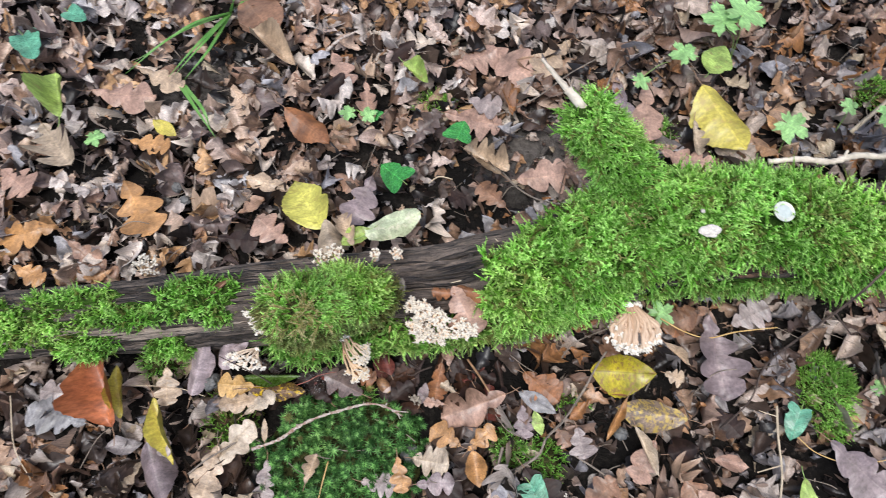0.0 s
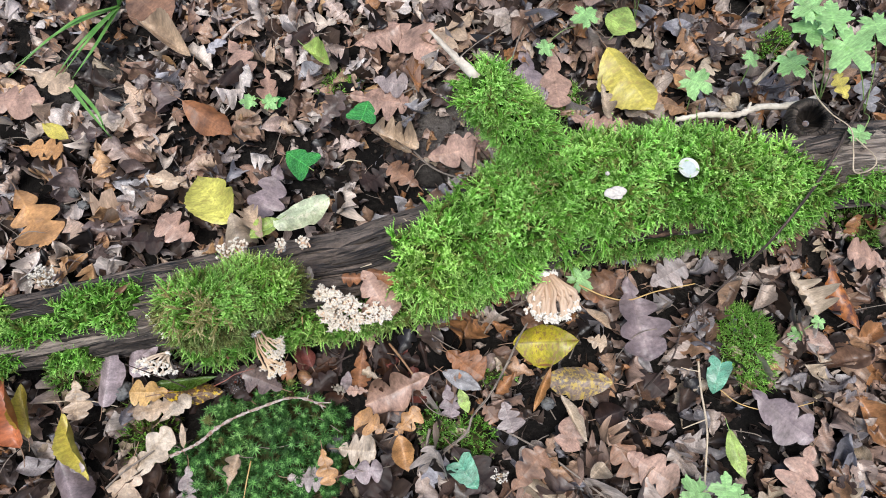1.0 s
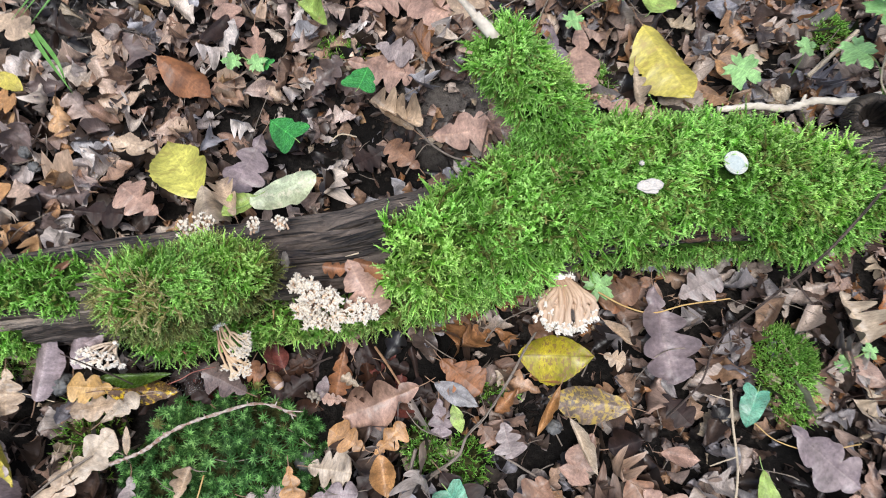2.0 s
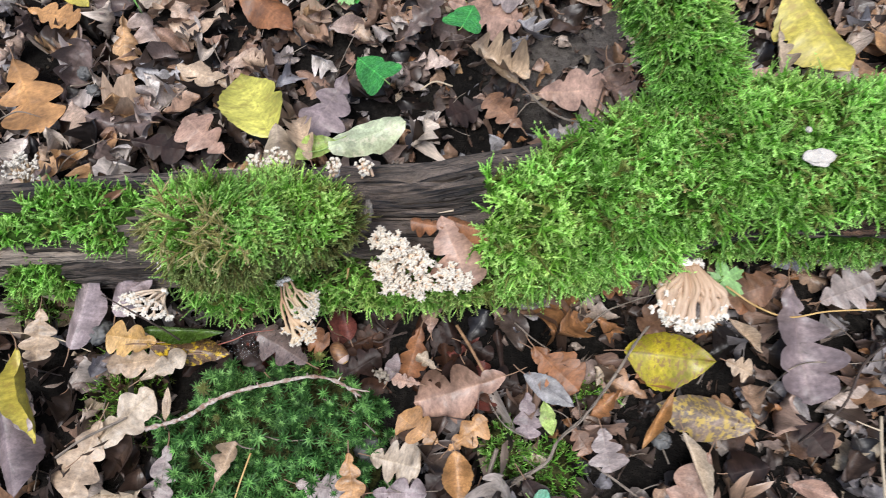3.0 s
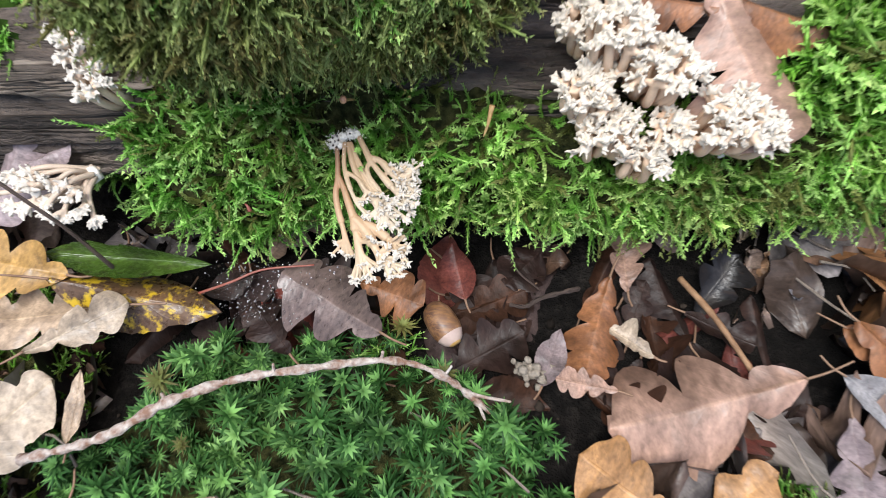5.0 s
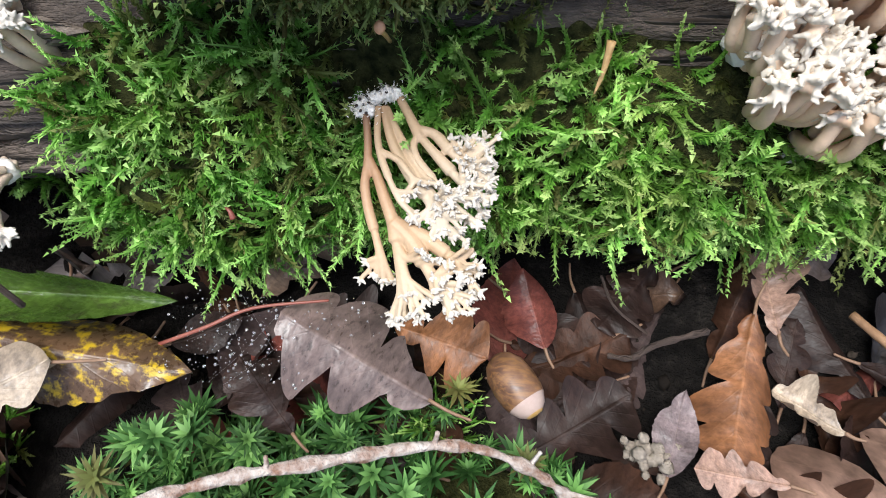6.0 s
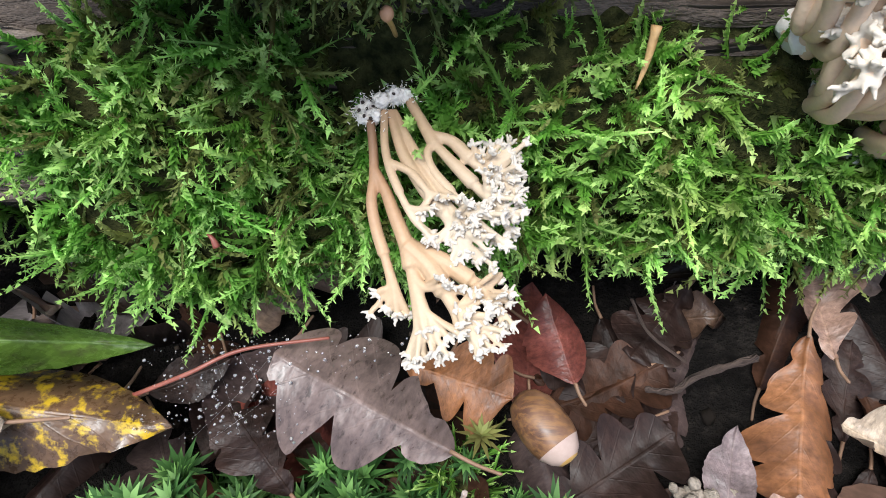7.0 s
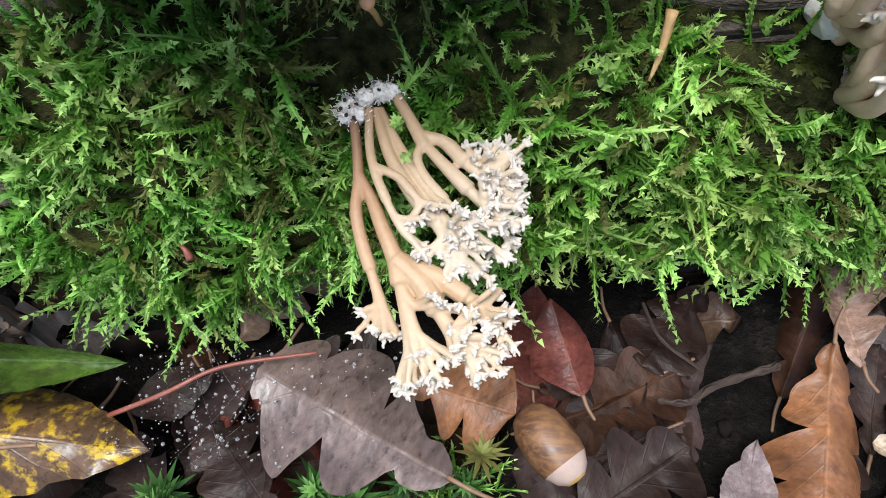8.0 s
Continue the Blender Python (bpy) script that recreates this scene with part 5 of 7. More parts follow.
# ---- the litter: leaves by chance, the upper ones as things, the rest as one heap ----
def open_soil(x, y):
    """Where the ground lies more open: chance of a leaf there."""
    keep = 1.0
    for cx, cy, a, b, k in ((-0.31, 0.60, 0.07, 0.07, 0.15), (0.16, 0.47, 0.06, 0.06, 0.2), (-0.10, 0.06, 0.095, 0.07, 0.12), (0.0, 0.142, 0.075, 0.028, 0.06), (0.19, 0.16, 0.07, 0.02, 0.25), (-0.12, 0.135, 0.08, 0.025, 0.15),
                            (0.50, 0.11, 0.04, 0.06, 0.3), (0.07, 0.385, 0.09, 0.05, 0.12)):
        if ((x - cx) / a) ** 2 + ((y - cy) / b) ** 2 < 1:
            keep = min(keep, k)
    return keep


def hand_set(x, y):
    return ((x + 0.06) / 0.19) ** 2 + ((y - 0.125) / 0.048) ** 2 < 1


rl = np.random.default_rng(21)
KINDS = ["oak"] * 17 + ["ovate"] * 4
SHAPES = []
for i, kind in enumerate(KINDS):
    r = rl.random(5)
    SHAPES.append(blade(kind, 1.0, (0.50 + 0.22 * r[0]) if kind == "oak" else 0.42 + 0.2 * r[0], 300 + i, 2.2 * (r[1] - 0.5), 2.2 * (r[2] - 0.45), 1.7 * (r[3] - 0.5), 1.5 + 1.3 * r[4]))
SHAPE_MESHES, PALE_MESHES = [], []
for i, g in enumerate(SHAPES):
    SHAPE_MESHES.append(g.mesh("oak_leaf" if KINDS[i] == "oak" else "leaf", "mixed"))
    PALE_MESHES.append(g.mesh("oak_leaf" if KINDS[i] == "oak" else "leaf", "dry"))
STALK_ME = tube(Geo(), [(0.02, 0, 0), (-0.10, 0.012, -0.01), (-0.2, 0.05, 0.02)], 0.012, 0.008, 5, 3).mesh("stalk", "stalk")


def litter_pose(x, y, z, rng, tilt):
    return pose(x, y, z, rng.normal() * tilt, rng.normal() * tilt, rng.random() * 360)


def build_litter():
    protos = []
    rq = np.random.default_rng(31)
    for i, kind in enumerate(KINDS + KINDS):
        r = rq.random(5)
        g = blade(kind, 1.0, (0.52 + 0.24 * r[0]) if kind == "oak" else 0.40 + 0.2 * r[0], 600 + i, 2.6 * (r[1] - 0.5), 2.6 * (r[2] - 0.45), 2.0 * (r[3] - 0.5), 1.8 + 1.8 * r[4], 12)
        tris = []
        for f in g.f:
            tris += [(f[0], f[1], f[2]), (f[0], f[2], f[3])]
        protos.append((g.v[0] - np.array([0.5, 0, 0]), np.array(tris), g.uv[0]))
    # three layers of the heap
    for name, material, count, low, high, tilt, label, seed in (
            ("old_leaf_litter", "under", 2100, -0.011, 0.004, 20, "dark lower leaves of the litter, gap shade in their tone", 1),
            ("leaf_litter", "litter", 5200, -0.004, 0.017, 32, "heap of dry brown oak leaves", 2)):
        rng = np.random.default_rng(seed)
        places, turns, sizes = [], [], []
        while len(places) < count:
            x, y = rng.uniform(-0.8, 1.06), rng.uniform(-0.27, 0.98)
            if rng.random() > min(1, (1.06 - x) / 0.2, (x + 0.8) / 0.2, (0.98 - y) / 0.15, (y + 0.27) / 0.15) + 0.15:
                continue
            if rng.random() > open_soil(x, y) ** (0.12 if seed == 1 else 0.85) or hand_set(x, y) or math.hypot((x + 0.103) / 0.10, (y - 0.047) / 0.08) < 0.95:
                continue
            axis = np.interp(x, LOG_X, LOG_Y)
            if abs(y - axis) < np.interp(x, LOG_X, LOG_R) * 0.9:
                continue
            near = any((x - a) ** 2 + (y - b) ** 2 < (0.012 + r) ** 2 for a, b, r in TAKEN)
            m = litter_pose(x, y, hills(x, y) + 0.010 + rng.uniform(low, high) - (0.021 if near and seed == 2 else 0.003 if near else 0), rng, tilt * (0.5 if near else 1))
            places.append(m.translation), turns.append(np.array(m.to_3x3())), sizes.append(rng.uniform(0.016, 0.060))
        picks = rng.integers(0, len(protos), count)
        places, turns, sizes = np.array(places), np.array(turns), np.array(sizes)
        # behind the log, on its left part, the heap takes the paler mix
        behind = (places[:, 1] > np.interp(places[:, 0], LOG_X, LOG_Y)) & (places[:, 0] < 0.12 + 0.15 * rng.normal(size=count)) & (seed == 2)
        for pick, tone, words in ((~behind, material, label), (behind, "litter_pale", "heap of pale pinkish-brown oak leaves")):
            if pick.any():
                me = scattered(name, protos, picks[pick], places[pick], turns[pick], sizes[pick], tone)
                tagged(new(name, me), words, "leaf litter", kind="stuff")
    # the same litter farther off
    rng = np.random.default_rng(3)
    thin = []
    for k in range(8):
        g = blade("oak", 1.0, 0.6, 900 + k, rng.normal(), rng.normal(), rng.normal(), 2.0, 9)
        thin.append((g.v[0] - np.array([0.5, 0, 0]), np.array([t for f in g.f for t in ((f[0], f[1], f[2]), (f[0], f[2], f[3]))]), g.uv[0]))
    places, turns, sizes = [], [], []
    while len(places) < 800:
        x, y = 0.12 + rng.normal() * 1.0, 0.35 + rng.normal() * 0.9
        if -0.75 < x < 1.0 and -0.22 < y < 0.92 or abs(y - np.interp(x, LOG_X, LOG_Y)) < 0.05 and abs(x) < 1.1:
            continue
        m = litter_pose(x, y, hills(x, y) + 0.012, rng, 22)
        places.append(m.translation), turns.append(np.array(m.to_3x3())), sizes.append(rng.uniform(0.045, 0.085))
    me = scattered("leaf_litter", thin, rng.integers(0, 8, len(places)), np.array(places), np.array(turns), np.array(sizes), "litter")
    tagged(new("leaf_litter", me), "dry brown oak leaves strewn over the soil", "leaf litter", kind="stuff")
    # single leaves on top
    rng = np.random.default_rng(8)
    made = 0
    while made < 250:
        x, y = rng.uniform(-0.62, 0.80), rng.uniform(-0.16, 0.82)
        axis = np.interp(x, LOG_X, LOG_Y)
        if rng.random() > open_soil(x, y) ** 2 or hand_set(x, y) or abs(y - axis) < np.interp(x, LOG_X, LOG_R) + 0.03:
            continue
        if any((x - a) ** 2 + (y - b) ** 2 < (0.016 + 0.9 * r) ** 2 for a, b, r in TAKEN):
            continue
        k = rng.integers(0, len(KINDS))
        s = rng.uniform(0.036, 0.074)
        ob = new("oak_leaf" if KINDS[k] == "oak" else "leaf", (PALE_MESHES if y > axis and x < 0.15 else SHAPE_MESHES)[k])
        ob.matrix_basis = litter_pose(x, y, hills(x, y) + 0.016 + rng.uniform(0, 0.012), rng, 22) @ Matrix.Diagonal((s, s, s, 1)) @ pose(-0.5, 0, 0)
        tagged(ob, "dry curled brown oak leaf on the litter" if KINDS[k] == "oak" else "dry brown oval leaf on the litter", "leaf", "leaves")
        st = new("stalk", STALK_ME)
        st.parent = ob
        made += 1


build_litter()


def twig_litter(count):
    """Fine broken twigs and stalks strewn through the litter."""
    rng = np.random.default_rng(44)
    g = Geo()
    for _ in range(count):
        x, y, q, l = rng.uniform(-0.7, 0.95), rng.uniform(-0.2, 0.88), rng.random() * 6.28, rng.uniform(0.015, 0.06)
        if hand_set(x, y) or abs(y - np.interp(x, LOG_X, LOG_Y)) < np.interp(x, LOG_X, LOG_R) + 0.01:
            continue
        z = hills(x, y) + rng.uniform(0.012, 0.03)
        d = np.array([math.cos(q), math.sin(q), rng.normal() * 0.2]) * l
        p = np.array([x, y, z])
        tube(g, [p, p + d * 0.5 + rng.normal(size=3) * 0.12 * l, p + d], rng.uniform(0.0003, 0.0010), 0.0004, 5, 3, 0.3, rng)
    tagged(part("twig_litter", g, "grey_twig"), "fine broken twigs strewn through the leaf litter", "twig litter", kind="stuff")


twig_litter(520)


def leaf_bits(count):
    """Small broken pieces of leaves between the whole ones."""
    rng = np.random.default_rng(71)
    protos = []
    for k in range(10):
        g = blade("ovate", 1.0, 0.5 + 0.5 * rng.random(), 950 + k, rng.normal(), 1.5 * rng.normal(), rng.normal(), 3.0, 4)
        v = g.v[0].copy()
        v[:, :2] += 0.10 * rng.normal(size=(len(v), 2))
        protos.append((v - np.array([0.5, 0, 0]), np.array([t for f in g.f for t in ((f[0], f[1], f[2]), (f[0], f[2], f[3]))]), g.uv[0]))
    places, turns, sizes = [], [], []
    while len(places) < count:
        x, y = rng.uniform(-0.65, 0.85), rng.uniform(-0.17, 0.80)
        if hand_set(x, y) or abs(y - np.interp(x, LOG_X, LOG_Y)) < np.interp(x, LOG_X, LOG_R) * 0.9 or math.hypot((x + 0.103) / 0.10, (y - 0.047) / 0.08) < 0.95:
            continue
        if any((x - a) ** 2 + (y - b) ** 2 < r * r for a, b, r in TAKEN):
            continue
        m = litter_pose(x, y, hills(x, y) + rng.uniform(0.002, 0.016), rng, 30)
        places.append(m.translation), turns.append(np.array(m.to_3x3())), sizes.append(rng.uniform(0.005, 0.018))
    me = scattered("leaf_bits", protos, rng.integers(0, 10, count), np.array(places), np.array(turns), np.array(sizes), "litter")
    tagged(new("leaf_bits", me), "small broken bits of dry leaves", "leaf litter", kind="stuff")


leaf_bits(2500)


def soil_crumbs(count):
    """Crumbs of earth and rotten bits where the soil lies open."""
    rng = np.random.default_rng(61)
    protos = []
    for k in range(6):
        g = blob(Geo(), (0, 0, 0), (1, 0.8, 0.7), rng, 0.35, 4, 6, 2.0)
        protos.append((g.v[0], np.array([t for f in g.f for t in ((f[0], f[1], f[2]), (f[0], f[2], f[3]))]), g.uv[0]))
    places, turns, sizes = [], [], []
    while len(places) < count:
        x, y = rng.uniform(-0.6, 0.8), rng.uniform(-0.15, 0.75)
        if rng.random() < open_soil(x, y) * 0.75 or abs(y - np.interp(x, LOG_X, LOG_Y)) < np.interp(x, LOG_X, LOG_R) * 0.8:
            continue
        m = litter_pose(x, y, hills(x, y) + 0.001, rng, 40)
        places.append(m.translation), turns.append(np.array(m.to_3x3())), sizes.append(0.0007 + 0.0030 * rng.random() ** 3)
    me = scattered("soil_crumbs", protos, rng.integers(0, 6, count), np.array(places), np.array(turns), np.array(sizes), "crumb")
    tagged(new("soil_crumbs", me), "crumbs of dark earth and rotten bits", "earth", kind="stuff")


soil_crumbs(1300)


# ---- coral fungi ----
def coral_frame(at, down, face):
    """Local axes of a coral: across, along (towards its tips), and out of its face."""
    d = unit(down)
    f = unit(np.asarray(face) - np.dot(face, d) * d)
    return np.asarray(at, float), np.cross(d, f), d, f


def coral_thing(name, at, label):
    return holder(name, at, label, "fungus", "coral fungi")


def branch_part(thing, at, pieces, flesh, tip="coral_tip"):
    """One main branch of a coral under its thing, and its white crown under that."""
    stem, tips = pieces
    ob = part("branch", stem, flesh, thing)
    ob.location = -Vector(at)
    if tips.n:
        part("crown", tips, tip, ob, "white pointed tips")
    return ob


def fused(ob, voxel, rounds=2):
    """Lets the stems of one branch grow into each other, with rounded webs in the forks."""
    mod = ob.modifiers.new("fused", "REMESH")
    mod.mode, mod.voxel_size, mod.use_smooth_shade = "VOXEL", voxel, True
    soft = ob.modifiers.new("rounded", "SMOOTH")
    soft.factor, soft.iterations = 0.5, rounds
    return ob


def crest(stem, tips, end, way, flat, count, size, rng):
    """The flared end of a coral branch: a small webbed fan with a row of blunt white teeth."""
    side = unit(np.cross(flat, way))
    for i in range(count):
        g = (i / max(count - 1, 1) - 0.5) * 2.0 + 0.18 * rng.normal()
        d = unit(way * math.cos(g) + side * math.sin(g) + flat * 0.25 * rng.normal())
        rim = end + d * size * rng.uniform(0.7, 1.2)
        tube(stem, [end - way * size * 1.2, end, rim], size * 0.50, size * 0.34, 6, 2)
        tube(tips, [end + d * size * 0.25, rim], size * 0.44, size * 0.36, 6, 2)
        for _ in range(1 + (rng.random() < 0.55)):
            w = unit(d + 0.45 * rng.normal() * side + (0.35 + 0.5 * rng.random()) * flat * rng.choice((-0.4, 1.0)))
            l = size * rng.uniform(0.50, 0.95)
            p = rim - d * size * 0.25 + 0.14 * size * rng.normal(size=3)
            tip = p + w * l
            tube(tips, [p, p + w * l * 0.55, tip], size * 0.31, size * 0.23, 6, 2)
            if rng.random() < 0.5:
                q = unit(w + 0.9 * rng.normal(size=3))
                tube(tips, [tip - w * size * 0.15, tip + q * size * 0.32], size * 0.22, size * 0.18, 5, 1)


def main_coral():
    """The drooping coral at which the walk ends: two bunches on slender stems, from one white foot."""
    at, ax, ad, af = coral_frame((-0.0945, 0.1765, 0.083), (0.0, -0.90, -0.43), (0, -0.43, 0.9))
    ax = -ax if ax[0] < 0 else ax
    P = lambda x, d, f=0.0: at + 0.001 * (x * ax + d * ad + f * af)
    rng = np.random.default_rng(12)
    thing = coral_thing("coral_fungus", at, "cream coral fungus with white tips hanging from the mossy log")
    foot = Geo()
    clots = ((-4.0, 2.0, 1.0, 2.2), (-2.2, 3.6, 1.0, 1.8), (-1.0, 0.4, 1.5, 2.0), (1.6, -0.6, 1.0, 2.2), (3.8, -0.8, 0.8, 1.9), (-4.6, 4.0, 0.8, 1.6))
    for x, d, f, r in clots:
        blob(foot, P(x, d, f), np.array([r, r, r]) * 0.00080, rng, 0.35, 12, 18, 3.0)
    for _ in range(420):
        c = clots[rng.integers(0, 6)]
        w = rng.normal(size=3)
        w[2] = abs(w[2])
        p = P(c[0] + 1.4 * w[0], c[1] + 1.3 * w[1], 0.6 + 1.6 * w[2])
        tube(foot, [p, p + unit(w + 0.6 * rng.normal(size=3)) * 0.0007], 0.00014, 0.00006, 3, 1)
    fo = part("foot", foot, "mycelium", thing, "fuzzy white mycelium foot")
    fo.location = -Vector(at)
    specks = Geo()
    for x, d in ((-4.6, 1.4), (-3.6, 2.6), (-3.0, 0.8), (-5.2, 3.0), (-2.4, 2.2), (1.6, -0.6), (-4.2, 4.2), (-2.8, 4.6)):
        blob(specks, P(x, d, 2.9), (0.0004, 0.0005, 0.0002), rng, 0.3, 5, 7)
    part("dirt_specks", specks, "dark_twig", fo, "dark brown specks of dirt")

    def branch(flesh, *limbs):
        """Limbs that grow into one branch: a stem through its points, its radii, then the ends it forks to."""
        stem, tips = Geo(), Geo()
        for path, r0, r1, ends in limbs:
            pts = [P(*p) for p in path]
            tube(stem, pts, r0 * 0.001, r1 * 0.001, 10, 6)
            root = pts[-1]
            run = unit(root - pts[-2])
            for x, d, f, teeth in ends:
                end = P(x, d, f)
                far = np.linalg.norm(end - root)
                mid = root + run * far * 0.36 + (end - root) * 0.26
                tube(stem, [root - run * 0.0040, root + run * 0.0005, mid, end], r1 * 0.00084, 0.00072, 9, 5)
                way = unit(end - mid)
                flat = unit(af + 0.5 * rng.normal(size=3))
                flat = unit(flat - np.dot(flat, way) * way)
                if teeth:
                    crest(stem, tips, end, way, flat, teeth + 1, 0.00130, rng)
                for _ in range(4 if teeth > 3 else 2 if teeth > 2 else 0):
                    twin = end + 0.0019 * (rng.normal() * ax + 0.8 * rng.normal() * ad + 0.6 * rng.normal() * af)
                    tube(stem, [mid, 0.45 * mid + 0.55 * twin + way * 0.0005, twin], 0.00066, 0.00058, 8, 3)
                    crest(stem, tips, twin, unit(twin - mid), flat, teeth, 0.00115, rng)
        ob = part("branch", stem, flesh, thing)
        ob.location = -Vector(at)
        fused(ob, 0.00024, 7)
        fused(part("crown", tips, "coral_tip", ob, "white blunt teeth"), 0.00015, 1)

    # lower bunch
    branch("coral", ([(-3.1, 4.5, 1.0), (-2.2, 10.5, 1.2), (-1.8, 16.3, 1.5), (-2.0, 21.5, 2.0), (-0.8, 27.0, 2.2), (1.0, 32.0, 2.6)], 0.95, 1.35,
                     [(2.2, 42.0, 2.0, 3), (4.0, 43.4, 2.2, 3), (6.0, 43.4, 1.6, 2)]),
           ([(-1.9, 14.5, 1.5), (0.7, 19.2, 2.0), (2.7, 23.9, 2.6), (5.4, 30.1, 3.2), (6.5, 34.4, 3.6)], 1.0, 1.9,
            [(7.0, 52.6, 2.4, 4), (9.4, 51.6, 3.4, 4), (11.5, 49.9, 4.4, 4), (9.6, 46.5, 5.0, 2), (13.8, 47.4, 5.4, 4), (13.9, 37.9, 6.4, 4)]),
           ([(5.4, 30.1, 3.2), (10.1, 34.3, 3.6), (13.3, 39.1, 4.2)], 2.1, 2.2,
            [(15.9, 46.2, 5.0, 4), (18.9, 48.5, 4.0, 4), (21.2, 49.4, 2.8, 4), (17.5, 43.1, 6.2, 3), (23.4, 46.6, 2.4, 4), (21.2, 43.6, 5.0, 3)]),
           ([(5.4, 30.3, 3.0), (12.5, 33.0, 3.0), (18.1, 36.5, 3.0)], 1.9, 1.9,
            [(23.4, 36.6, 2.0, 2), (24.4, 35.2, 2.0, 0), (25.4, 39.9, 2.4, 4), (25.2, 43.4, 2.4, 4), (22.4, 41.2, 5.0, 4), (18.6, 39.0, 6.0, 3)]))
    # upper bunch
    branch("coral_pale", ([(-0.2, 2.6, 1.6), (0.2, 9.6, 2.6), (1.5, 14.8, 3.6), (3.8, 19.9, 4.6)], 0.85, 1.0,
                          [(7.4, 24.2, 5.4, 3), (9.6, 27.8, 5.0, 3)]),
           ([(1.2, 13.5, 3.3), (5.6, 15.6, 4.4), (8.2, 18.4, 5.4)], 0.85, 0.9, [(11.3, 20.9, 6.6, 3), (9.0, 22.6, 5.6, 0)]))
    branch("coral_pale", ([(0.8, 2.4, 0.8), (3.8, 11.2, 2.0), (7.8, 17.7, 3.2), (12.3, 23.3, 4.0)], 0.95, 1.7,
                          [(13.6, 28.6, 4.6, 4), (16.5, 30.8, 3.8, 4), (19.2, 32.2, 2.6, 4), (16.6, 22.6, 7.0, 4), (20.8, 28.1, 5.0, 4)]),
           ([(1.6, 2.2, 0.4), (5.2, 9.0, 1.4), (9.4, 15.5, 3.0)], 0.8, 1.2, [(14.0, 20.4, 6.0, 2), (15.2, 25.0, 5.6, 3)]))
    branch("coral_pale", ([(4.6, -0.2, 0.8), (8.0, 5.5, 1.4), (10.3, 9.5, 2.0)], 1.05, 1.5, []),
           ([(10.0, 8.7, 1.9), (8.9, 11.6, 2.6), (10.2, 15.1, 3.2), (14.0, 19.5, 4.0)], 0.85, 1.2,
            [(18.3, 23.4, 6.2, 4), (21.9, 24.5, 6.2, 4), (24.2, 28.6, 3.0, 4)]),
           ([(10.0, 9.0, 2.0), (14.5, 13.7, 3.0), (18.3, 17.5, 3.8)], 0.95, 1.6,
            [(21.2, 20.9, 6.0, 4), (24.0, 22.3, 4.8, 4), (26.0, 23.6, 2.6, 4), (21.8, 19.1, 6.4, 3), (25.6, 26.2, 2.4, 4)]),
           ([(9.0, 7.2, 1.6), (13.8, 8.7, 2.0), (17.6, 12.4, 2.8)], 1.0, 1.6,
            [(19.4, 11.4, 3.4, 3), (21.9, 11.8, 3.0, 4), (24.2, 11.3, 2.2, 4), (26.3, 11.6, 1.6, 4), (27.4, 14.6, 1.8, 4), (27.1, 18.3, 1.8, 4), (24.6, 16.2, 4.0, 4), (22.4, 15.8, 5.0, 3)]))
    return thing


main_coral()


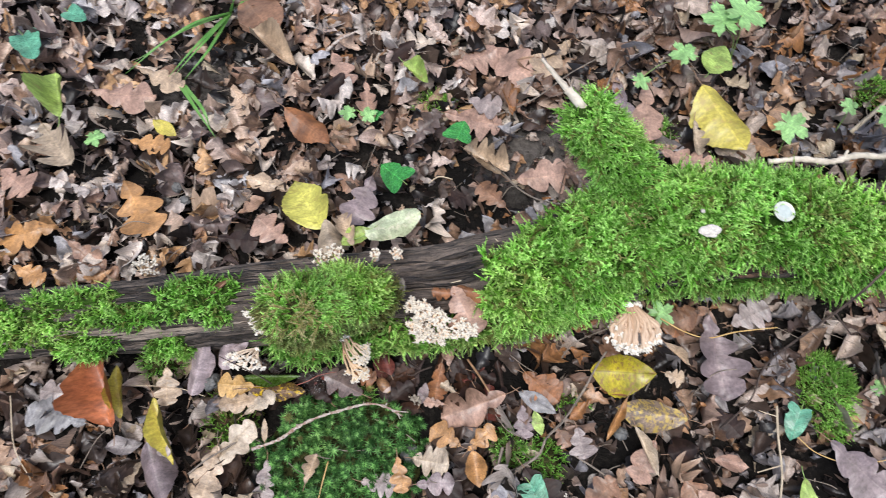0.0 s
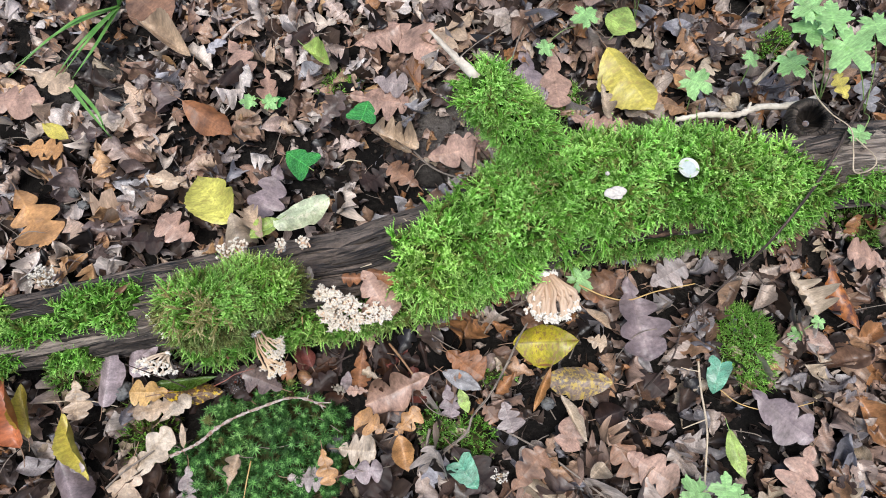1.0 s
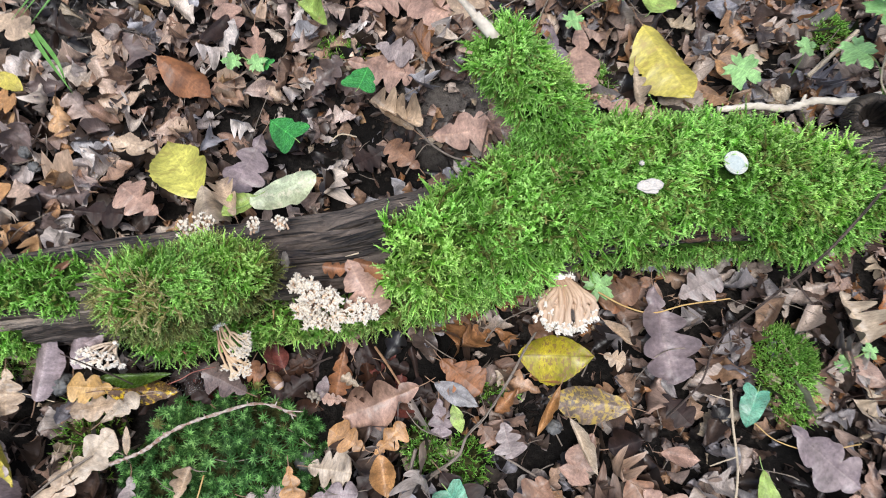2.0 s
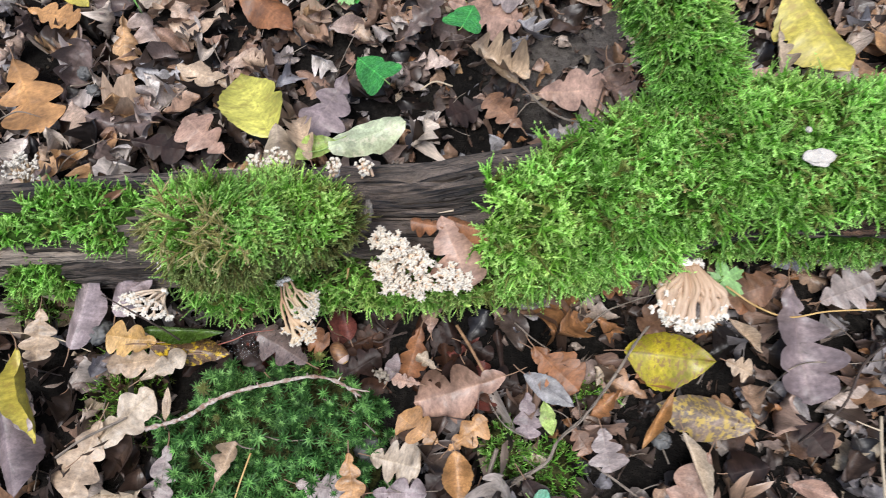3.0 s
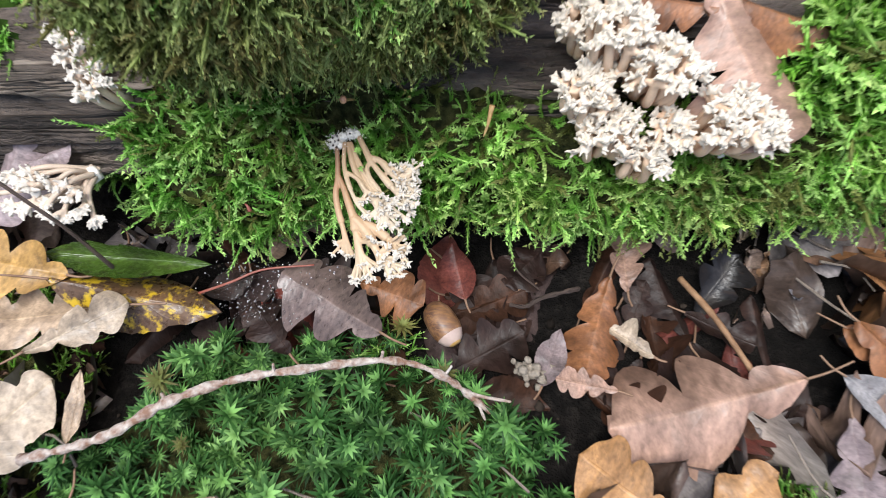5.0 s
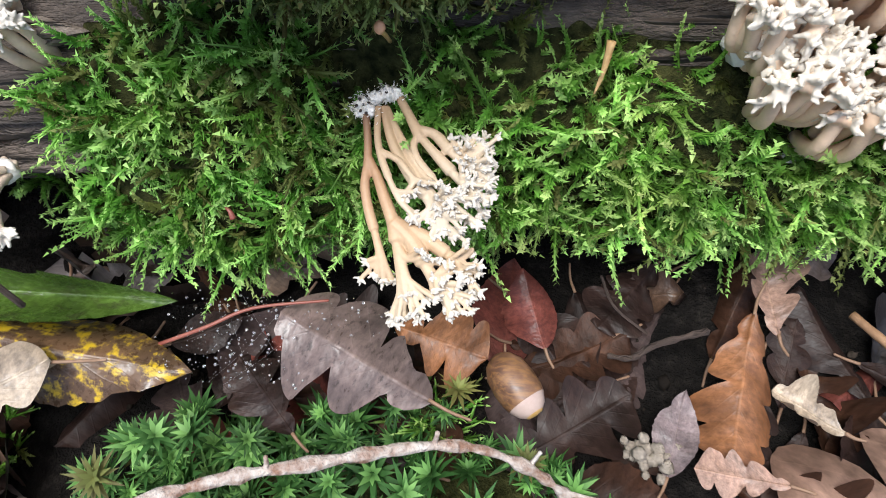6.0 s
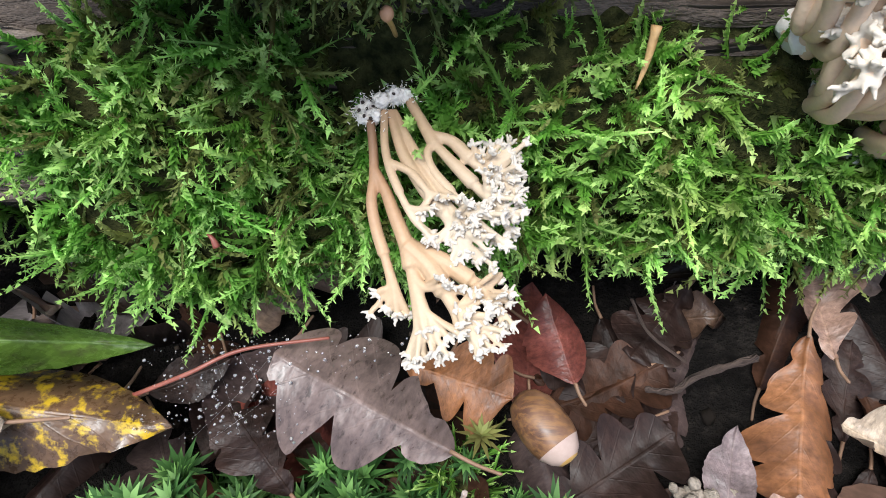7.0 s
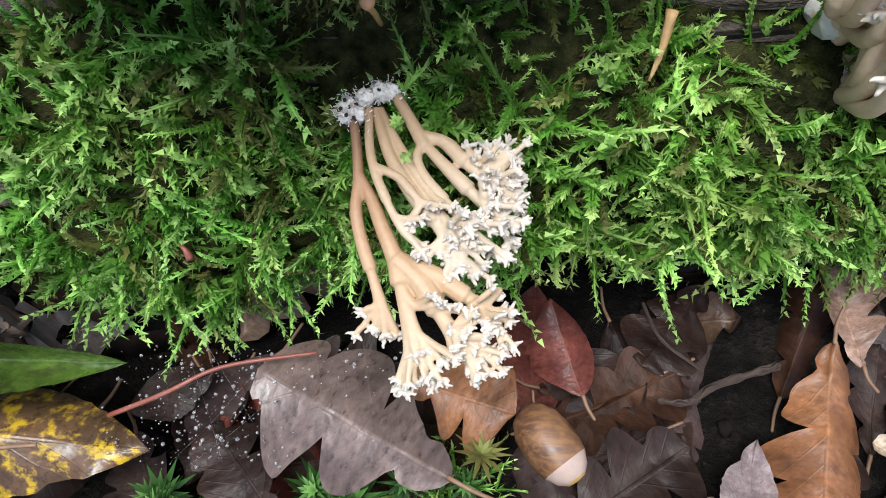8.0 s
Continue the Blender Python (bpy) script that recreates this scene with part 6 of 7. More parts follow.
def broad_coral():
    """The broad drooping coral farther along the log: a webbed, wavy body with white teeth round its lower rim."""
    at, ax, ad, af = coral_frame((0.252, 0.211, 0.074), (0.0, -0.90, -0.43), (0, -0.43, 0.9))
    ax = -ax if ax[0] < 0 else ax
    P = lambda x, d, f=0.0: at + 0.001 * (x * ax + d * ad + f * af)
    rng = np.random.default_rng(8)
    thing = coral_thing("coral_fungus", at, "broad cream coral fungus with white teeth drooping from the mossy log")
    foot = part("foot", blob(Geo(), P(-11, 2, -2), (0.009, 0.006, 0.005), rng, 0.3), "mycelium", thing, "white mycelium foot")
    foot.location = -Vector(at)
    for count, reach, high, r in ((12, 1.0, 3.0, 3.0), (9, 0.84, 7.5, 3.0), (5, 0.66, 9.0, 2.8), (8, 0.90, -3.0, 2.6)):
        for i in range(count):
            g = -1.72 + 3.3 * (i + 0.5) / count + 0.07 * rng.normal()
            k = reach * (1 + 0.05 * rng.normal())
            stem, tips = Geo(), Geo()
            x, d = -4 + 28 * k * math.sin(g), 27 + 30 * k * math.cos(g) + 3 * math.sin(g)
            wave = 2.4 * rng.normal(size=2)
            root = P(-9 + 7 * math.sin(g), 3.5 + rng.random(), 0.2 * high)
            side = P(0.62 * x - 2 + wave[0], 0.38 * d + 3, 0.75 * high + 2 + wave[1])
            low = P(0.92 * x - wave[0], 0.72 * d + 1, high + 1)
            end = P(x, d, high * (1.0 - 0.4 * abs(math.sin(g))))
            tube(stem, [root, side, low, end], r * 0.00085, r * 0.00095, 9, 5)
            way = unit(end - low)
            flat = unit(af + 0.4 * rng.normal(size=3))
            flat = unit(flat - np.dot(flat, way) * way)
            crest(stem, tips, end, way, flat, 5, 0.0038, rng)
            for _ in range(2):
                twin = end + 0.0032 * (rng.normal() * ax - 0.4 * abs(rng.normal()) * ad + 0.6 * rng.normal() * af)
                tube(stem, [low, 0.5 * low + 0.5 * twin + 0.0006 * af, twin], 0.0013, 0.0012, 8, 3)
                crest(stem, tips, twin, unit(twin - low), flat, 4, 0.0034, rng)
            ob = part("branch", stem, "coral_body", thing)
            ob.location = -Vector(at)
            fused(ob, 0.0006, 5)
            fused(part("crown", tips, "coral_white", ob, "white blunt teeth"), 0.00036)
    knob, teeth = Geo(), Geo()
    for x, d, f in ((-1.5, 0.5, 2.0), (1.5, 1.5, 1.5), (-4.0, 1.0, 2.0)):
        end = P(x, d, f)
        tube(knob, [P(-7, 5, 0), 0.5 * (P(-7, 5, 1) + end), end], 0.0016, 0.0014, 8, 3)
        crest(knob, teeth, end, unit(end - P(-7, 5, 0)), af, 4, 0.0026, rng)
    ob = part("branch", knob, "coral_body", thing)
    ob.location = -Vector(at)
    fused(ob, 0.0006, 5)
    fused(part("crown", teeth, "coral_white", ob, "white blunt teeth"), 0.00036)


broad_coral()


def grow(stem, tips, at, way, length, r, rng, levels, fork, up, u0=0.35, white=0, prong=(1.7, 2.9, 0.85, 0.62)):
    """A coral shoot that turns upward and forks; the last shoots end in blunt white prongs."""
    way = unit(way + np.array([0, 0, up]))
    bend = rng.normal(size=3) * 0.10 * length
    end = at + way * length + bend * 0.5
    u1 = u0 + (0.9 - u0) / (levels + 1)
    tube(tips if levels < white else stem, [at - way * r * 1.2, at + way * length * 0.55 + bend, end], r, r * 0.86, 6, 2, span=(0.05, 0.65) if levels < white else (u0, u1))
    run = unit(end - at - way * length * 0.55 - bend)
    s, o = unit(np.cross(run, rng.normal(size=3))), None
    o = np.cross(run, s)
    n = 2 + (rng.random() < 0.45) if levels else 3 + int(rng.random() * 2)
    for j in range(n):
        g = 2 * math.pi * (j + 0.5 * rng.random()) / n
        out = math.cos(g) * s + math.sin(g) * o
        if levels:
            grow(stem, tips, end, run + fork * out, length * rng.uniform(0.55, 0.8), r * 0.78, rng, levels - 1, fork, up, u1, white, prong)
        else:
            p = end + out * r * 0.35
            w = unit(run + 0.55 * out + np.array([0, 0, up]))
            l = r * rng.uniform(prong[0], prong[1])
            tube(tips, [p - run * r * 0.5, p + w * l * 0.6, p + unit(w + 0.3 * run) * l], r * prong[2], r * prong[3], 5, 1, span=(0.45, 1.0))
            if rng.random() < 0.6:
                q = p + w * l * 0.55
                tube(tips, [q, q + unit(w + 0.9 * rng.normal(size=3)) * l * 0.6], r * prong[2] * 0.65, r * prong[3] * 0.7, 5, 1, span=(0.5, 1.0))


def coral_bush(foot, ends, label, r, shoot, levels, fork, up, seed, flesh="coral_rose", sag=0.3, feet=0.004, white=0, prong=(1.7, 2.9, 0.85, 0.62)):
    """A coral of separate main branches, each bowed from the foot to its end, where it forks upward."""
    rng = np.random.default_rng(seed)
    foot = np.asarray(foot, float)
    thing = coral_thing("coral_fungus", foot, label)
    fo = part("foot", blob(Geo(), foot, np.array([1, 1, 0.7]) * feet, rng, 0.25), "mycelium", thing, "white mycelium foot")
    fo.location = -Vector(foot)
    for end in ends:
        end = np.asarray(end, float)
        a = foot + 0.7 * feet * rng.normal(size=3)
        run = end - a
        mid = a + 0.55 * run + np.array([0, 0, -sag * np.linalg.norm(run)]) + 0.06 * np.linalg.norm(run) * rng.normal(size=3)
        stem, tips = Geo(), Geo()
        tube(stem, [a, mid, end], r * 0.85, r * 1.05, 7, 5, span=(0.0, 0.35))
        grow(stem, tips, end, unit(end - mid), shoot * rng.uniform(0.8, 1.2), r * 0.95, rng, levels, fork, up, white=white, prong=prong)
        branch_part(thing, foot, (stem, tips), flesh, "coral_white")
    return thing


def round_about(centre, radius, count, seed, flat=0.35):
    """Ends spread evenly over a disc, a little domed."""
    rng = np.random.default_rng(seed)
    out = []
    for i in range(count):
        g, k = i * 2.4 + 0.3 * rng.random(), math.sqrt((i + 0.5) / count)
        out.append(np.array(centre) + radius * np.array([k * math.cos(g), k * math.sin(g), flat * (0.5 - k * k) + 0.1 * rng.normal()]))
    return out


# the dense white-tipped group on the log: middle of the tips, radius, branches
def lobed_coral(tips_at, radius, count, seed):
    """One coral of the dense group: branches that grow together low down, with crowded white teeth on top."""
    rng = np.random.default_rng(seed)
    x, y, z = tips_at
    foot = np.array([x + max(-0.006, min(0.006, 0.15 * (0.013 - x))), y + 0.014, z - 0.036])
    thing = coral_thing("coral_fungus", foot, "dense peach coral fungus with white teeth growing on the log")
    base = part("foot", blob(Geo(), foot, (0.006, 0.006, 0.004), rng, 0.25), "mycelium", thing, "white mycelium foot")
    base.location = -Vector(foot)
    for end in round_about((x, y, z - 0.008), radius, count, seed, 0.5):
        stem, tips = Geo(), Geo()
        run = end - foot
        side = unit(np.array([end[0] - x, end[1] - y, 0.0])) * radius * 0.25
        mid = foot + 0.55 * run + side + 0.0012 * rng.normal(size=3) - np.array([0, 0.003, 0.002])
        tube(stem, [foot + 0.35 * side + 0.002 * rng.normal(size=3), mid, end], 0.0019, 0.0017, 8, 5)
        way = unit(0.55 * unit(end - mid) + 0.6 * unit(side) * rng.random() + np.array([0, -0.15, 0.7]))
        for _ in range(5):
            out = unit(way + 0.60 * rng.normal(size=3))
            tip = end + out * rng.uniform(0.0020, 0.0042)
            tube(stem, [mid + 0.5 * (end - mid), end + 0.0004 * rng.normal(size=3), tip], 0.0013, 0.0010, 7, 3)
            flat = unit(np.cross(out, rng.normal(size=3)))
            crest(stem, tips, tip, unit(out + np.array([0, 0, 0.4])), flat, 4, 0.0021, rng)
        ob = part("branch", stem, "coral_rose", thing)
        ob.location = -Vector(foot)
        fused(ob, 0.0005, 4)
        fused(part("crown", tips, "coral_white", ob, "white blunt teeth"), 0.00034)


for seed, (x, y, z, radius, count) in enumerate([(-0.006, 0.192, 0.140, 0.0100, 15), (-0.016, 0.201, 0.134, 0.006, 8), (-0.011, 0.180, 0.125, 0.0090, 13), (0.011, 0.185, 0.132, 0.0095, 14), (-0.003, 0.173, 0.113, 0.0098, 15),
                                                 (0.020, 0.175, 0.112, 0.0062, 8), (0.038, 0.175, 0.121, 0.0100, 15), (0.012, 0.169, 0.103, 0.006, 7), (0.051, 0.176, 0.113, 0.006, 7)], 60):
    lobed_coral((x, y, z), radius, count, seed)


def flat_coral(foot, ends):
    """A low coral spread like antlers, with flat white fans."""
    rng = np.random.default_rng(6)
    foot, up = np.array(foot), unit((0.0, -0.45, 0.9))
    thing = coral_thing("coral_fungus", foot, "flattened white antler-like coral fungus beside the log")
    base = part("foot", blob(Geo(), foot, (0.004, 0.004, 0.003), rng, 0.25), "mycelium", thing, "white mycelium foot")
    base.location = -Vector(foot)
    for end in ends:
        stem, tips = Geo(), Geo()
        end = np.array(end)
        mid = foot + 0.5 * (end - foot) + 0.002 * rng.normal(size=3) + 0.002 * up
        tube(stem, [foot + 0.0015 * rng.normal(size=3), mid, end], 0.0013, 0.0011, 8, 5)
        for _ in range(4):
            way = unit(end - mid + 0.004 * rng.normal(size=3) * (1, 1, 0.4))
            tip = end + way * rng.uniform(0.000, 0.005)
            tube(stem, [mid + 0.6 * (end - mid), end, tip], 0.0010, 0.0008, 7, 3)
            crest(stem, tips, tip, way, unit(up + 0.3 * rng.normal(size=3)), 5, 0.0023, rng)
        ob = part("branch", stem, "coral_body", thing)
        ob.location = -Vector(foot)
        fused(ob, 0.0004, 4)
        fused(part("crown", tips, "coral_white", ob, "white blunt teeth"), 0.00028)


flat_coral((-0.203, 0.170, 0.050), [(-0.230, 0.164, 0.056), (-0.223, 0.162, 0.057), (-0.233, 0.156, 0.055), (-0.227, 0.152, 0.053), (-0.220, 0.152, 0.054), (-0.212, 0.154, 0.056), (-0.206, 0.151, 0.055), (-0.199, 0.154, 0.055), (-0.195, 0.150, 0.053), (-0.217, 0.159, 0.058), (-0.211, 0.162, 0.058), (-0.203, 0.159, 0.057), (-0.221, 0.166, 0.056)])
lobed_coral((-0.197, 0.201, 0.104), 0.009, 11, 71)
lobed_coral((-0.190, 0.190, 0.097), 0.007, 8, 72)
for x, y, z, high, spread, count, words, seed in ((-0.104, 0.264, 0.106, 0.016, 0.008, 22, "small cream coral fungus behind the moss cushion", 9), (-0.121, 0.262, 0.104, 0.013, 0.007, 16, "small cream coral fungus behind the moss cushion", 10),
                                                  (-0.034, 0.264, 0.110, 0.008, 0.005, 12, "tiny cream coral fungus on the log", 11), (-0.058, 0.262, 0.110, 0.009, 0.004, 10, "tiny cream coral fungus on the log", 12)):
    coral_bush((x, y, z), round_about((x, y + 0.001, z + high * 0.5), spread, count, seed), words, 0.0014, high * 0.32, 1, 0.45, 0.7, seed, "coral_pink", 0.0, 0.004, prong=(1.2, 1.9, 0.85, 0.62))
coral_bush((-0.347, 0.274, 0.036), round_about((-0.345, 0.277, 0.048), 0.010, 20, 13), "white coral fungus behind the log", 0.0013, 0.006, 1, 0.6, 0.25, 13, "coral_cream", 0.05, 0.004, white=1)
coral_bush((0.159, -0.007, 0.008), round_about((0.159, -0.008, 0.016), 0.005, 10, 14), "tiny white coral fungus in the litter", 0.0009, 0.005, 1, 0.6, 0.3, 14, "coral_cream", 0.0, 0.003, white=1)


# ---- twigs ----
def twig(name, pts, r0, r1, material, label, knobs=0.25, spurs=(), seed=1, category="twig"):
    """A twig along a few points, with knots and short side spurs."""
    rng = np.random.default_rng(seed)
    ob = tagged(part(name, tube(Geo(), pts, r0, r1, 8, 8, knobs, rng), material), label, category, "twigs on the ground")
    p = smooth_path(pts, 8)
    for s, length, way in spurs:
        i = int(s * (len(p) - 1))
        a = p[i]
        r = (r0 + (r1 - r0) * s) * 0.7
        part("side_twig", tube(Geo(), [a, a + np.asarray(way) * length * 0.5, a + np.asarray(way) * length + (0, 0, 0.002)], r, r * 0.6, 6, 3, 0.4, rng), material, ob)
    return ob


twig("twig", [(-0.204, 0.058, 0.034), (-0.172, 0.067, 0.044), (-0.15, 0.08, 0.05), (-0.128, 0.09, 0.05), (-0.105, 0.097, 0.046), (-0.073, 0.106, 0.036), (-0.052, 0.104, 0.026), (-0.032, 0.094, 0.014)], 0.00158, 0.00122, "patchy_twig", "knobbly grey twig arched over haircap moss", spurs=[(0.93, 0.022, (0.8, -0.1, -0.05)), (0.97, 0.01, (0.3, -0.7, 0)), (0.87, 0.006, (0.5, 0.6, 0.2)), (0.3, 0.004, (-0.2, 0.6, 0.4)), (0.52, 0.004, (0.1, 0.6, 0.4)), (0.7, 0.004, (0.2, 0.6, 0.4))], seed=4, knobs=1.1)
twig("twig", [(-0.279, 0.033, 0.02), (-0.259, 0.048, 0.024), (-0.226, 0.067, 0.024)], 0.0013, 0.00101, "grey_twig", "thin grey twig in the litter", seed=5)
twig("twig", [(0.764, 0.457, 0.12), (0.696, 0.4, 0.1), (0.583, 0.285, 0.13), (0.525, 0.23, 0.12), (0.493, 0.202, 0.1), (0.458, 0.176, 0.06), (0.412, 0.142, 0.035), (0.389, 0.101, 0.025), (0.348, 0.068, 0.02)], 0.00202, 0.00101, "dark_twig", "long dark twig leaning over the log", spurs=[(0.55, 0.04, (0.55, -0.6, -0.4)), (0.7, 0.03, (-0.2, -0.9, 0))], seed=6, knobs=0.2)
twig("twig", [(0.218, 0.162, 0.034), (0.205, 0.145, 0.032), (0.189, 0.12, 0.03), (0.162, 0.084, 0.026), (0.139, 0.063, 0.024), (0.127, 0.043, 0.022), (0.09, 0.022, 0.018), (0.068, 0.007, 0.016)], 0.00115, 0.0016, "grey_twig", "grey twig on the litter", seed=7, knobs=0.5, spurs=[(0.05, 0.007, (0.5, 0.6, 0.3)), (0.75, 0.05, (-0.75, -0.5, 0))])
twig("twig", [(0.087, 0.054, 0.02), (0.081, 0.035, 0.02), (0.078, 0.013, 0.016)], 0.00187, 0.00202, "grey_twig", "short grey twig on the litter", seed=8)
twig("dry_straw", [(0.418, 0.093, 0.03), (0.413, 0.059, 0.03), (0.41, 0.014, 0.028), (0.4, -0.023, 0.026), (0.387, -0.065, 0.026)], 0.0013, 0.00115, "pale_twig", "bleached pale plant stem on the litter", seed=9, knobs=0.1, category='stem', spurs=[(0.12, 0.024, (-0.9, 0.3, 0)), (0.44, 0.032, (-0.95, -0.22, 0))])
twig("twig", [(0.452, 0.404, 0.06), (0.49, 0.402, 0.07), (0.524, 0.395, 0.075), (0.558, 0.401, 0.08), (0.592, 0.399, 0.08), (0.64, 0.408, 0.075)], 0.0034, 0.0046, "peeled_grey", "pale peeled crooked stick lying along the log", seed=10, knobs=0.5, spurs=[(0.5, 0.012, (0.3, 0.7, 0.4))])
twig("twig", [(0.166, 0.047, 0.016), (0.215, 0.013, 0.016), (0.255, -0.024, 0.016), (0.289, -0.056, 0.016)], 0.00115, 0.00115, "grey_twig", "straight grey twig on the litter", seed=11, knobs=0.15)
twig("dry_straw", [(0.289, 0.201, 0.04), (0.32, 0.186, 0.03), (0.351, 0.179, 0.024), (0.388, 0.186, 0.024), (0.441, 0.191, 0.022)], 0.00094, 0.00079, "straw", "bent straw-coloured stalk beside a fungus", seed=12, knobs=0.1, category='stem')
twig("dry_straw", [(0.44, 0.057, 0.022), (0.461, 0.038, 0.02), (0.5, 0.025, 0.02), (0.551, 0.029, 0.02)], 0.00072, 0.00058, "straw", "curved straw-coloured stalk on the litter", seed=13, knobs=0.1, category='stem')
twig("twig", [(0.108, 0.418, 0.012), (0.126, 0.394, 0.014), (0.15, 0.374, 0.02), (0.176, 0.352, 0.05)], 0.00122, 0.00101, "grey_twig", "thin pale grey twig behind the log", seed=14, knobs=0.3)
twig("twig", [(0.162, 0.154, 0.012), (0.185, 0.178, 0.02), (0.229, 0.191, 0.05)], 0.00079, 0.00065, "grey_twig", "thin twig reaching up to a fungus", seed=15, knobs=0.2)
twig("twig", [(0.006, 0.402, 0.014), (0.02, 0.41, 0.018), (0.038, 0.407, 0.016)], 0.00094, 0.00086, "pale_twig", "short pale curved twig", seed=16, knobs=0.1)
twig("twig", [(0.104, 0.503, 0.02), (0.157, 0.523, 0.03), (0.208, 0.557, 0.04), (0.263, 0.589, 0.04)], 0.00101, 0.00086, "grey_twig", "thin twig behind the branch stub", seed=17, knobs=0.2)
twig("twig", [(0.25, 0.511, 0.02), (0.267, 0.556, 0.02), (0.291, 0.604, 0.02)], 0.0013, 0.00101, "grey_twig", "grey twig on the litter", seed=18, knobs=0.2)
twig("twig", [(-0.025, 0.145, 0.004), (-0.018, 0.144, 0.006), (-0.011, 0.148, 0.008), (0.005, 0.153, 0.01)], 0.0008, 0.0011, "dark_twig", "short stubby brown twig under the hanging moss", seed=19, knobs=0.5)
twig("dry_straw", [(-0.161, 0.132, 0.02), (-0.144, 0.136, 0.028), (-0.131, 0.142, 0.03), (-0.11, 0.146, 0.03)], 0.00065, 0.00043, "red_stem", "thin red stalk under the hanging moss", seed=20, knobs=0.05, category='stem')
twig("twig", [(-0.026, 0.173, 0.004), (-0.022, 0.162, 0.004), (-0.011, 0.155, 0.0)], 0.0005, 0.00043, "dark_twig", "thin dark twig under the moss", seed=21, knobs=0.2)
twig("twig", [(0.05, 0.161, 0.012), (0.062, 0.141, 0.018), (0.076, 0.116, 0.02)], 0.00151, 0.00122, "brown_stick", "short brown stick beside the log", seed=22, knobs=0.2)
twig("twig", [(-0.358, 0.137, 0.02), (-0.305, 0.133, 0.022), (-0.268, 0.122, 0.02)], 0.00058, 0.0005, "pale_twig", "thin pale stem on the litter", seed=23, knobs=0.1)
twig("dry_straw", [(-0.116, 0.042, 0.036), (-0.122, 0.02, 0.034), (-0.127, 0.0, 0.03)], 0.00079, 0.00058, "straw", "yellow grass stalk in haircap moss", seed=24, knobs=0.1, category='stem')
twig("twig", [(-0.611, 0.692, 0.015), (-0.582, 0.622, 0.015), (-0.537, 0.557, 0.012)], 0.00158, 0.00115, "dark_twig", "dark twig on the litter", seed=25, knobs=0.2)
twig("twig", [(-0.499, 0.128, 0.02), (-0.484, 0.069, 0.02), (-0.46, 0.031, 0.016)], 0.00079, 0.00065, "pale_twig", "thin pale stem on the litter", seed=26, knobs=0.1)
twig("twig", [(0.579, 0.452, 0.05), (0.613, 0.478, 0.06), (0.641, 0.5, 0.07)], 0.00302, 0.00259, "pale_twig", "short thick weathered stick", seed=27, knobs=0.2)
twig("vine", [(0.608, 0.424, 0.14), (0.6, 0.391, 0.13), (0.604, 0.353, 0.14), (0.622, 0.33, 0.14), (0.623, 0.303, 0.13), (0.62, 0.28, 0.125), (0.644, 0.283, 0.12), (0.656, 0.297, 0.12), (0.628, 0.319, 0.135)], 0.00094, 0.00072, "pale_twig", "thin looping vine stem over the log", seed=28, knobs=0.1, category='vine')
twig("dry_straw", [(-0.231, 0.153, 0.1), (-0.218, 0.147, 0.09), (-0.205, 0.141, 0.08), (-0.192, 0.135, 0.07), (-0.183, 0.13, 0.05)], 0.00058, 0.00086, "dark_twig", "thin dark stem in front of a fungus", seed=29, knobs=0.15, category='stem')
twig("twig", [(0.1, 0.169, 0.01), (0.119, 0.152, 0.012), (0.135, 0.141, 0.014)], 0.00065, 0.00058, "grey_twig", "thin twig beside the log", seed=30, knobs=0.2)
twig("twig", [(0.318, 0.106, 0.02), (0.355, 0.136, 0.024), (0.403, 0.138, 0.03), (0.441, 0.145, 0.03)], 0.00065, 0.00058, "grey_twig", "thin forked twig on the litter", seed=31, knobs=0.2)


# two wet black leaves, a curled lime leaf and pink leaves among the litter behind the log
fallen("oblong", "dark", (-0.061, 0.595, 0.024), (-0.009, 0.626, 0.024), 0.45, "blue-black wet leaf on the litter", cup=-0.4)
fallen("oblong", "dark", (-0.143, 0.538, 0.024), (-0.111, 0.573, 0.024), 0.5, "blue-black wet leaf on the litter", cup=-0.4)
fallen("ovate", "lime", (-0.026, 0.584, 0.032), (0.008, 0.548, 0.034), 0.5, "lime-green curled leaf on the litter", cup=1.0, stalk="green_stem")
fallen("oak", "pink", (0.043, 0.582, 0.026), (0.110, 0.610, 0.026), 0.66, "pinkish-brown oak leaf on the litter", cup=-0.3)
fallen("oak", "tan", (-0.090, 0.300, 0.052), (-0.108, 0.345, 0.045), 0.6, "dried tan oak leaf leaning on the log", cup=0.8)
twig("twig", [(-0.137, 0.610, 0.024), (-0.118, 0.628, 0.026), (-0.096, 0.642, 0.024)], 0.0022, 0.0016, "patchy_twig", "short lichen-pale stick on the litter", seed=61)


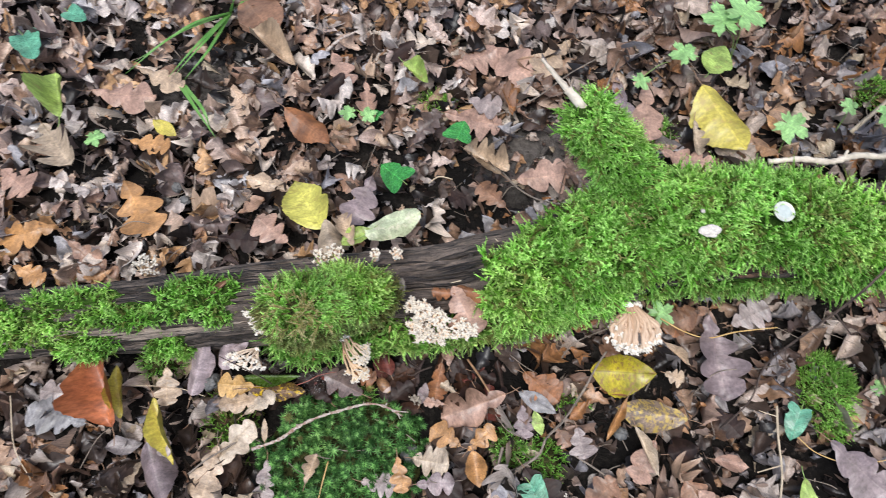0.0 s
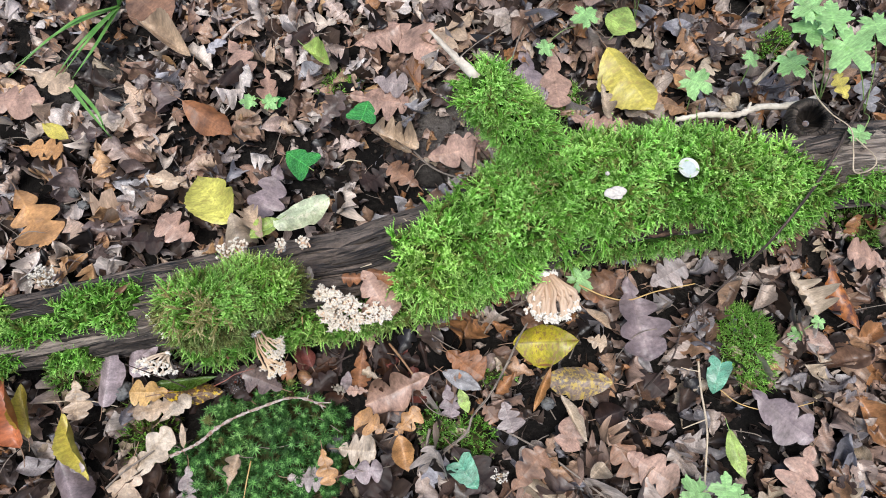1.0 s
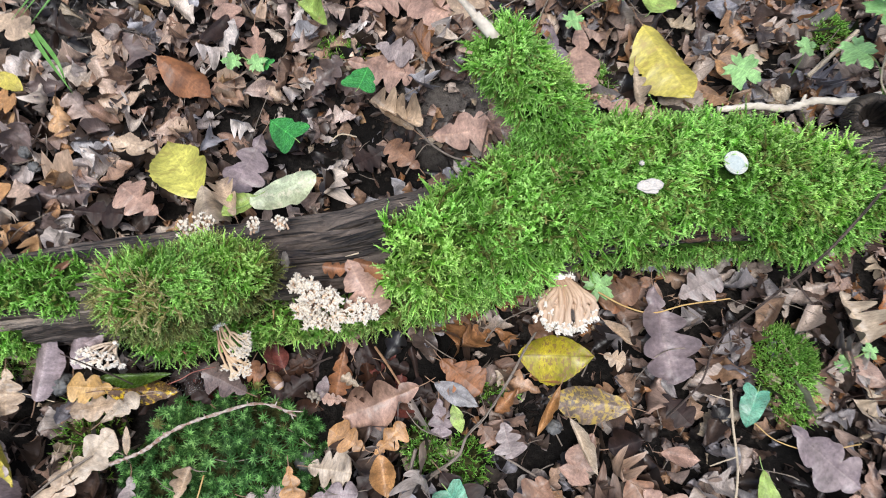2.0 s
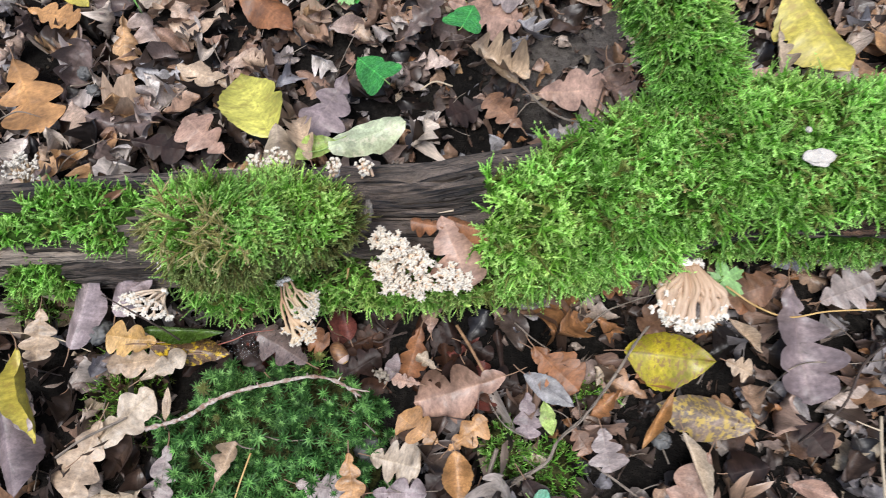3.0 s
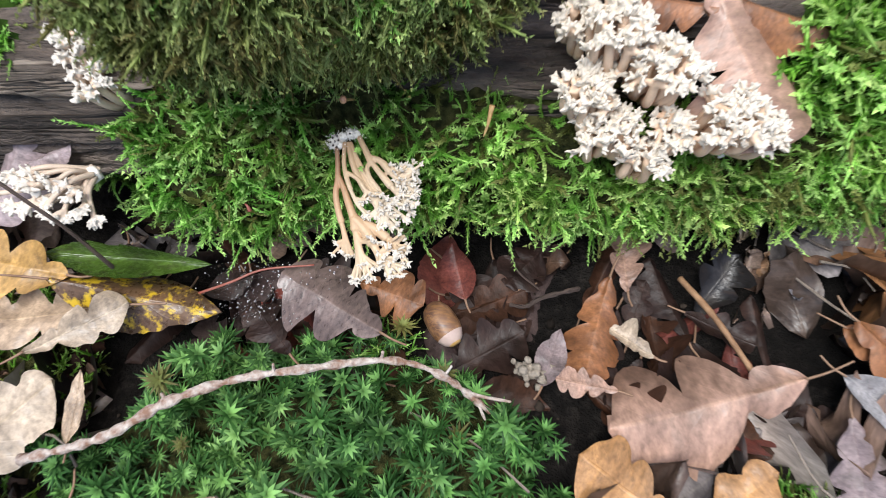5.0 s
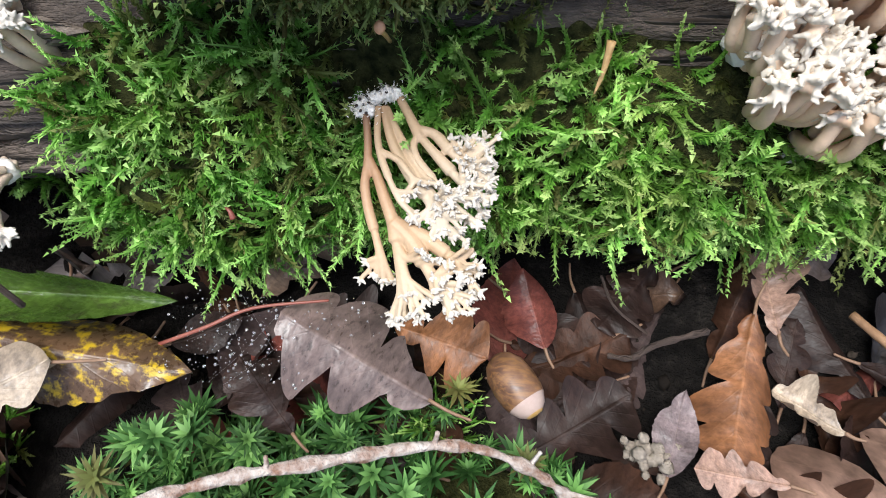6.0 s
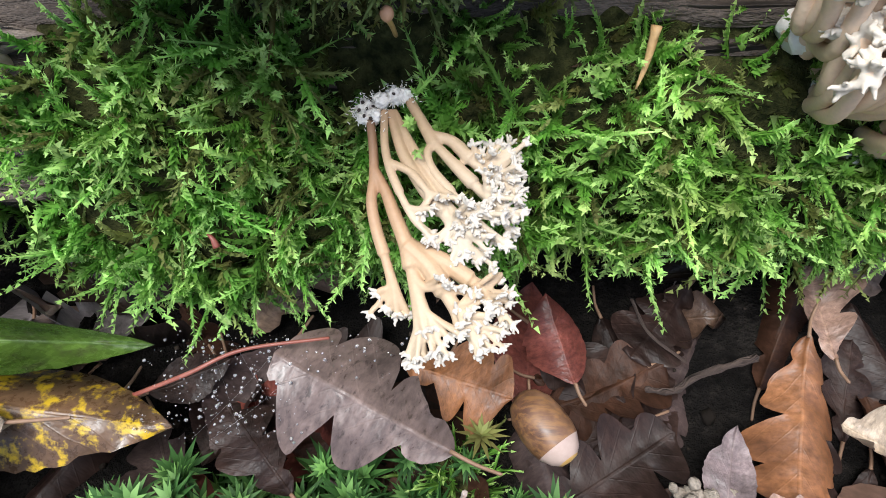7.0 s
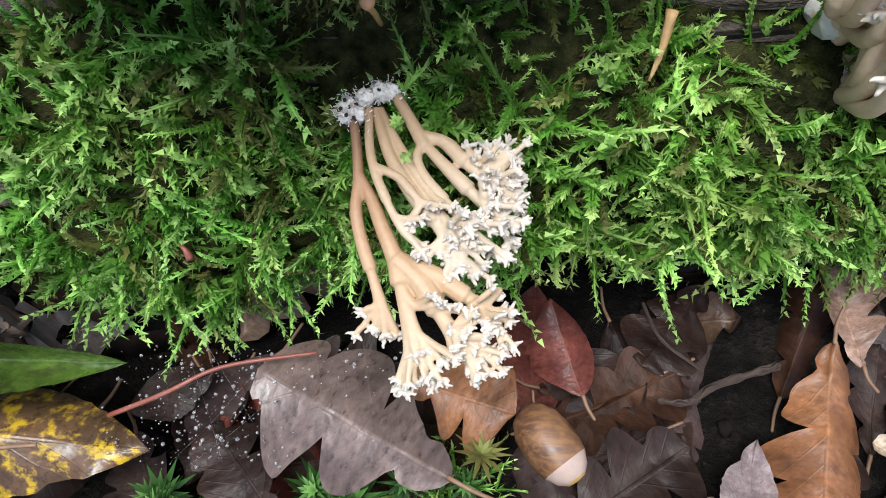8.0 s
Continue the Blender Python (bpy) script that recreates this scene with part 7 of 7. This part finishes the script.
# ---- ground mosses ----
def star(rng, leaves, size):
    """A haircap shoot: rings of narrow pointed leaves that spread like a star."""
    verts, tris, uvs = [], [], []
    for ring, (count, up, ll, z) in enumerate(((leaves, 0.22, 1.0, 0.0), (leaves - 1, 0.55, 0.9, 0.12), (leaves - 3, 1.1, 0.6, 0.22))):
        for i in range(count):
            g = 2 * math.pi * (i + 0.5 * ring + 0.3 * rng.random()) / count
            out = np.array([math.cos(g), math.sin(g), 0])
            wide = np.array([-math.sin(g), math.cos(g), 0]) * size * 0.092
            l = size * ll * (0.8 + 0.35 * rng.random())
            a = np.array([0, 0, z * size])
            mid = a + l * 0.5 * unit(out + (0, 0, up + 0.25))
            end = mid + l * 0.55 * unit(out + (0, 0, up - 0.25))
            k = len(verts)
            verts.extend([a - wide * 0.6, a + wide * 0.6, mid - wide, mid + wide, end])
            tris.extend([(k, k + 1, k + 3), (k, k + 3, k + 2), (k + 2, k + 3, k + 4)])
            b = 0.25 + 0.25 * ring
            uvs.extend([(0, b), (1, b), (0, b + 0.2), (1, b + 0.2), (0.5, b + 0.35)])
    k = len(verts)
    verts.extend([(-size * 0.05, 0, -size * 1.6), (size * 0.05, 0, -size * 1.6), (0, 0, size * 0.2)])
    tris.append((k, k + 1, k + 2))
    uvs.extend([(0, 0), (1, 0), (0.5, 0.3)])
    return np.array(verts), np.array(tris), np.array(uvs)


def haircap():
    rng = np.random.default_rng(77)
    protos = [star(rng, 9 + k % 3, 0.0068) for k in range(8)]
    bed = Geo()
    spots, dirs, sizes = [], [], []
    while len(spots) < 720:
        x, y = rng.uniform(-0.215, 0.0), rng.uniform(-0.05, 0.128)
        d = math.hypot((x + 0.103) / 0.103, (y - 0.047) / 0.082) + 0.22 * noise.noise(Vector((x * 30, y * 30, 2)))
        if d > 1 or math.hypot(x + 0.050, y - 0.130) < 0.020:
            continue
        spots.append((x, y, hills(x, y) + 0.013 + 0.006 * (1 - d) + 0.007 * rng.normal()))
        dirs.append((0.5 * rng.normal(), 0.5 * rng.normal() - 0.1, 1.0))
        sizes.append(rng.uniform(0.65, 1.5))
    verts, n = [], 22
    for i in range(n + 1):
        for j in range(n + 1):
            a, b = 2 * i / n - 1, 2 * j / n - 1
            q = math.sqrt(max(0.0, 1 - 0.5 * b * b)), math.sqrt(max(0.0, 1 - 0.5 * a * a))
            x, y = -0.103 + 0.098 * a * q[0], 0.047 + 0.078 * b * q[1]
            edge = max(abs(a), abs(b))
            verts.append((x, y, hills(x, y) + 0.010 * (1 - edge ** 4) - 0.002))
    bed.add(verts, [(i * (n + 1) + j, (i + 1) * (n + 1) + j, (i + 1) * (n + 1) + j + 1, i * (n + 1) + j + 1) for i in range(n) for j in range(n)])
    thing = tagged(part("haircap_moss", bed, "moss_bed"), "cushion of dark green star-shaped haircap moss", "moss")
    m = len(spots)
    me = scattered("moss_growth", protos, rng.integers(0, 8, m), np.array(spots), frames_along(np.array(dirs), rng), np.array(sizes), "haircap", rng)
    ob = new("moss_growth", me)
    ob.parent = thing
    tagged(ob, kind="stuff")


haircap()


def moss_tuft(x, y, a, b, height, count, material, label, seed, protos=None, size=1.0):
    """A small clump of moss on the ground."""
    rng = np.random.default_rng(seed)
    z = hills(x, y)
    bed = blob(Geo(), (x, y, z), (a * 0.85, b * 0.85, height * 0.8), rng, 0.25, 8, 14)
    thing = tagged(part("moss_tuft", bed, "moss_bed"), label, "moss", "moss tufts on the ground")
    g, q = rng.uniform(0, 6.28, count), np.sqrt(rng.random(count))
    px, py = q * np.cos(g), q * np.sin(g)
    h = height * np.sqrt(np.maximum(0, 1 - q * q)) * 0.75
    places = np.stack([x + px * a, y + py * b, z + h], axis=1)
    dirs = np.stack([px * 0.8 + rng.normal(size=count) * 0.35, py * 0.8 + rng.normal(size=count) * 0.35, np.full(count, 0.8)], axis=1)
    protos = protos or SHORT
    me = scattered("moss_growth", protos, rng.integers(0, len(protos), count), places, frames_along(dirs, rng), size * (0.7 + 0.6 * rng.random(count)), material, rng)
    ob = new("moss_growth", me)
    ob.parent = thing
    tagged(ob, kind="stuff")


moss_tuft(0.499, 0.108, 0.036, 0.055, 0.034, 1300, "moss_bright", "round green moss tuft in the leaf litter", 1, size=0.9)
moss_tuft(0.095, 0.055, 0.02, 0.024, 0.016, 176, "moss_dark", "small green moss tuft", 2)
moss_tuft(0.132, 0.038, 0.032, 0.026, 0.016, 240, "moss_bright", "small green moss tuft", 3)
moss_tuft(0.179, 0.115, 0.022, 0.016, 0.014, 120, "moss_bright", "small green moss tuft", 4)
moss_tuft(-0.241, 0.091, 0.035, 0.05, 0.014, 264, "moss_olive", "straggly brownish moss tuft", 5)
moss_tuft(0.017, 0.536, 0.03, 0.02, 0.016, 208, "moss_olive", "dull olive moss tuft behind the log", 6)
moss_tuft(0.346, 0.486, 0.02, 0.028, 0.014, 176, "moss_dark", "dark green moss tuft behind the log", 7)
moss_tuft(0.654, 0.546, 0.032, 0.028, 0.03, 256, "moss_bright", "green moss tuft behind the log", 8)
moss_tuft(0.706, 0.254, 0.045, 0.03, 0.02, 280, "moss_dark", "dark green moss tuft beside the log", 9)
moss_tuft(0.221, 0.384, 0.03, 0.02, 0.03, 160, "moss_dark", "dull moss tuft behind the log", 10)
moss_tuft(-0.33, 0.176, 0.03, 0.03, 0.03, 208, "moss_dark", "green moss tuft beside the log", 11)
moss_tuft(-0.078, 0.122, 0.010, 0.012, 0.01, 48, "moss_dark", "small green moss tuft beside an acorn", 12)


def sprigs(spots, label, seed, size=0.8):
    """Dry yellowed moss sprigs lying on the green cushion."""
    rng = np.random.default_rng(seed)
    n = len(spots)
    dirs = np.stack([rng.normal(size=n), rng.normal(size=n) - 0.2, 0.25 + 0.2 * rng.random(n)], axis=1)
    protos = [frond(rng, 14, 3, 0.014, 0.0024, 0.0005, 0.22, 0.8) for _ in range(4)]
    me = scattered("dry_moss", protos, rng.integers(0, 4, n), np.array(spots), frames_along(dirs, rng), size * (1 + 0.75 * rng.random(n)), "dry_moss")
    tagged(new("dry_moss", me), label, "moss", kind="stuff")


rp = np.random.default_rng(9)
def cushion_spot(x, y, z):
    d = unit(np.array([x, y, z]) - CUSHION_AT)
    return CUSHION_AT + d * (cushion_radius(d) + 0.009)


sprigs([cushion_spot(-0.118 + 0.016 * rp.normal(), 0.163 + 0.008 * rp.normal(), 0.215) for _ in range(26)], "dry yellowed moss sprigs on the moss cushion", 3, 1.1)
sprigs([log_at(0.245 + 0.02 * rp.normal(), -8 + 12 * rp.normal(), 0.022) for _ in range(14)], "dull dry moss sprigs at the branch stub", 4)


# ---- small things ----
def coin(at, tilt_x, tilt_y):
    thing = holder("coin", at, "worn silver coin lying on the bright moss", "coin")
    thing.matrix_basis = Matrix.Translation(at) @ pose(0, 0, 0, tilt_x, tilt_y, 20) @ Matrix.Diagonal((1, 1, 0.75, 1))
    prof = [(0.0, 0.0011), (0.0082, 0.0011), (0.0085, 0.0013), (0.0112, 0.0013), (0.0115, 0.0016), (0.0120, 0.0016), (0.01225, 0.0013), (0.01225, -0.0008), (0.0120, -0.0011), (0.0, -0.0011)]

    def lathe(rows, sides=48):
        verts = [(r * math.cos(2 * math.pi * j / sides), r * math.sin(2 * math.pi * j / sides), z) for r, z in rows for j in range(sides)]
        return Geo().add(verts, [(i * sides + j, i * sides + (j + 1) % sides, (i + 1) * sides + (j + 1) % sides, (i + 1) * sides + j) for i in range(len(rows) - 1) for j in range(sides)])

    part("coin_face", lathe([(0.0002, 0.0011), (0.0078, 0.0011), (0.0082, 0.00105)]), "coin", thing)
    part("coin_ring", lathe([(0.0082, 0.00105)] + prof[2:]), "coin_ring", thing, "pale brass rim")
    relief = Geo()
    rng = np.random.default_rng(2)
    for x, y, sx, sy in ((-0.001, 0.001, 0.0032, 0.0042), (0.0025, -0.003, 0.002, 0.0016), (0.002, 0.003, 0.0014, 0.002)):
        blob(relief, (x, y, 0.0010), (sx, sy, 0.00013), rng, 0.2, 6, 14)
    part("relief", relief, "coin", thing, "low worn relief")


coin((0.409, 0.2952, 0.1500), 3, 2)


def acorn(at, way):
    d = unit(way)
    thing = holder("acorn", at, "glossy brown acorn lying on dark leaves", "acorn")
    s = unit(np.cross(d, (0, 0, 1)))
    o = np.cross(s, d)
    rows = [(-0.0105, 0.0003), (-0.0100, 0.0022), (-0.0085, 0.0045), (-0.005, 0.0064), (0.0, 0.0070), (0.004, 0.0068), (0.0065, 0.0062), (0.0095, 0.0045), (0.0107, 0.0030), (0.0112, 0.0024), (0.0115, 0.0003)]

    def body(rows, sides=24):
        verts = [d * a + r * (math.cos(6.2832 * j / sides) * s + math.sin(6.2832 * j / sides) * o) for a, r in rows for j in range(sides)]
        return Geo().add(verts, [(i * sides + j, i * sides + (j + 1) % sides, (i + 1) * sides + (j + 1) % sides, (i + 1) * sides + j) for i in range(len(rows) - 1) for j in range(sides)])

    part("nut", body(rows[:7]), "acorn", thing)
    part("base_band", body(rows[6:9]), "acorn_end", thing, "pale band at the base")
    part("scar", body(rows[8:]), "acorn_scar", thing, "yellow scar where the cup sat")


def lump(name, at, size, material, label, category, rough, seed, count, spread, freq=4.2):
    """A small rounded body, or a clump of several."""
    rng = np.random.default_rng(seed)
    g = Geo()
    for i in range(count):
        blob(g, np.asarray(at) + (rng.normal(size=3) * spread * np.array([1, 1, 0.6]) if i else 0), np.asarray(size) * (0.7 + 0.6 * rng.random()), rng, rough, 22 if count < 3 else 7, 30 if count < 3 else 9, freq)
    return tagged(part(name, g, material), label, category, kind="stuff" if count > 9 else "")


def chip(a, b, r=0.0016, material="chip", label="sliver of pale wood stuck in the moss"):
    a, b = np.asarray(a), np.asarray(b)
    g = tube(Geo(), [a, 0.6 * a + 0.4 * b + (0.0004, 0, 0.0004), b], r * 0.25, r, 6, 4, 0.2, np.random.default_rng(3), False)
    return tagged(part("wood_chip", g, material), label, "wood chip")


def toadstool(at):
    at = np.asarray(at)
    thing = holder("tiny_toadstool", at, "tiny tan toadstool in the moss", "fungus")
    cap = blob(Geo(), (0, 0, 0), (0.0013, 0.0013, 0.0016), np.random.default_rng(1), 0.05, 10, 16)
    part("cap", cap, "bud", thing)
    part("stem", tube(Geo(), [(0, 0.012, -0.016), (0, 0.006, -0.008), (0, 0, -0.001)], 0.0005, 0.0006, 6, 4), "straw", thing)


def palmate(size, seed):
    """A five-lobed toothed leaf blade from its stalk at the origin along x, slightly folded."""
    rng = np.random.default_rng(seed)
    n, verts, uvs = 72, [(0.30 * size, 0, 0.0)], [(0.5, 0.3)]
    for ring in (0.5, 1.0):
        for i in range(n):
            q = 2 * math.pi * i / n
            lobe = abs(math.cos(2.5 * q)) ** 0.7
            reach = 0.30 + (0.40 if math.cos(q) > -0.6 else 0.22) * lobe + 0.035 * math.cos(17 * q) * ring
            notch = 0.55 * math.exp(-((abs(q - math.pi)) / 0.22) ** 2)
            r = ring * size * reach * (1 - notch) * (1 + 0.06 * rng.normal() * ring)
            x, y = 0.30 * size + r * math.cos(q), 0.95 * r * math.sin(q)
            verts.append((x, y, -0.10 * r * ring + 0.05 * size * abs(math.sin(2.5 * q)) * ring + 0.02 * size * noise.noise(Vector((x * 60, y * 60, seed)))))
            uvs.append((0.5 + 0.6 * y / size, min(1, max(0, x / size))))
    faces = [(0, 1 + i, 1 + (i + 1) % n) for i in range(n)] + [(1 + i, 1 + n + i, 1 + n + (i + 1) % n, 1 + (i + 1) % n) for i in range(n)]
    return Geo().add(verts, faces, uvs)


def seedling(name, foot, leaves, label):
    """A small green plant: a stem for each leaf, from one foot."""
    thing = holder(name, foot, label, "plant", "green plants")
    f = np.asarray(foot)
    for i, (x, y, z, size, ang) in enumerate(leaves):
        a = radians(ang)
        way = np.array([math.cos(a), math.sin(a), 0.0])
        base = np.array([x, y, z]) - f - way * size * 0.5
        part("stem", tube(Geo(), [(0, 0, 0), (base * 0.5 + (0.004, 0.003, 0.012)), base], 0.0008, 0.0005, 6, 5), "green_stem", thing)
        lf = part("leaf", palmate(size, 50 + i + int(size * 9000)), "green", thing)
        lf.matrix_basis = turned(base, base + way * size + (0, 0, 0.002), 6 - 5 * i)


def grass_tuft(blades):
    thing = holder("grass_tuft", blades[0][0], "tuft of long green grass blades", "grass", "green plants")
    f = np.asarray(blades[0][0])
    for a, b, c in blades:
        p = smooth_path([np.asarray(a) - f, np.asarray(b) - f, np.asarray(c) - f], 7)
        n, verts = len(p), []
        for i, q in enumerate(p):
            t = unit(p[min(n - 1, i + 1)] - p[max(0, i - 1)])
            w = unit(np.cross(t, (0, 0, 1))) * 0.0028 * (1 - (i / (n - 1)) ** 2 * 0.95)
            verts += [q - w, q + (0, 0, -0.0007), q + w]
        part("blade", Geo().add(verts, [(3 * i + j, 3 * i + 3 + j, 3 * i + 4 + j, 3 * i + 1 + j) for i in range(n - 1) for j in (0, 1)]), "grass", thing)


acorn((-0.0545, 0.1325, 0.008), (0.012, -0.016, -0.001))
lump("soil_crumb", (-0.015, 0.115, 0.006), (0.0016, 0.0017, 0.0014), "pellet", "crumbly grey clump of earth on leaves", "earth", 0.25, 1, 44, 0.0032)
lump("plant_fluff", (0.311, 0.265, 0.171), (0.0135, 0.0080, 0.0040), "fluff", "white tuft of plant fluff on the moss", "fluff", 0.16, 2, 1, 0.0, 1.7)
lump("speck", (0.308, 0.29, 0.168), (0.003, 0.003, 0.002), "fluff", "pale speck on the moss", "fluff", 0.3, 3, 1, 0.0)
lump("pebble", (-0.021, 0.049, 0.008), (0.01, 0.009, 0.007), "stone", "dark round pebble in the litter", "pebble", 0.2, 4, 1, 0.0)
lump("pebble", (-0.332, 0.403, 0.012), (0.006, 0.006, 0.005), "stone", "grey pebble in the litter", "pebble", 0.2, 5, 1, 0.0)
lump("pebble", (-0.319, 0.384, 0.012), (0.007, 0.006, 0.005), "stone", "grey pebble in the litter", "pebble", 0.2, 6, 1, 0.0)
lump("pebble", (-0.265, 0.14, 0.02), (0.012, 0.01, 0.009), "stone", "dark pebble under leaves", "pebble", 0.2, 7, 1, 0.0)
lump("pebble", (0.231, 0.067, 0.012), (0.009, 0.008, 0.007), "stone", "grey pebble in the litter", "pebble", 0.2, 8, 1, 0.0)
chip((-0.044, 0.178, 0.087), (-0.042, 0.184, 0.098), 0.0011)
toadstool((-0.093, 0.176, 0.106))
chip((0.027, 0.229, 0.113), (0.04, 0.232, 0.113), 0.0010, "pale_chip", "small pale flake of wood on the log")
chip((0.049, 0.227, 0.113), (0.054, 0.233, 0.113), 0.0010, "pale_chip", "small pale flake of wood on the log")
chip((0.081, 0.283, 0.113), (0.086, 0.276, 0.113), 0.0010, "pale_chip", "small pale flake of wood on the log")
chip((0.071, 0.264, 0.113), (0.082, 0.267, 0.113), 0.0010, "pale_chip", "small pale flake of wood on the log")
chip((0.012, 0.215, 0.113), (0.02, 0.217, 0.113), 0.0010, "pale_chip", "small pale flake of wood on the log")
chip((-0.135, 0.158, 0.058), (-0.133, 0.156, 0.056), 0.0010, "red_stem", "small reddish seed husk in the moss")
lump("pale_bark_flake", (-0.027, 0.222, 0.128), (0.004, 0.010, 0.008), "pellet", "pale bark flake beside the moss cushion", "bark", 0.2, 12, 1, 0.0)

# green plants
seedling("seedling", (0.457, 0.601, 0.0), [(0.411, 0.613, 0.09, 0.045, 100), (0.446, 0.614, 0.1, 0.045, 40)], "fresh green seedling with lobed leaves")
seedling("seedling", (0.372, 0.602, 0.0), [(0.355, 0.566, 0.077, 0.0325, 120), (0.302, 0.53, 0.06, 0.0213, 10)], "fresh green seedling with lobed leaves")
seedling("seedling", (0.491, 0.438, 0.02), [(0.497, 0.453, 0.06, 0.0375, -40)], "fresh green seedling with lobed leaves")
seedling("seedling", (0.571, 0.465, 0.03), [(0.574, 0.48, 0.07, 0.02, 10)], "fresh green seedling with lobed leaves")
seedling("seedling", (0.639, 0.401, 0.08), [(0.582, 0.424, 0.134, 0.035, -70), (0.571, 0.427, 0.2, 0.04, -110), (0.584, 0.436, 0.22, 0.0375, 80), (0.557, 0.451, 0.22, 0.0325, 120)], "fresh green seedling with lobed leaves")
seedling("seedling", (0.694, 0.379, 0.08), [(0.61, 0.395, 0.2, 0.05, -60), (0.649, 0.422, 0.2, 0.0375, -80), (0.647, 0.333, 0.12, 0.0225, 60)], "fresh green seedling with lobed leaves")
seedling("seedling", (0.414, -0.066, 0.0), [(0.366, -0.055, 0.05, 0.0325, 190), (0.407, -0.051, 0.05, 0.03, 80), (0.419, -0.066, 0.05, 0.025, 0)], "fresh green seedling with lobed leaves")
seedling("seedling", (0.554, 0.111, -0.0), [(0.55, 0.114, 0.025, 0.0175, 100), (0.585, 0.124, 0.025, 0.015, 10)], "fresh green seedling with lobed leaves")
seedling("seedling", (0.284, 0.211, 0.02), [(0.295, 0.211, 0.035, 0.0275, 30)], "fresh green seedling with lobed leaves")
seedling("seedling", (-0.111, 0.517, 0.0), [(-0.106, 0.504, 0.03, 0.02, 180), (-0.073, 0.501, 0.03, 0.02, 20)], "fresh green seedling with lobed leaves")
seedling("seedling", (-0.46, 0.477, -0.0), [(-0.443, 0.467, 0.03, 0.0225, -70)], "fresh green seedling with lobed leaves")
grass_tuft([((-0.285, 0.694, 0.005), (-0.326, 0.624, 0.06), (-0.4, 0.578, 0.045)), ((-0.285, 0.694, 0.005), (-0.341, 0.613, 0.06), (-0.408, 0.561, 0.045)), ((-0.285, 0.694, 0.005), (-0.297, 0.605, 0.06), (-0.34, 0.559, 0.045)), ((-0.285, 0.694, 0.005), (-0.291, 0.591, 0.06), (-0.327, 0.55, 0.045)), ((-0.285, 0.694, 0.005), (-0.308, 0.598, 0.06), (-0.349, 0.555, 0.045)), ((-0.285, 0.694, 0.005), (-0.255, 0.666, 0.06), (-0.248, 0.684, 0.045)), ((-0.285, 0.694, 0.005), (-0.319, 0.631, 0.06), (-0.381, 0.593, 0.045)), ((-0.285, 0.694, 0.005), (-0.266, 0.671, 0.06), (-0.271, 0.714, 0.045))])
grass_tuft([((-0.342, 0.559, 0.02), (-0.314, 0.516, 0.03), (-0.284, 0.472, 0.02)), ((-0.337, 0.559, 0.02), (-0.302, 0.511, 0.03), (-0.295, 0.489, 0.015))])


# ---- dew on a web over the dark leaves ----
def dew(x0, y0, x1, y1, z, count, seed):
    rng = np.random.default_rng(seed)
    ball = blob(Geo(), (0, 0, 0), (1, 1, 1), rng, 0.0, 5, 6)
    tris = []
    for f in ball.f:
        tris += [(f[0], f[1], f[2]), (f[0], f[2], f[3])]
    proto = [(ball.v[0], np.array(tris), ball.uv[0])]
    pts = np.stack([rng.uniform(x0, x1, count), rng.uniform(y0, y1, count), np.zeros(count)], axis=1)
    pts[:, 0] += 0.006 * rng.normal(size=count)
    pts[:, 2] = z + 0.004 * rng.random(count)
    sizes = 0.00014 + 0.00042 * rng.random(count) ** 3
    me = scattered("dew_drops", proto, np.zeros(count, int), pts, np.tile(np.eye(3), (count, 1, 1)), sizes, "dew")
    tagged(new("dew_drops", me), "tiny clear dew drops on a fine web over leaves", "dew", kind="stuff")


def web(x0, y0, x1, y1, z, count, seed):
    """Fine threads of a spider's sheet web."""
    rng = np.random.default_rng(seed)
    g = Geo()
    for _ in range(count):
        p = np.array([rng.uniform(x0, x1), rng.uniform(y0, y1), z + 0.004 * rng.random()])
        q = np.array([rng.uniform(x0, x1), rng.uniform(y0, y1), z + 0.004 * rng.random()])
        tube(g, [p, 0.5 * (p + q) - (0, 0, 0.0015), q], 0.000008, 0.000008, 3, 2)
    tagged(part("spider_web", g, "thread"), "fine pale spider web sheet over dark leaves", "web")


web(-0.149, 0.12, -0.119, 0.148, 0.023, 4, 5)
dew(-0.149, 0.12, -0.119, 0.148, 0.024, 330, 1)
dew(-0.114, 0.136, -0.094, 0.147, 0.028, 40, 2)
